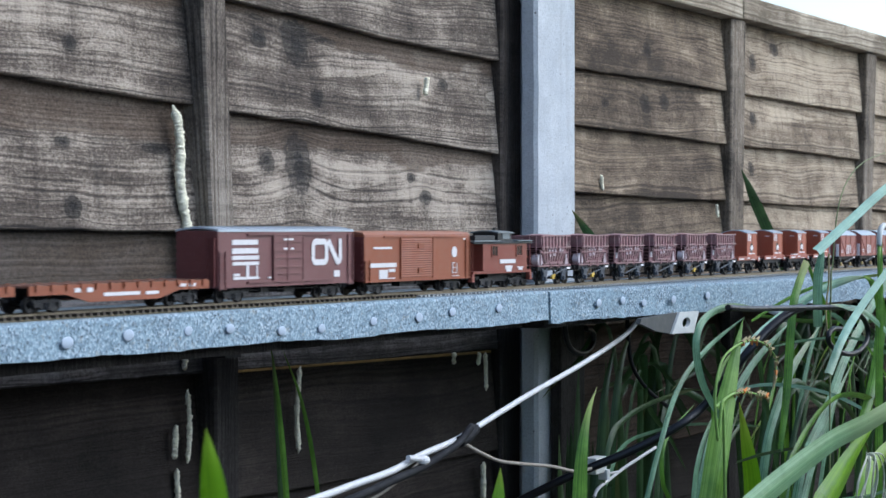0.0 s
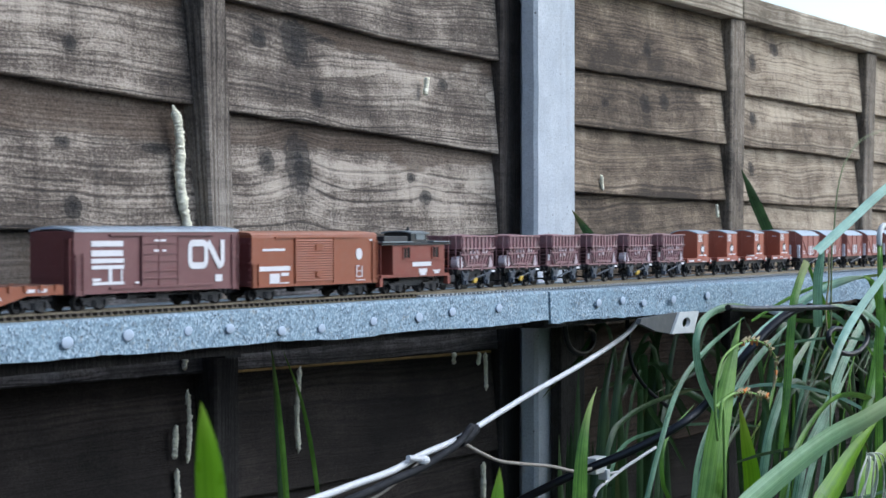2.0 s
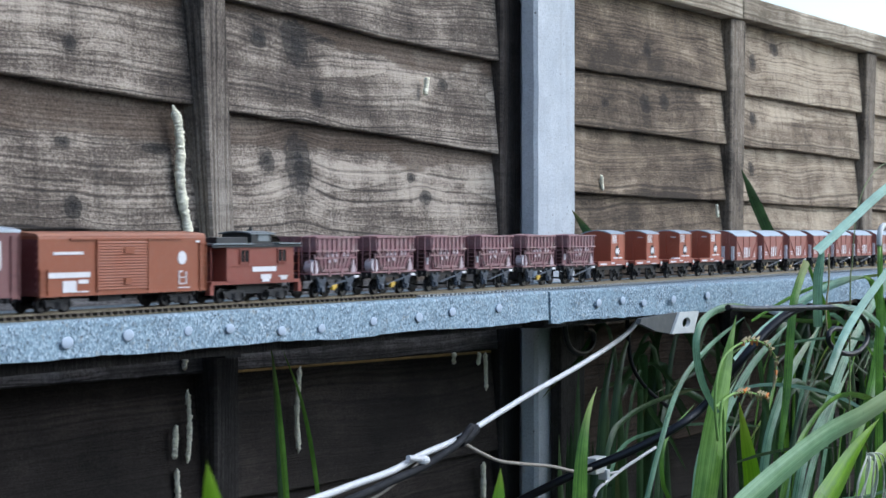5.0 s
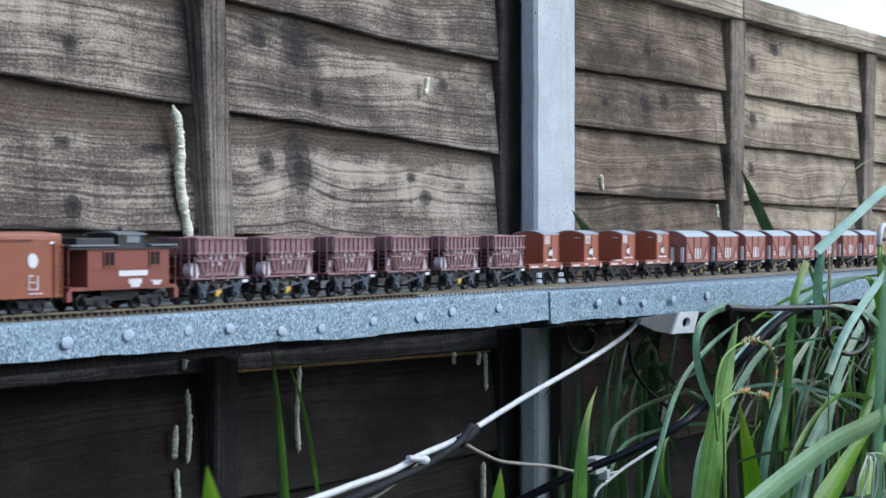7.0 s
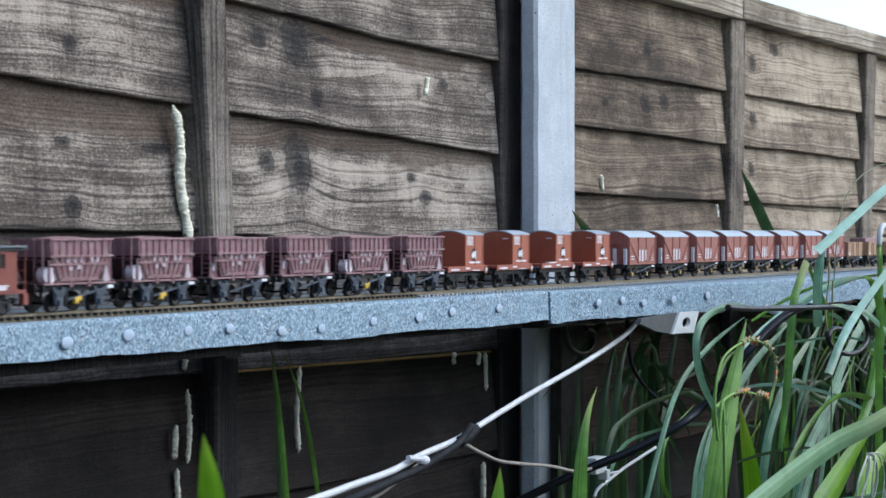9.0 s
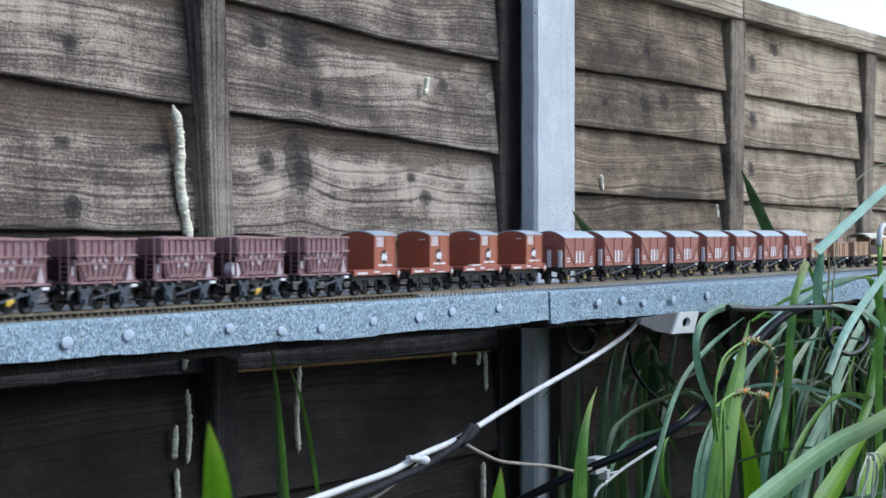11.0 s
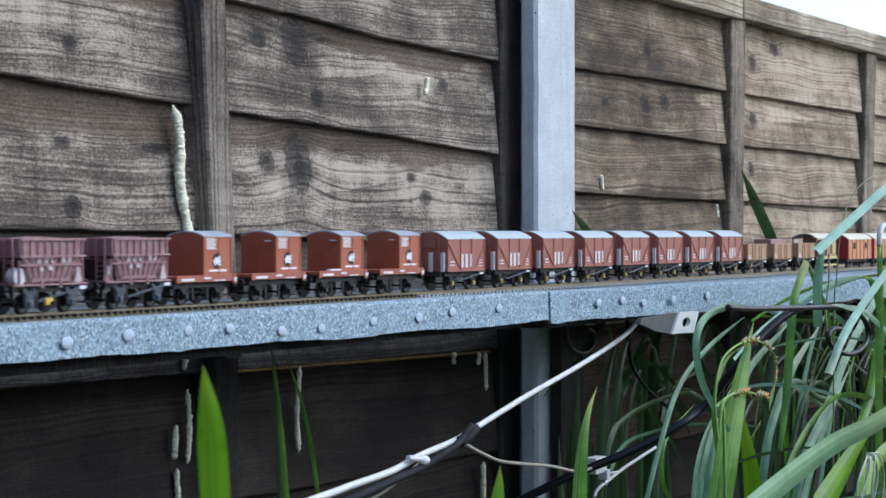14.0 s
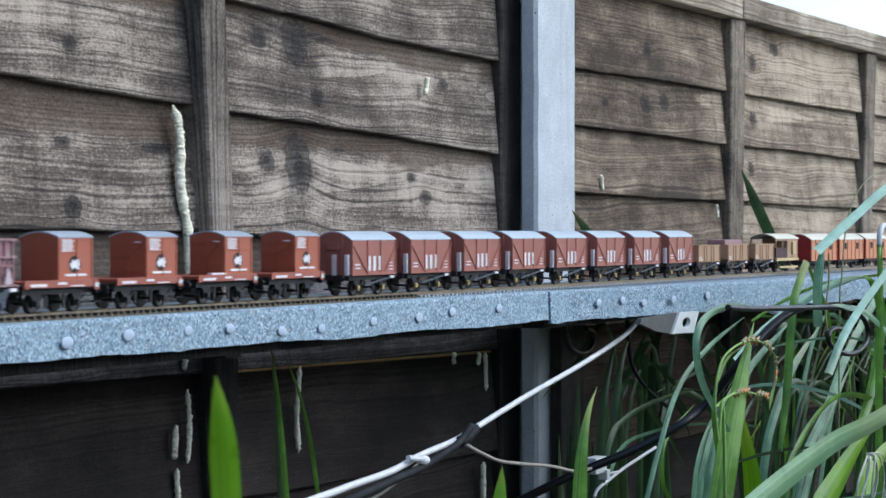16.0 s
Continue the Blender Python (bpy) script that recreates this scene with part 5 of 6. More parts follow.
def parcels_van():
    """A four-wheel passenger luggage van: crimson ends, warm tan sides, cream roof."""
    v = thing("luggage_van", "crimson-ended luggage van model with cream roof", "model wagon", "luggage vans")
    L, w, z0, z1 = 0.0520, 0.0175, 0.0122, 0.0400
    part("body", prism(bmesh.new(), [(-w, z0), (-w, z1)] + [(-w + 2 * w * i / 10, z1 + 0.0068 * (1 - (i / 5 - 1) ** 2)) for i in range(1, 10)] + [(w, z1), (w, z0)], -L, L), COACH_SIDE, v)
    for s in (-1, 1):
        part("end_wall", prism(bmesh.new(), [(-w, z0), (-w, z1)] + [(-w + 2 * w * i / 10, z1 + 0.0066 * (1 - (i / 5 - 1) ** 2)) for i in range(1, 10)] + [(w, z1), (w, z0)], s * L, s * (L + 0.0008)), CRIMSON, v, "crimson end wall")
    part("roof", prism(bmesh.new(), roof_profile(w + 0.0008, z1 + 0.0002, z1 + 0.0078, 12, 0.001), -L - 0.0012, L + 0.0012), CREAM, v, "cream curved roof")
    bm = bmesh.new()
    for k in range(7):
        x = -L + 0.001 + (2 * L - 0.002) * k / 6
        box(bm, x - 0.0007, x + 0.0007, -w - 0.0009, -w, z0, z1)
    box(bm, -L, L, -w - 0.0006, -w, z0 + 0.013, z0 + 0.014)
    pieces("side_frame", bm, COACH_SIDE, v)
    for x in (-0.026, 0.026):
        part("window", boxes((x - 0.0035, x + 0.0035, -w - 0.0011, -w, 0.0265, 0.0350)), GLASS_DARK, v, "small dark window")
    wagon_chassis(v, 0.0515, 0.0290, 0.0065, 0.0125, BLACK, brake=False)
    return v


paint_deck = paint("dusty_brown_deck", (0.20, 0.085, 0.055), 0.7, 0.25, dust=0.3)


def roll(ob, x):
    MOVERS.append((ob, x))
    return ob


def again(first, x):
    """A further vehicle like the first; its wheelsets turn too."""
    c = copy_thing(first, Matrix.Identity(4))
    radius = {o.data: r for o, r in WHEELS}
    for o in c.children:
        if o.name.startswith("wheelset"):
            WHEELS.append((o, radius[o.data]))
    return roll(c, x)


f = roll(flat_wagon(), 1.0130)
again(f, 1.0130 - 0.2010)
roll(big_boxcar(), 1.2076)
roll(brown_boxcar(), 1.4035)
roll(caboose(), 1.5594)
h_yellow, h_plain = roll(hopper_wagon(True), 1.6647), roll(hopper_wagon(False), 1.6647 + 2 * 0.0888)
again(h_yellow, 1.6647 + 0.0888)
again(h_plain, 1.6647 + 3 * 0.0888)
again(h_yellow, 1.6647 + 4 * 0.0888)
again(h_plain, 1.6647 + 5 * 0.0888)
cf = roll(conflat(), 2.1831)
ct, ct2, ct3 = freight_container(False, True), freight_container(True), freight_container(False)
CONTAINERS = [(ct, 2.1974), (ct2, 2.1974 + 2 * 0.09), (ct3, 2.1974 + 0.09)]
for k in (1, 2, 3):
    again(cf, 2.1831 + 0.09 * k)
CONTAINERS.append((copy_thing(ct3, Matrix.Identity(4)), 2.1974 + 0.09 * 3))
bv = roll(box_van(), 2.5635)
for k in range(1, 8):
    again(bv, 2.5635 + 0.0917 * k)
ow = roll(open_wagon(False), 3.2900)
roll(open_wagon(True), 3.3810)
again(ow, 3.4695)
roll(brake_van(), 3.5500)
lv = roll(parcels_van(), 3.6920)
for k in (1, 2):
    again(lv, 3.6920 + 0.1160 * k)

# sleepers: those that the camera passes nearest are pieces, the rest is joined
sleeper_mesh = {}
PITCH = 0.0068
rest = bmesh.new()
for k in range(int((4.2 + 0.57) / PITCH)):
    x = -0.57 + PITCH * k
    # beyond the underlay the sleepers are pale grey
    bleached = x > 1.405
    z0 = SHELF_Z + (0.0004 if bleached else 0.0015)
    if 0.86 < x < 2.75:
        if bleached not in sleeper_mesh:
            o = part("sleeper", boxes((-0.0014, 0.0014, -0.0172, 0.0172, 0.0, 0.0016)), SLEEPER_GREY if bleached else SLEEPER, track)
            sleeper_mesh[bleached] = o.data
        else:
            o = new("sleeper", sleeper_mesh[bleached])
            o.parent = track
        o.location = (x, TRACK_Y + 0.0004 * math.sin(k * 2.3), z0)
    else:
        box(rest, x - 0.0014, x + 0.0014, TRACK_Y - 0.0172, TRACK_Y + 0.0172, z0, z0 + 0.0016)
tagged(part("distant_sleepers", rest, SLEEPER, track), kind="stuff")


# ---- dried sealant runs on the fence ----
def sealant_run(pts, r, seed):
    line = catmull(pts, 30)
    bm = bmesh.new()
    tube(bm, line, lambda s: r * (0.85 + 0.25 * noise.noise((s * 9, seed * 3.1, 1)) + 0.04 * noise.noise((s * 50, seed, 2))) * max(0.15, min(1.0, s * 14, (1 - s) * 14)), 9)
    for vtx in bm.verts:
        p = vtx.co * 560
        vtx.co += Vector((noise.noise(p), 0.6 * noise.noise(p + Vector((9, 3, 5))), 0.8 * noise.noise(p + Vector((2, 8, 1))))) * 0.0024
        vtx.co.x *= 1.0035
        vtx.co.y = (0.9965 if vtx.co.x < 1.9 else 0.9905) + (vtx.co.y - 0.990) * 0.8
    tagged(part("sealant_run", bm, FOAM), "cream dried sealant run down the fence boards", "sealant", "sealant runs")


for seed, (r, pts) in enumerate(((0.0056, ((1.279, 0.990, 1.3040), (1.286, 0.990, 1.2886), (1.289, 0.990, 1.2650), (1.2885, 0.990, 1.2412), (1.2935, 0.990, 1.2175), (1.2995, 0.990, 1.196), (1.301, 0.990, 1.150))),
                                 (0.0030, ((1.296, 0.990, 1.1100), (1.295, 0.990, 1.0945), (1.294, 0.990, 1.0813))), (0.0027, ((1.298, 0.990, 1.0648), (1.301, 0.990, 1.0312), (1.298, 0.990, 1.0018))),
                                 (0.0032, ((1.282, 0.990, 1.0367), (1.280, 0.990, 1.0071))), (0.0028, ((1.283, 0.990, 0.9997), (1.286, 0.990, 0.9562))),
                                 (0.0030, ((1.467, 0.990, 1.0746), (1.462, 0.990, 1.0297), (1.465, 0.990, 0.9931))), (0.0030, ((1.824, 0.990, 1.0668), (1.826, 0.990, 1.0256))),
                                 (0.0028, ((1.810, 0.990, 1.0675), (1.808, 0.990, 1.0537))), (0.0028, ((1.755, 0.990, 1.0706), (1.755, 0.990, 1.0581))), (0.0040, ((1.819, 0.990, 0.9481), (1.819, 0.990, 0.8892))),
                                 (0.0038, ((1.700, 0.990, 1.3570), (1.695, 0.990, 1.3377))), (0.0026, ((2.105, 0.990, 1.2661), (2.109, 0.990, 1.2471))), (0.0028, ((2.478, 0.990, 1.2351), (2.482, 0.990, 1.2165))))):
    sealant_run(pts, r, seed)
bm = prism(bmesh.new(), [(1.362, 1.0768), (1.846, 1.0678), (1.846, 1.0655), (1.362, 1.0745)], 0.998, 1.004, "y")
tagged(part("bare_wood_strip", bm, WOOD_EDGE), "narrow yellow unpainted strip under a fence board", "wood strip")
# thin dark strip over part of the post, below the shelf only
tagged(part("timber_post", boxes((1.9100, 1.9700, 0.944, 0.9575, 0.0, 1.107, 0.002)), BATTEN_DARK), "thin dark strip on the concrete post under the shelf joint", "timber post")


# ---- cables, bracket and ironwork under the shelf ----
def line_thing(name, pts, r, material, label, category, sides=8):
    return tagged(part(name, tube(bmesh.new(), catmull(pts, 10), r, sides), material), label, category)


line_thing("white_cable", ((0.93, 0.66, 0.99), (1.014, 0.700, 1.0160), (1.105, 0.716, 1.0214), (1.197, 0.731, 1.0231), (1.268, 0.747, 1.0269), (1.344, 0.762, 1.0293), (1.400, 0.778, 1.0311), (1.533, 0.793, 1.0502), (1.682, 0.809, 1.0696), (1.808, 0.824, 1.0888), (1.893, 0.840, 1.1060)), 0.0026, CABLE_WHITE, "white electrical cable slung below the shelf", "cable")
black = line_thing("black_cable", ((1.017, 0.695, 1.0088), (1.089, 0.705, 1.0144), (1.141, 0.715, 1.0160), (1.187, 0.725, 1.0172), (1.249, 0.735, 1.0202), (1.305, 0.745, 1.0260), (1.343, 0.755, 1.0294), (1.381, 0.765, 1.0382)), 0.0030, CABLE_BLACK, "black cable bound along the white one", "cable")
part("tape_wrap", tube(bmesh.new(), catmull(((1.352, 0.7605, 1.0280), (1.372, 0.764, 1.0300), (1.396, 0.770, 1.0345)), 6), 0.0046, 10), CABLE_BLACK, black, "black insulating tape")
line_thing("grey_cable", ((1.05, 0.70, 0.990), (1.135, 0.732, 1.0000), (1.188, 0.733, 1.0080), (1.228, 0.735, 1.0183), (1.253, 0.737, 1.0254)), 0.0010, ROPE, "thin grey wire beside the cables", "wire")
bm = bmesh.new()
bmesh.ops.create_uvsphere(bm, u_segments=10, v_segments=6, radius=0.0055, matrix=Matrix.Translation((1.2520, 0.7350, 1.0255)) @ Matrix.Diagonal((1.2, 0.8, 0.7, 1)))
rod(bm, (1.226, 0.733, 1.0300), (1.251, 0.735, 1.0262), 0.0022, 8)
tagged(part("cable_clip", bm, CABLE_WHITE), "white plastic clip on the cable", "cable clip")
line_thing("twine", ((1.372, 0.772, 1.0270), (1.424, 0.780, 1.0111), (1.460, 0.780, 1.0002), (1.507, 0.780, 0.9927), (1.557, 0.780, 0.9854), (1.610, 0.780, 0.9750), (1.684, 0.795, 0.9700)), 0.0016, ROPE, "grey twine running to a connector", "twine")
conn = thing("cable_connector", "white plastic cable connector block with screw terminals", "connector")
part("block", boxes((1.680, 1.7045, 0.793, 0.806, 0.9630, 0.9790, 0.0015)), PLASTIC, conn)
part("terminal", boxes((1.6990, 1.7060, 0.790, 0.800, 0.9560, 0.9660, 0.001)), CABLE_WHITE, conn)
line_thing("white_wire", ((1.690, 0.80, 0.9400), (1.699, 0.800, 0.9469), (1.728, 0.800, 0.9536), (1.755, 0.800, 0.9597), (1.796, 0.800, 0.9667), (1.839, 0.800, 0.9735)), 0.0017, CABLE_WHITE, "white wire leaving the connector", "wire")
line_thing("white_wire", ((1.700, 0.800, 0.9620), (1.715, 0.800, 0.9600), (1.745, 0.800, 0.9585)), 0.0012, CABLE_WHITE, "short white wire joining at the connector", "wire")

iron = thing("hanging_bracket", "black wrought-iron hanging basket bracket with scroll end", "bracket")
part("arm", tube(bmesh.new(), catmull(((1.608, 0.630, 1.1305), (1.667, 0.630, 1.1273), (1.758, 0.630, 1.1246), (1.857, 0.630, 1.1217), (1.938, 0.630, 1.1182), (1.985, 0.630, 1.1105), (2.015, 0.630, 1.0949), (2.011, 0.630, 1.0787), (1.976, 0.630, 1.0697), (1.933, 0.630, 1.0715), (1.893, 0.630, 1.0818), (1.885, 0.630, 1.0920), (1.900, 0.630, 1.0982), (1.929, 0.630, 1.0969)), 8), 0.0028, 8), IRON, iron)
part("brace", tube(bmesh.new(), catmull(((1.809, 0.632, 1.1231), (1.787, 0.635, 1.1199), (1.760, 0.648, 1.1033), (1.733, 0.666, 1.0744), (1.736, 0.702, 1.0319), (1.709, 0.720, 1.0114), (1.683, 0.756, 0.9886), (1.659, 0.810, 0.9633), (1.647, 0.862, 0.9360)), 8), 0.0042, 8), IRON, iron)
line_thing("iron_scroll", ((1.826, 0.900, 1.1120), (1.833, 0.900, 1.0842), (1.850, 0.900, 1.0701), (1.878, 0.900, 1.0667), (1.899, 0.900, 1.0760), (1.897, 0.900, 1.0885), (1.880, 0.900, 1.0930)), 0.0030, IRON, "black iron scroll hook below the shelf", "hook")
line_thing("black_wire", ((1.900, 0.860, 1.1080), (1.903, 0.860, 1.0819), (1.915, 0.860, 1.0506), (1.954, 0.860, 1.0232), (2.009, 0.860, 1.0001)), 0.0022, CABLE_BLACK, "black wire hanging below the shelf", "wire")

mount = thing("mounting_plate", "grey-white plastic mounting plate with a round hole", "mounting plate")
bm = bmesh.new()
q = [Vector((1.8029, 0.7661, 1.0942)), Vector((1.8225, 0.7661, 1.1154)), Vector((1.8739, 0.7661, 1.1145)), Vector((1.8602, 0.7661, 1.0927))]
mid, ex, ez = sum(q, Vector()) / 4, Vector((0.0105, 0, 0)), Vector((0.0012, 0, 0.0052))
for y in (0.0, 0.004):
    ring_o, ring_i = [], []
    for k in range(24):
        s = k / 6
        a, b = q[int(s) % 4], q[(int(s) + 1) % 4]
        ring_o.append(bm.verts.new(a.lerp(b, s - int(s)) + Vector((0, y, 0))))
        ang = math.pi * 1.22 - 2 * math.pi * k / 24
        ring_i.append(bm.verts.new(mid + ex * math.cos(ang) + ez * math.sin(ang) + Vector((0, y, 0))))
    for k in range(24):
        bm.faces.new((ring_o[k], ring_o[(k + 1) % 24], ring_i[(k + 1) % 24], ring_i[k]))
    if y == 0.0:
        fo, fi = ring_o, ring_i
for a, b in ((fo, ring_o), (fi, ring_i)):
    for k in range(24):
        bm.faces.new((a[k], a[(k + 1) % 24], b[(k + 1) % 24], b[k]))
bmesh.ops.recalc_face_normals(bm, faces=bm.faces[:])
part("plate", bm, PLASTIC, mount)
part("bracket_body", prism(bmesh.new(), [(1.7315, 1.1125), (1.7287, 1.1075), (1.7672, 1.0985), (1.8024, 1.0942), (1.8217, 1.1150)], 0.7685, 0.7735, "y"), PLASTIC_SHADED, mount)
bm = bmesh.new()
bmesh.ops.create_uvsphere(bm, u_segments=12, v_segments=8, radius=0.009, matrix=Matrix.Translation((2.050, 0.735, 1.1030)) @ Matrix.Diagonal((1.3, 1, 0.75, 1)))
rod(bm, (2.050, 0.735, 1.103), (2.055, 0.76, 1.112), 0.004, 8)
tagged(part("white_fitting", bm, PLASTIC), "small white plastic fitting under the shelf edge", "fitting")

clip = thing("plant_stake", "slim garden stake with a white hooked plastic end", "plant stake")
foot = ((2.091, 0.640, 0.9026), (2.091, 0.640, 1.0159), (2.089, 0.640, 1.1816), (2.091, 0.640, 1.1948), (2.099, 0.640, 1.2023), (2.112, 0.640, 1.2042), (2.125, 0.640, 1.2004))
part("stick", tube(bmesh.new(), catmull(((foot[0][0], foot[0][1], 0.0),) + foot[1:3], 8), 0.0022, 8), STEM, clip)
part("hook", tube(bmesh.new(), catmull(foot[2:], 8), 0.0032, 8), PLASTIC, clip, "white plastic hook")


# ---- plants ----
VIEW = Vector((0.867, 0.497, 0.0))


def leaf(parent, pts, width, material, turn=0, cut=False, taper=0.0):
    """A sword-shaped leaf along a smooth line, lightly folded along its midrib, with a tapered tip unless it is bent over there."""
    line = catmull(pts, 7)
    bm = bmesh.new()
    uv = bm.loops.layers.uv.new("UVMap")
    n = len(line) - 1
    rows, left = [], [0.0]
    for a, b in zip(line[::-1], line[-2::-1]):
        left.append(left[-1] + (a - b).length)
    left.reverse()
    fade = taper or max(6 * width, min(0.22 * left[0], 0.11))
    for i, c in enumerate(line):
        s = i / n
        d = (line[min(i + 1, n)] - line[max(i - 1, 0)]).normalized()
        side = d.cross(VIEW)
        side = side.normalized() if side.length > 1e-3 else Vector((0, 0, 1))
        side = Matrix.Rotation(radians(turn + 25 * (s - 0.5)), 3, d) @ side
        up = side.cross(d)
        w = width / 2 * min(1.0, 0.55 + 1.5 * s)
        if not cut:
            w *= max(0.02, 1 - (1 - min(1.0, left[i] / fade)) ** 1.8)
        rows.append((s, [bm.verts.new(c + side * w * k + up * w * 0.30 * (abs(k) - 0.4)) for k in (-1, -0.5, 0, 0.5, 1)]))
    for (sa, a), (sb, b) in zip(rows, rows[1:]):
        for k in range(4):
            f = bm.faces.new((a[k], a[k + 1], b[k + 1], b[k]))
            f.smooth = True
            for lp, t in zip(f.loops, ((k / 4, sa), ((k + 1) / 4, sa), ((k + 1) / 4, sb), (k / 4, sb))):
                lp[uv].uv = t
    return part("leaf", bm, material, parent)


PLANT = "clump of long sword-shaped green leaves by the fence"
plants = [thing("leafy_plant", lab, "plant", "plants by the fence", pose(0, 0, 0)) for lab in (
    PLANT, "clump of blue-green arching strap leaves, some bent over", "broad bright green leaves in front of the shelf", "thin green leaf blades rising behind the shelf", "dark green leaves between shelf and fence")]
leaf(plants[0], ((1.863, 0.690, 0.0000), (1.851, 0.685, 0.4721), (1.840, 0.680, 0.7868), (1.809, 0.680, 0.9232), (1.801, 0.680, 0.9578), (1.785, 0.680, 0.9929), (1.766, 0.680, 1.0322)), 0.0189, LEAF_LIME, 0)
leaf(plants[0], ((1.425, 0.710, 0.0000), (1.430, 0.705, 0.4951), (1.435, 0.700, 0.8251), (1.450, 0.700, 0.9643), (1.456, 0.700, 1.0136), (1.467, 0.700, 1.0435), (1.485, 0.700, 1.0665)), 0.0133, LEAF_GREEN, 10)
leaf(plants[0], ((1.629, 0.710, 0.0000), (1.646, 0.705, 0.4798), (1.663, 0.700, 0.7996), (1.710, 0.700, 0.9314), (1.724, 0.700, 0.9704), (1.758, 0.700, 1.0137), (1.821, 0.700, 1.0566)), 0.0072, LEAF_BLUE, 20)
leaf(plants[0], ((1.681, 0.720, 0.0000), (1.696, 0.715, 0.4750), (1.711, 0.710, 0.7916), (1.754, 0.710, 0.9251), (1.768, 0.710, 0.9706), (1.804, 0.710, 1.0121), (1.879, 0.710, 1.0583), (1.999, 0.710, 1.1001)), 0.0079, LEAF_BLUE, 0)
leaf(plants[0], ((1.667, 0.730, 0.0000), (1.683, 0.725, 0.4759), (1.699, 0.720, 0.7931), (1.745, 0.720, 0.9255), (1.760, 0.720, 0.9708), (1.793, 0.720, 1.0069), (1.851, 0.720, 1.0365)), 0.0068, LEAF_BLUE, 30)
leaf(plants[0], ((1.665, 0.700, 0.0000), (1.678, 0.695, 0.4768), (1.690, 0.690, 0.7946), (1.724, 0.690, 0.9303), (1.736, 0.690, 0.9752), (1.724, 0.690, 1.0307), (1.757, 0.690, 1.0720), (1.826, 0.690, 1.0873)), 0.0038, LEAF_GREEN, 0)
leaf(plants[0], ((1.637, 0.640, 1.0169), (1.599, 0.640, 1.0430), (1.570, 0.640, 1.0700), (1.559, 0.640, 1.1002), (1.576, 0.640, 1.1202), (1.623, 0.640, 1.1295), (1.694, 0.640, 1.1286)), 0.0064, LEAF_BLUE, 0)
leaf(plants[0], ((1.497, 0.730, 0.0000), (1.525, 0.725, 0.4956), (1.552, 0.720, 0.8260), (1.630, 0.720, 0.9428), (1.662, 0.720, 0.9918), (1.709, 0.720, 1.0467), (1.780, 0.720, 1.0808), (1.889, 0.720, 1.1102)), 0.0049, LEAF_BLUE, 0)
leaf(plants[0], ((1.896, 0.750, 0.0000), (1.864, 0.745, 0.4914), (1.832, 0.740, 0.8189), (1.743, 0.740, 0.9270), (1.718, 0.740, 0.9576), (1.726, 0.740, 0.9952), (1.800, 0.740, 1.0251)), 0.0044, LEAF_GREEN, 0)
leaf(plants[0], ((1.702, 0.800, 0.9278), (1.728, 0.800, 0.9917), (1.768, 0.800, 1.0106), (1.839, 0.800, 1.0211), (1.946, 0.800, 1.0263)), 0.0063, LEAF_DARK, 20)
leaf(plants[0], ((1.718, 0.800, 0.9481), (1.755, 0.800, 0.9806), (1.825, 0.800, 0.9895), (1.946, 0.800, 0.9876), (2.174, 0.800, 0.9648)), 0.0082, LEAF_BLUE, 50)
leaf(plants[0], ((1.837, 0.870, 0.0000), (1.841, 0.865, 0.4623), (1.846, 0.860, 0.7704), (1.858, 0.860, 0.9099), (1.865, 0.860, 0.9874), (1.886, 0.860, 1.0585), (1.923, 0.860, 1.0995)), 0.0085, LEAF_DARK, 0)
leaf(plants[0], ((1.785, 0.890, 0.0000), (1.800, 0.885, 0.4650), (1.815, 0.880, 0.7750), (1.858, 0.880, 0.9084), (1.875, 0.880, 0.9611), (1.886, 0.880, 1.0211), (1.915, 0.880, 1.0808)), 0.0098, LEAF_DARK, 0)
leaf(plants[1], ((1.817, 0.710, 0.0000), (1.830, 0.705, 0.4648), (1.843, 0.700, 0.7747), (1.878, 0.700, 0.9101), (1.889, 0.700, 0.9526), (1.911, 0.700, 0.9946), (1.971, 0.700, 1.0469), (2.063, 0.700, 1.0914)), 0.0094, LEAF_BLUE, 0)
leaf(plants[1], ((1.849, 0.710, 0.0000), (1.876, 0.705, 0.4682), (1.904, 0.700, 0.7804), (1.981, 0.700, 0.8970), (2.017, 0.700, 0.9512), (2.087, 0.700, 0.9949), (2.153, 0.700, 1.0483), (2.238, 0.700, 1.0972), (2.364, 0.700, 1.1559)), 0.0100, LEAF_BLUE, 0)
leaf(plants[1], ((1.879, 0.720, 0.0000), (1.911, 0.715, 0.4696), (1.943, 0.710, 0.7826), (2.034, 0.710, 0.8896), (2.075, 0.710, 0.9384), (2.143, 0.710, 0.9964), (2.216, 0.710, 1.0442)), 0.0091, LEAF_BLUE, 20)
leaf(plants[1], ((1.684, 0.670, 0.0000), (1.714, 0.665, 0.4841), (1.744, 0.660, 0.8068), (1.827, 0.660, 0.9196), (1.859, 0.660, 0.9641), (1.928, 0.660, 1.0011), (2.002, 0.660, 1.0185), (2.080, 0.660, 1.0150), (2.164, 0.660, 0.9957), (2.255, 0.660, 0.9629)), 0.0085, LEAF_GREEN, 30)
leaf(plants[1], ((1.754, 0.680, 1.0441), (1.848, 0.680, 1.0424), (1.968, 0.680, 1.0298), (2.082, 0.680, 1.0102), (2.230, 0.680, 0.9741)), 0.0090, LEAF_TEAL, 60)
leaf(plants[1], ((1.733, 0.670, 0.9767), (1.805, 0.670, 0.9770), (1.905, 0.670, 0.9728), (2.033, 0.670, 0.9607)), 0.0053, LEAF_DARK, 40)
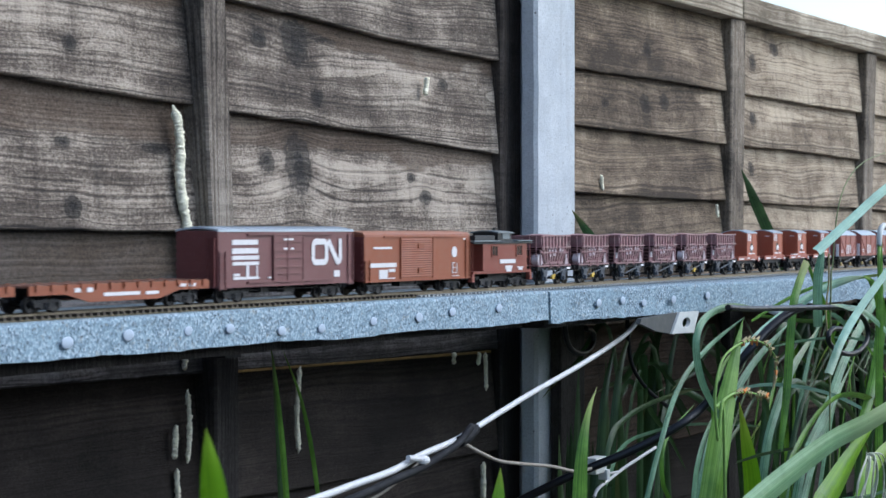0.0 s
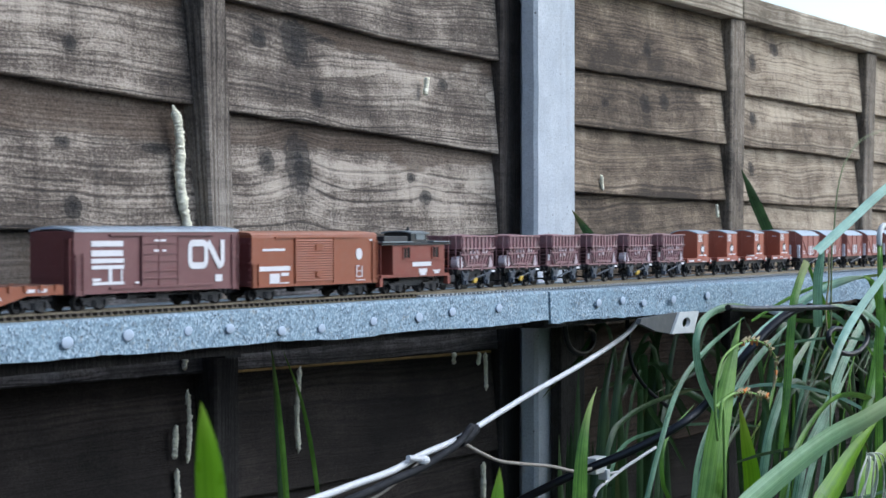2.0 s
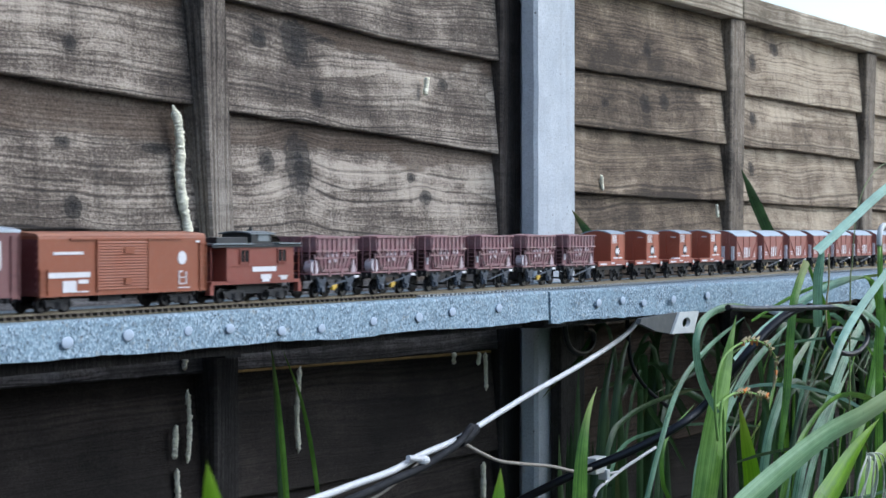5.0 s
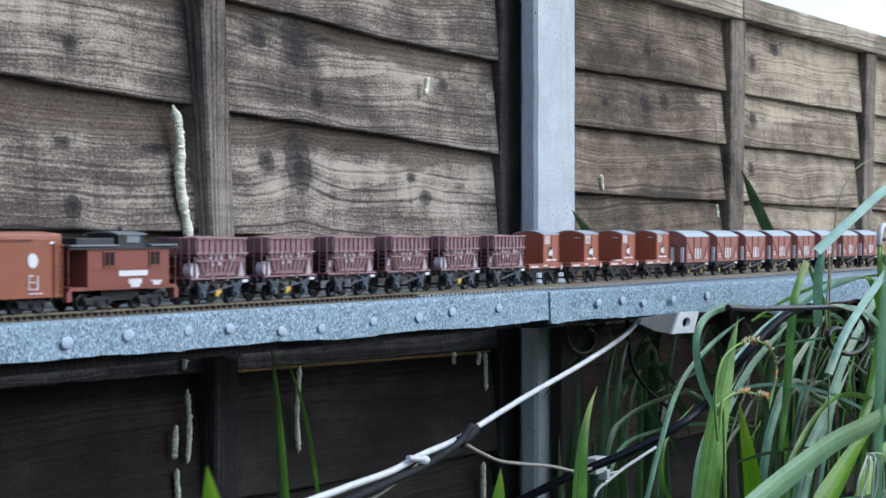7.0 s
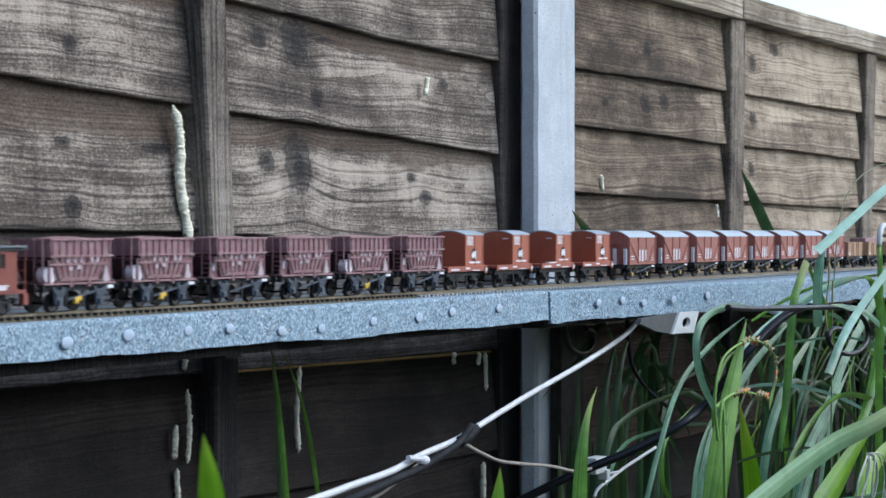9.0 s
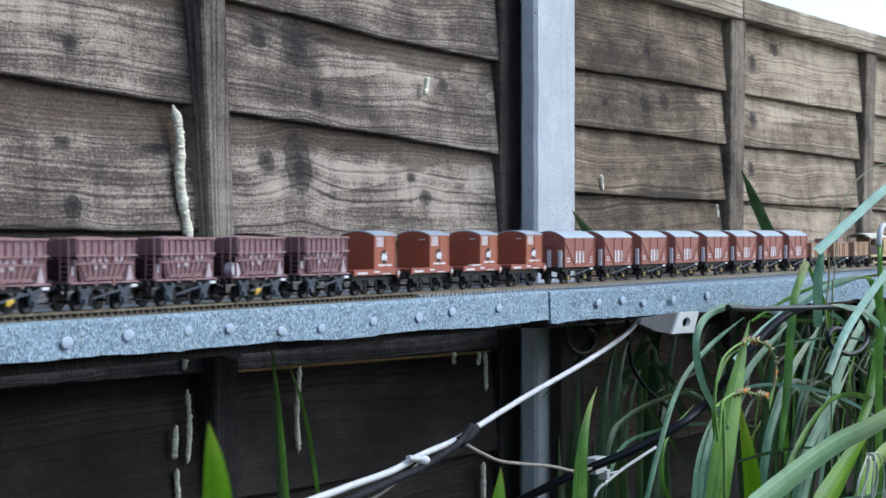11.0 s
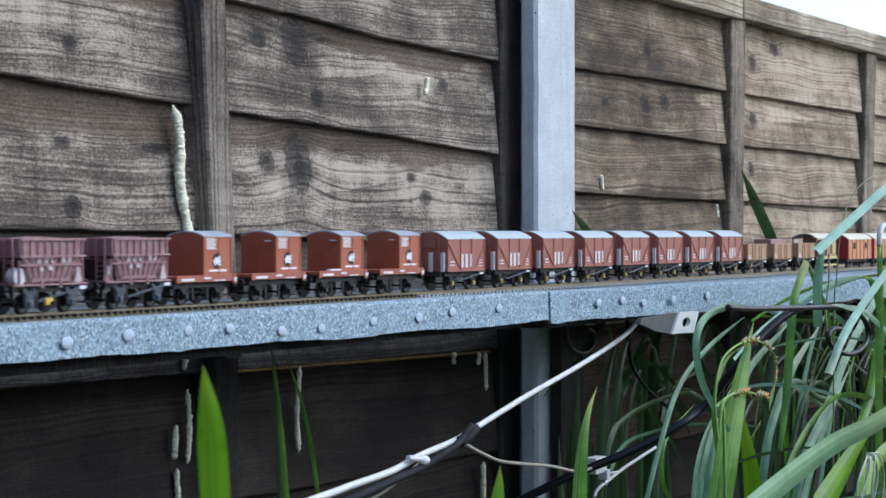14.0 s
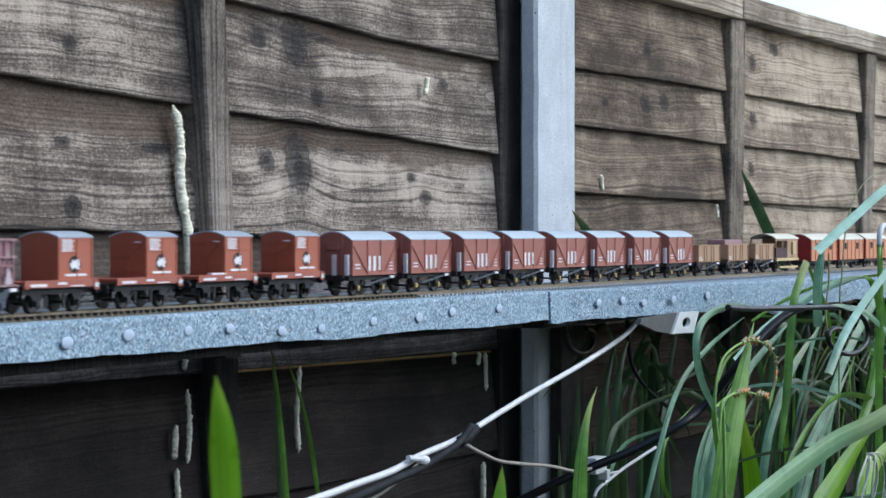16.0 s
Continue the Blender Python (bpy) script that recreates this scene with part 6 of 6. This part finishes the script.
leaf(plants[1], ((1.954, 0.660, 1.1764), (1.940, 0.660, 1.1452), (1.940, 0.660, 1.0978)), 0.0101, LEAF_BLUE, 20, True)
leaf(plants[1], ((1.854, 0.670, 0.9755), (1.873, 0.670, 1.0313), (1.890, 0.670, 1.1114), (1.907, 0.670, 1.1400), (1.936, 0.670, 1.1664)), 0.0087, LEAF_GREEN, 0, True)
leaf(plants[1], ((1.936, 0.670, 1.1664), (1.967, 0.670, 1.1384), (1.999, 0.670, 1.1120), (2.032, 0.670, 1.0565)), 0.0049, LEAF_GREEN, 0)
leaf(plants[1], ((1.754, 0.680, 1.0726), (1.831, 0.680, 1.0964), (1.932, 0.680, 1.1196), (2.042, 0.680, 1.1375), (2.163, 0.680, 1.1462)), 0.0113, LEAF_TEAL, 20)
leaf(plants[1], ((1.826, 0.690, 1.1077), (1.942, 0.690, 1.1280), (2.053, 0.690, 1.1396), (2.174, 0.690, 1.1432), (2.355, 0.690, 1.1477)), 0.0056, LEAF_GREEN, 40)
leaf(plants[1], ((1.984, 0.660, 0.9026), (2.122, 0.660, 1.0132), (2.163, 0.660, 1.1010), (2.131, 0.660, 1.1375), (2.095, 0.660, 1.1479)), 0.0117, LEAF_GREEN, 0)
leaf(plants[1], ((2.082, 0.780, 1.1014), (2.236, 0.780, 1.0886), (2.410, 0.780, 1.0799), (2.663, 0.780, 1.0710)), 0.0080, LEAF_GREEN, 50)
leaf(plants[1], ((1.864, 0.680, 1.0805), (1.950, 0.680, 1.0819), (2.102, 0.680, 1.0775), (2.322, 0.680, 1.0543)), 0.0038, LEAF_BLUE, 40)
leaf(plants[2], ((1.549, 0.610, 0.0000), (1.595, 0.605, 0.5246), (1.641, 0.600, 0.8743), (1.770, 0.600, 0.9285), (1.821, 0.600, 0.9497), (1.883, 0.600, 0.9767), (1.960, 0.600, 1.0031)), 0.0318, LEAF_LIME, 20)
leaf(plants[2], ((2.205, 0.620, 1.2767), (2.051, 0.620, 1.2445), (1.933, 0.620, 1.2113), (1.820, 0.620, 1.1785)), 0.0095, LEAF_TEAL, 10, True)
leaf(plants[2], ((2.048, 0.600, 1.1797), (1.967, 0.600, 1.1479), (1.891, 0.600, 1.1182), (1.837, 0.600, 1.0912), (1.796, 0.600, 1.0605)), 0.0080, LEAF_TEAL, 10, True)
leaf(plants[2], ((2.023, 0.630, 0.0000), (2.023, 0.625, 0.4563), (2.023, 0.620, 0.7605), (2.024, 0.620, 0.9005), (2.025, 0.620, 1.0222), (2.028, 0.620, 1.1072), (2.032, 0.620, 1.1619), (2.035, 0.620, 1.1893)), 0.0085, LEAF_GREEN, 0)
leaf(plants[2], ((2.162, 0.620, 1.0506), (1.992, 0.620, 1.1086), (1.916, 0.620, 1.1202), (1.862, 0.620, 1.1249)), 0.0075, LEAF_BLUE, 40)
leaf(plants[2], ((1.643, 0.590, 0.0000), (1.682, 0.585, 0.5021), (1.721, 0.580, 0.8369), (1.829, 0.580, 0.9251), (1.875, 0.580, 0.9618), (1.981, 0.580, 0.9917)), 0.0169, LEAF_LIME, 0)
leaf(plants[2], ((1.746, 0.570, 0.9470), (1.833, 0.570, 0.9392), (1.989, 0.570, 0.9382)), 0.0055, LEAF_BLUE, 30)
leaf(plants[3], ((1.344, 0.910, 0.0000), (1.337, 0.905, 0.4972), (1.330, 0.900, 0.8286), (1.311, 0.900, 0.9673), (1.303, 0.900, 1.0265), (1.295, 0.900, 1.0735), (1.286, 0.900, 1.1110)), 0.0050, LEAF_GREEN, 0)
leaf(plants[3], ((1.332, 0.920, 0.0000), (1.329, 0.915, 0.4957), (1.325, 0.910, 0.8262), (1.316, 0.910, 0.9659), (1.312, 0.910, 1.0251), (1.307, 0.910, 1.0676), (1.302, 0.910, 1.1075)), 0.0040, LEAF_DARK, 10)
leaf(plants[3], ((1.447, 0.930, 0.0000), (1.435, 0.925, 0.4918), (1.423, 0.920, 0.8197), (1.390, 0.920, 0.9558), (1.376, 0.920, 1.0135), (1.359, 0.920, 1.0586), (1.333, 0.920, 1.0995)), 0.0039, LEAF_GREEN, 0)
leaf(plants[4], ((2.040, 0.945, 1.1651), (1.994, 0.945, 1.1883), (1.938, 0.945, 1.2221)), 0.0104, LEAF_DARK, 0)
leaf(plants[4], ((2.631, 0.945, 1.1411), (2.571, 0.945, 1.1938), (2.517, 0.945, 1.2368), (2.461, 0.945, 1.2821)), 0.0156, LEAF_DARK, 0)

# random smaller blades that fill the clump
rng = random.Random(11)
FILL = thing("leafy_plant", "dense dark tangle of narrow leaves under the shelf", "plant", "plants by the fence")
for k in range(54):
    y = rng.uniform(0.80, 0.955)
    ratio = rng.uniform(2.15, 3.5)
    if ratio < 2.6:
        y = rng.uniform(0.875, 0.955)
    x = ratio * y
    top = rng.uniform(0.97, 1.080)
    lean, lean_y = rng.choice((-1, 1)) * rng.uniform(0.06, 0.26), rng.uniform(-0.05, 0.02)
    tipdrop = rng.uniform(-0.01, 0.09)
    # mostly deep green: the shade inside the clump is put into leaf colour
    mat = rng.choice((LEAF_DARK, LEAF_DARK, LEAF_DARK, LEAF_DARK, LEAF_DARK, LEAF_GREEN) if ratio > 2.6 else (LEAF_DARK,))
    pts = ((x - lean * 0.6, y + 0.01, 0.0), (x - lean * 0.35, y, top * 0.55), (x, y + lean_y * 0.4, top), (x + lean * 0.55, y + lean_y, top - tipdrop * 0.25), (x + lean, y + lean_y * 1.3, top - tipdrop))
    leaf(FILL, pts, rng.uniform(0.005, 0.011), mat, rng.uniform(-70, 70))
for k in range(14):
    y = rng.uniform(0.86, 0.95)
    x = rng.uniform(2.02, 2.2) * y
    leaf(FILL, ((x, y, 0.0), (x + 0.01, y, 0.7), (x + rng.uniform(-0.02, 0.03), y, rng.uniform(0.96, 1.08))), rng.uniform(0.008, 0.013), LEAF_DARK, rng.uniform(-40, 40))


for k in range(20):
    y = rng.uniform(0.72, 0.80)
    ratio = rng.uniform(2.62, 3.5)
    x, top = ratio * y, rng.uniform(0.98, 1.095)
    lean, drop = rng.choice((-1, 1)) * rng.uniform(0.08, 0.3), rng.uniform(0.0, 0.09)
    pts = ((x - lean * 0.9, y + 0.03, 0.0), (x - lean * 0.5, y + 0.01, top * 0.7), (x, y, top), (x + lean * 0.55, y - 0.01, top - drop * 0.1), (x + lean, y - 0.015, top - drop))
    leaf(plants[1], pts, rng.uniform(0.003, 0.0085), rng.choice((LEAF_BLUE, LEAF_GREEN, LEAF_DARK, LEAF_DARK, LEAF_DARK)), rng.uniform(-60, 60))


def flower_spike(pts, label):
    """A drooping seed head: a thin stem with small papery buds and a few orange petals."""
    fl = thing("flower_spike", label, "flower")
    line = catmull(pts, 8)
    part("stem", tube(bmesh.new(), line, lambda u: 0.0017 - 0.0012 * u, 8), STEM, fl)
    for i in range(44 if len(line) > 60 else 14, len(line) - 1, 2):
        d = (line[i + 1] - line[i - 1]).normalized()
        for s in (-1, 1):
            if rng.random() < 0.3:
                continue
            tip = line[i] + d * rng.uniform(0.004, 0.009) + Vector((0, -0.3, 1)).normalized() * 0.0045 * s
            bm = rod(bmesh.new(), line[i], tip, 0.0022, 6, 0.0006)
            part("bud", bm, ORANGE if rng.random() < 0.16 else STALK, fl)
    return fl


flower_spike(((1.640, 0.640, 0.0), (1.602, 0.630, 0.9615), (1.585, 0.630, 1.0144), (1.578, 0.630, 1.0523), (1.591, 0.630, 1.0812), (1.622, 0.630, 1.0940), (1.667, 0.630, 1.0983), (1.709, 0.630, 1.0909), (1.732, 0.630, 1.0753), (1.729, 0.630, 1.0562)), "drooping flower spike with faded orange petals")
flower_spike(((1.584, 0.632, 1.0432), (1.608, 0.632, 1.0493), (1.630, 0.632, 1.0522), (1.659, 0.632, 1.0512), (1.695, 0.632, 1.0459), (1.722, 0.632, 1.0406)), "small dry buff flower spike")
tangle = thing("dried_strands", "tangle of pale dry plant strands over bright leaves", "dry strands")
for k in range(11):
    spread = -0.055 + 0.0105 * k
    x, y, z = 1.7972 + 0.006 * rng.uniform(-1, 1), 0.560 + 0.004 * rng.uniform(-1, 1), 0.9839 + 0.003 * rng.uniform(-1, 1)
    drop = rng.uniform(0.035, 0.060)
    part("strand", tube(bmesh.new(), catmull(((x, y, z), (x + spread * 0.35, y - 0.004, z - 0.004), (x + spread * 0.7 + 0.006 * rng.uniform(-1, 1), y - 0.004, z - drop * 0.45), (x + spread * 0.8 + 0.010 * rng.uniform(-1, 1), y, z - drop)), 6), rng.uniform(0.0005, 0.0010), 6), STRAND, tangle)
line_thing("plant_tendril", ((1.945, 0.650, 1.08), (1.952, 0.655, 1.1152), (1.961, 0.655, 1.1447), (1.961, 0.655, 1.1746)), 0.0010, STALK, "thin dry tendril among bent leaves", "tendril", 6)

# blades that the wind moves
sway_leaf = thing("sword_leaf", "bright lime green sword leaf close to the camera", "leaf")
sway_leaf.location = (0.5596, 0.42, 0.0)
leaf(sway_leaf, ((0.050, 0.02, 0.0), (0.035, 0.01, 0.6), (0.0150, 0, 1.00), (0.0078, 0, 1.075), (0.0048, 0, 1.105), (0.0016, 0, 1.1215), (0.0, 0, 1.1283)), 0.0110, LEAF_LIME, 12, False, 0.034)
sway_leaf_b = thing("sword_leaf", "bright green sword leaf tip below the cables", "leaf")
sway_leaf_b.location = (1.1227, 0.60, 0.0)
leaf(sway_leaf_b, ((0.03, 0.02, 0.0), (0.012, 0.01, 0.6), (-0.006, 0, 0.96), (-0.004, 0, 1.012), (-0.001, 0, 1.032), (0.0, 0, 1.0422)), 0.0120, LEAF_LIME, -8, False, 0.04)
tall_leaf = thing("sword_leaf", "tall upright lime green sword leaf beside a flower spike", "leaf")
tall_leaf.location = (1.5054, 0.650, 0.0)
leaf(tall_leaf, ((0.0000, 0.0000, 0.0000), (0.0194, -0.0050, 0.4900), (0.0388, -0.0100, 0.8284), (0.0941, -0.0100, 0.9524), (0.1203, -0.0100, 1.0151), (0.1484, -0.0100, 1.0692), (0.1756, -0.0100, 1.1173)), 0.0228, LEAF_FRESH, 10)
broad_leaf = thing("sword_leaf", "broad pale blue-green leaf arching over the plants", "leaf")
broad_leaf.location = (1.234, 0.570, 0.0)
leaf(broad_leaf, ((0.0, 0.0, 0.0), (0.049, -0.005, 0.5662), (0.098, -0.010, 0.9437), (0.236, -0.010, 0.9676), (0.344, -0.010, 0.9862), (0.465, -0.010, 1.0026), (0.584, -0.010, 1.0101), (0.760, -0.010, 1.0271)), 0.0227, LEAF_PALE, 10)
blown_blade = thing("sword_leaf", "long pale green blade that the wind blows across", "leaf")
blown_blade.location = (1.7456, 0.560, 0.0)
leaf(blown_blade, ((0.0000, 0.000, 0.0000), (0.0060, 0.000, 0.5000), (0.0203, 0.000, 0.9582), (0.0214, 0.000, 1.0436), (0.0312, 0.000, 1.1179), (0.0501, 0.000, 1.1820), (0.0820, 0.000, 1.2475), (0.1357, 0.000, 1.3161), (0.2043, 0.000, 1.3834)), 0.0100, LEAF_PALE, 15)
sway_stalk = thing("grass_stalk", "thin pale arching grass stalk", "grass stalk")
sway_stalk.location = (2.0, 0.66, 0.0)
part("stem", tube(bmesh.new(), catmull(((-0.02, 0.0, 0.0), (-0.022, 0, 0.7), (-0.018, 0, 1.1080), (-0.011, 0, 1.1621), (0.004, 0, 1.2166), (0.038, 0, 1.2526), (0.108, 0, 1.2776), (0.251, 0, 1.2975)), 8), lambda s: 0.0011 - 0.0006 * s, 6), STALK_PALE, sway_stalk)


# ---- motion ----
A1, A2, A3 = 0.07837, -0.02169, 0.00803

def gone(t):
    """How far the train has come by t seconds."""
    return A1 * t + A2 * (t / 10) ** 2 + A3 * (t / 10) ** 3


# how the wind shifts the near leaf: seconds, sideways, up
SWAY = [(0.0, 0.0000, 0.0000), (0.5, 0.0037, -0.0042), (1.0, 0.0068, -0.0181), (1.5, -0.0024, -0.0004), (2.0, -0.0027, 0.0098), (2.5, 0.0010, 0.0059), (3.0, 0.0013, 0.0058), (3.5, 0.0013, 0.0042), (4.0, 0.0007, 0.0073), (4.6, 0.0007, -0.0007), (5.6, 0.0006, -0.0273), (6.3, 0.0006, -0.0304), (6.6, 0.0006, -0.0293), (7.0, 0.0006, -0.0136), (7.4, 0.0000, -0.0243), (7.8, -0.0011, -0.0302), (8.2, -0.0027, -0.0289), (8.6, -0.0051, -0.0028), (9.0, -0.0014, -0.0021), (9.2, 0.0037, -0.0065), (10.2, 0.0024, -0.0008), (11.3, 0.0010, 0.0042), (11.6, -0.0004, 0.0068), (12.0, -0.0017, 0.0075), (12.4, 0.0000, 0.0100), (12.8, -0.0007, 0.0156), (13.2, -0.0027, 0.0186), (13.6, -0.0040, 0.0230), (14.0, -0.0014, 0.0228), (14.4, -0.0037, 0.0268), (14.8, -0.0024, 0.0284), (15.2, 0.0000, 0.0272), (15.5, 0.0024, 0.0203), (15.8, -0.0003, 0.0199), (16.0, 0.0058, 0.0189)]
# how far the tall leaf leans and the broad leaf lifts: seconds, degrees
TALL_LEAN = [(0.0, -0.43), (1.0, -1.00), (2.0, -0.72), (3.0, -1.10), (4.0, -1.80), (5.2, -1.20), (6.4, -0.50), (7.0, -1.05), (7.6, -0.55), (8.2, -0.30), (9.0, 0.0), (10.2, 0.25), (11.4, 0.48), (13.0, 0.75), (14.0, 0.95), (15.0, 0.90), (16.0, 1.00)]
BROAD_LIFT = [(0.0, -0.50), (1.0, -1.25), (2.0, -0.92), (3.0, -1.45), (4.0, -1.85), (5.2, -1.30), (6.4, -0.70), (7.0, -0.27), (7.6, -0.13), (8.2, 0.03), (9.0, -0.12), (11.4, 0.0), (13.0, -0.10), (15.0, -0.10), (16.0, -0.26)]
BLADE_LEAN = [(0.0, 6.80), (4.2, 6.80), (5.6, 6.37), (6.2, 4.93), (6.4, 2.21), (6.6, -0.34), (6.8, 0.34), (7.0, 3.57), (7.2, 5.61), (7.6, 5.61), (8.0, 3.91), (8.4, 5.78), (9.2, 6.80), (16.0, 6.80)]
STALK_SWAY = [(0.0, 0.0, 0.0), (0.6, 0.012, -0.012), (1.2, 0.06, 0.02), (1.5, -0.03, 0.035), (1.8, -0.01, 0.04), (2.4, 0.03, -0.015), (3.0, 0.10, -0.02), (4.2, 0.10, -0.01), (6.5, -0.02, 0.005), (7.5, 0.012, -0.010), (8.5, 0.005, -0.012), (11.5, 0.005, -0.012), (12.5, 0.0, 0.0), (13.5, 0.012, -0.015), (14.5, 0.012, -0.02), (16.0, 0.03, -0.015)]


def motions():
    times = [0.5 * k for k in range(33)]
    for ob, x in MOVERS:
        walk(ob, [(t, pose(x - gone(t), TRACK_Y, RAIL_Z)) for t in times])
    for ob, x in CONTAINERS:
        walk(ob, [(t, pose(x - gone(t), TRACK_Y, RAIL_Z + 0.0206)) for t in times])
    walk(sway_leaf, [(t, pose(0.5596 + dx, 0.42, dz)) for t, dx, dz in SWAY])
    walk(sway_leaf_b, [(t, pose(1.1227 + 0.4 * dx, 0.60, 0.05 * dz)) for t, dx, dz in SWAY])
    walk(sway_stalk, [(t, pose(2.0 + dx, 0.66, dz)) for t, dx, dz in STALK_SWAY])
    walk(tall_leaf, [(t, pose(1.5054, 0.650, 0.0, 0, a, 0)) for t, a in TALL_LEAN])
    walk(broad_leaf, [(t, pose(1.234, 0.570, 0.0, 0, a, 0)) for t, a in BROAD_LIFT])
    walk(blown_blade, [(t, pose(1.7456, 0.560, 0.0, 0, a, 0)) for t, a in BLADE_LEAN])
    for ob, r in WHEELS:
        x = ob.location.x
        walk(ob, [(t / 10, pose(x, 0, r, 0, -math.degrees(gone(t / 10) / r), 0)) for t in range(161)])


motions()
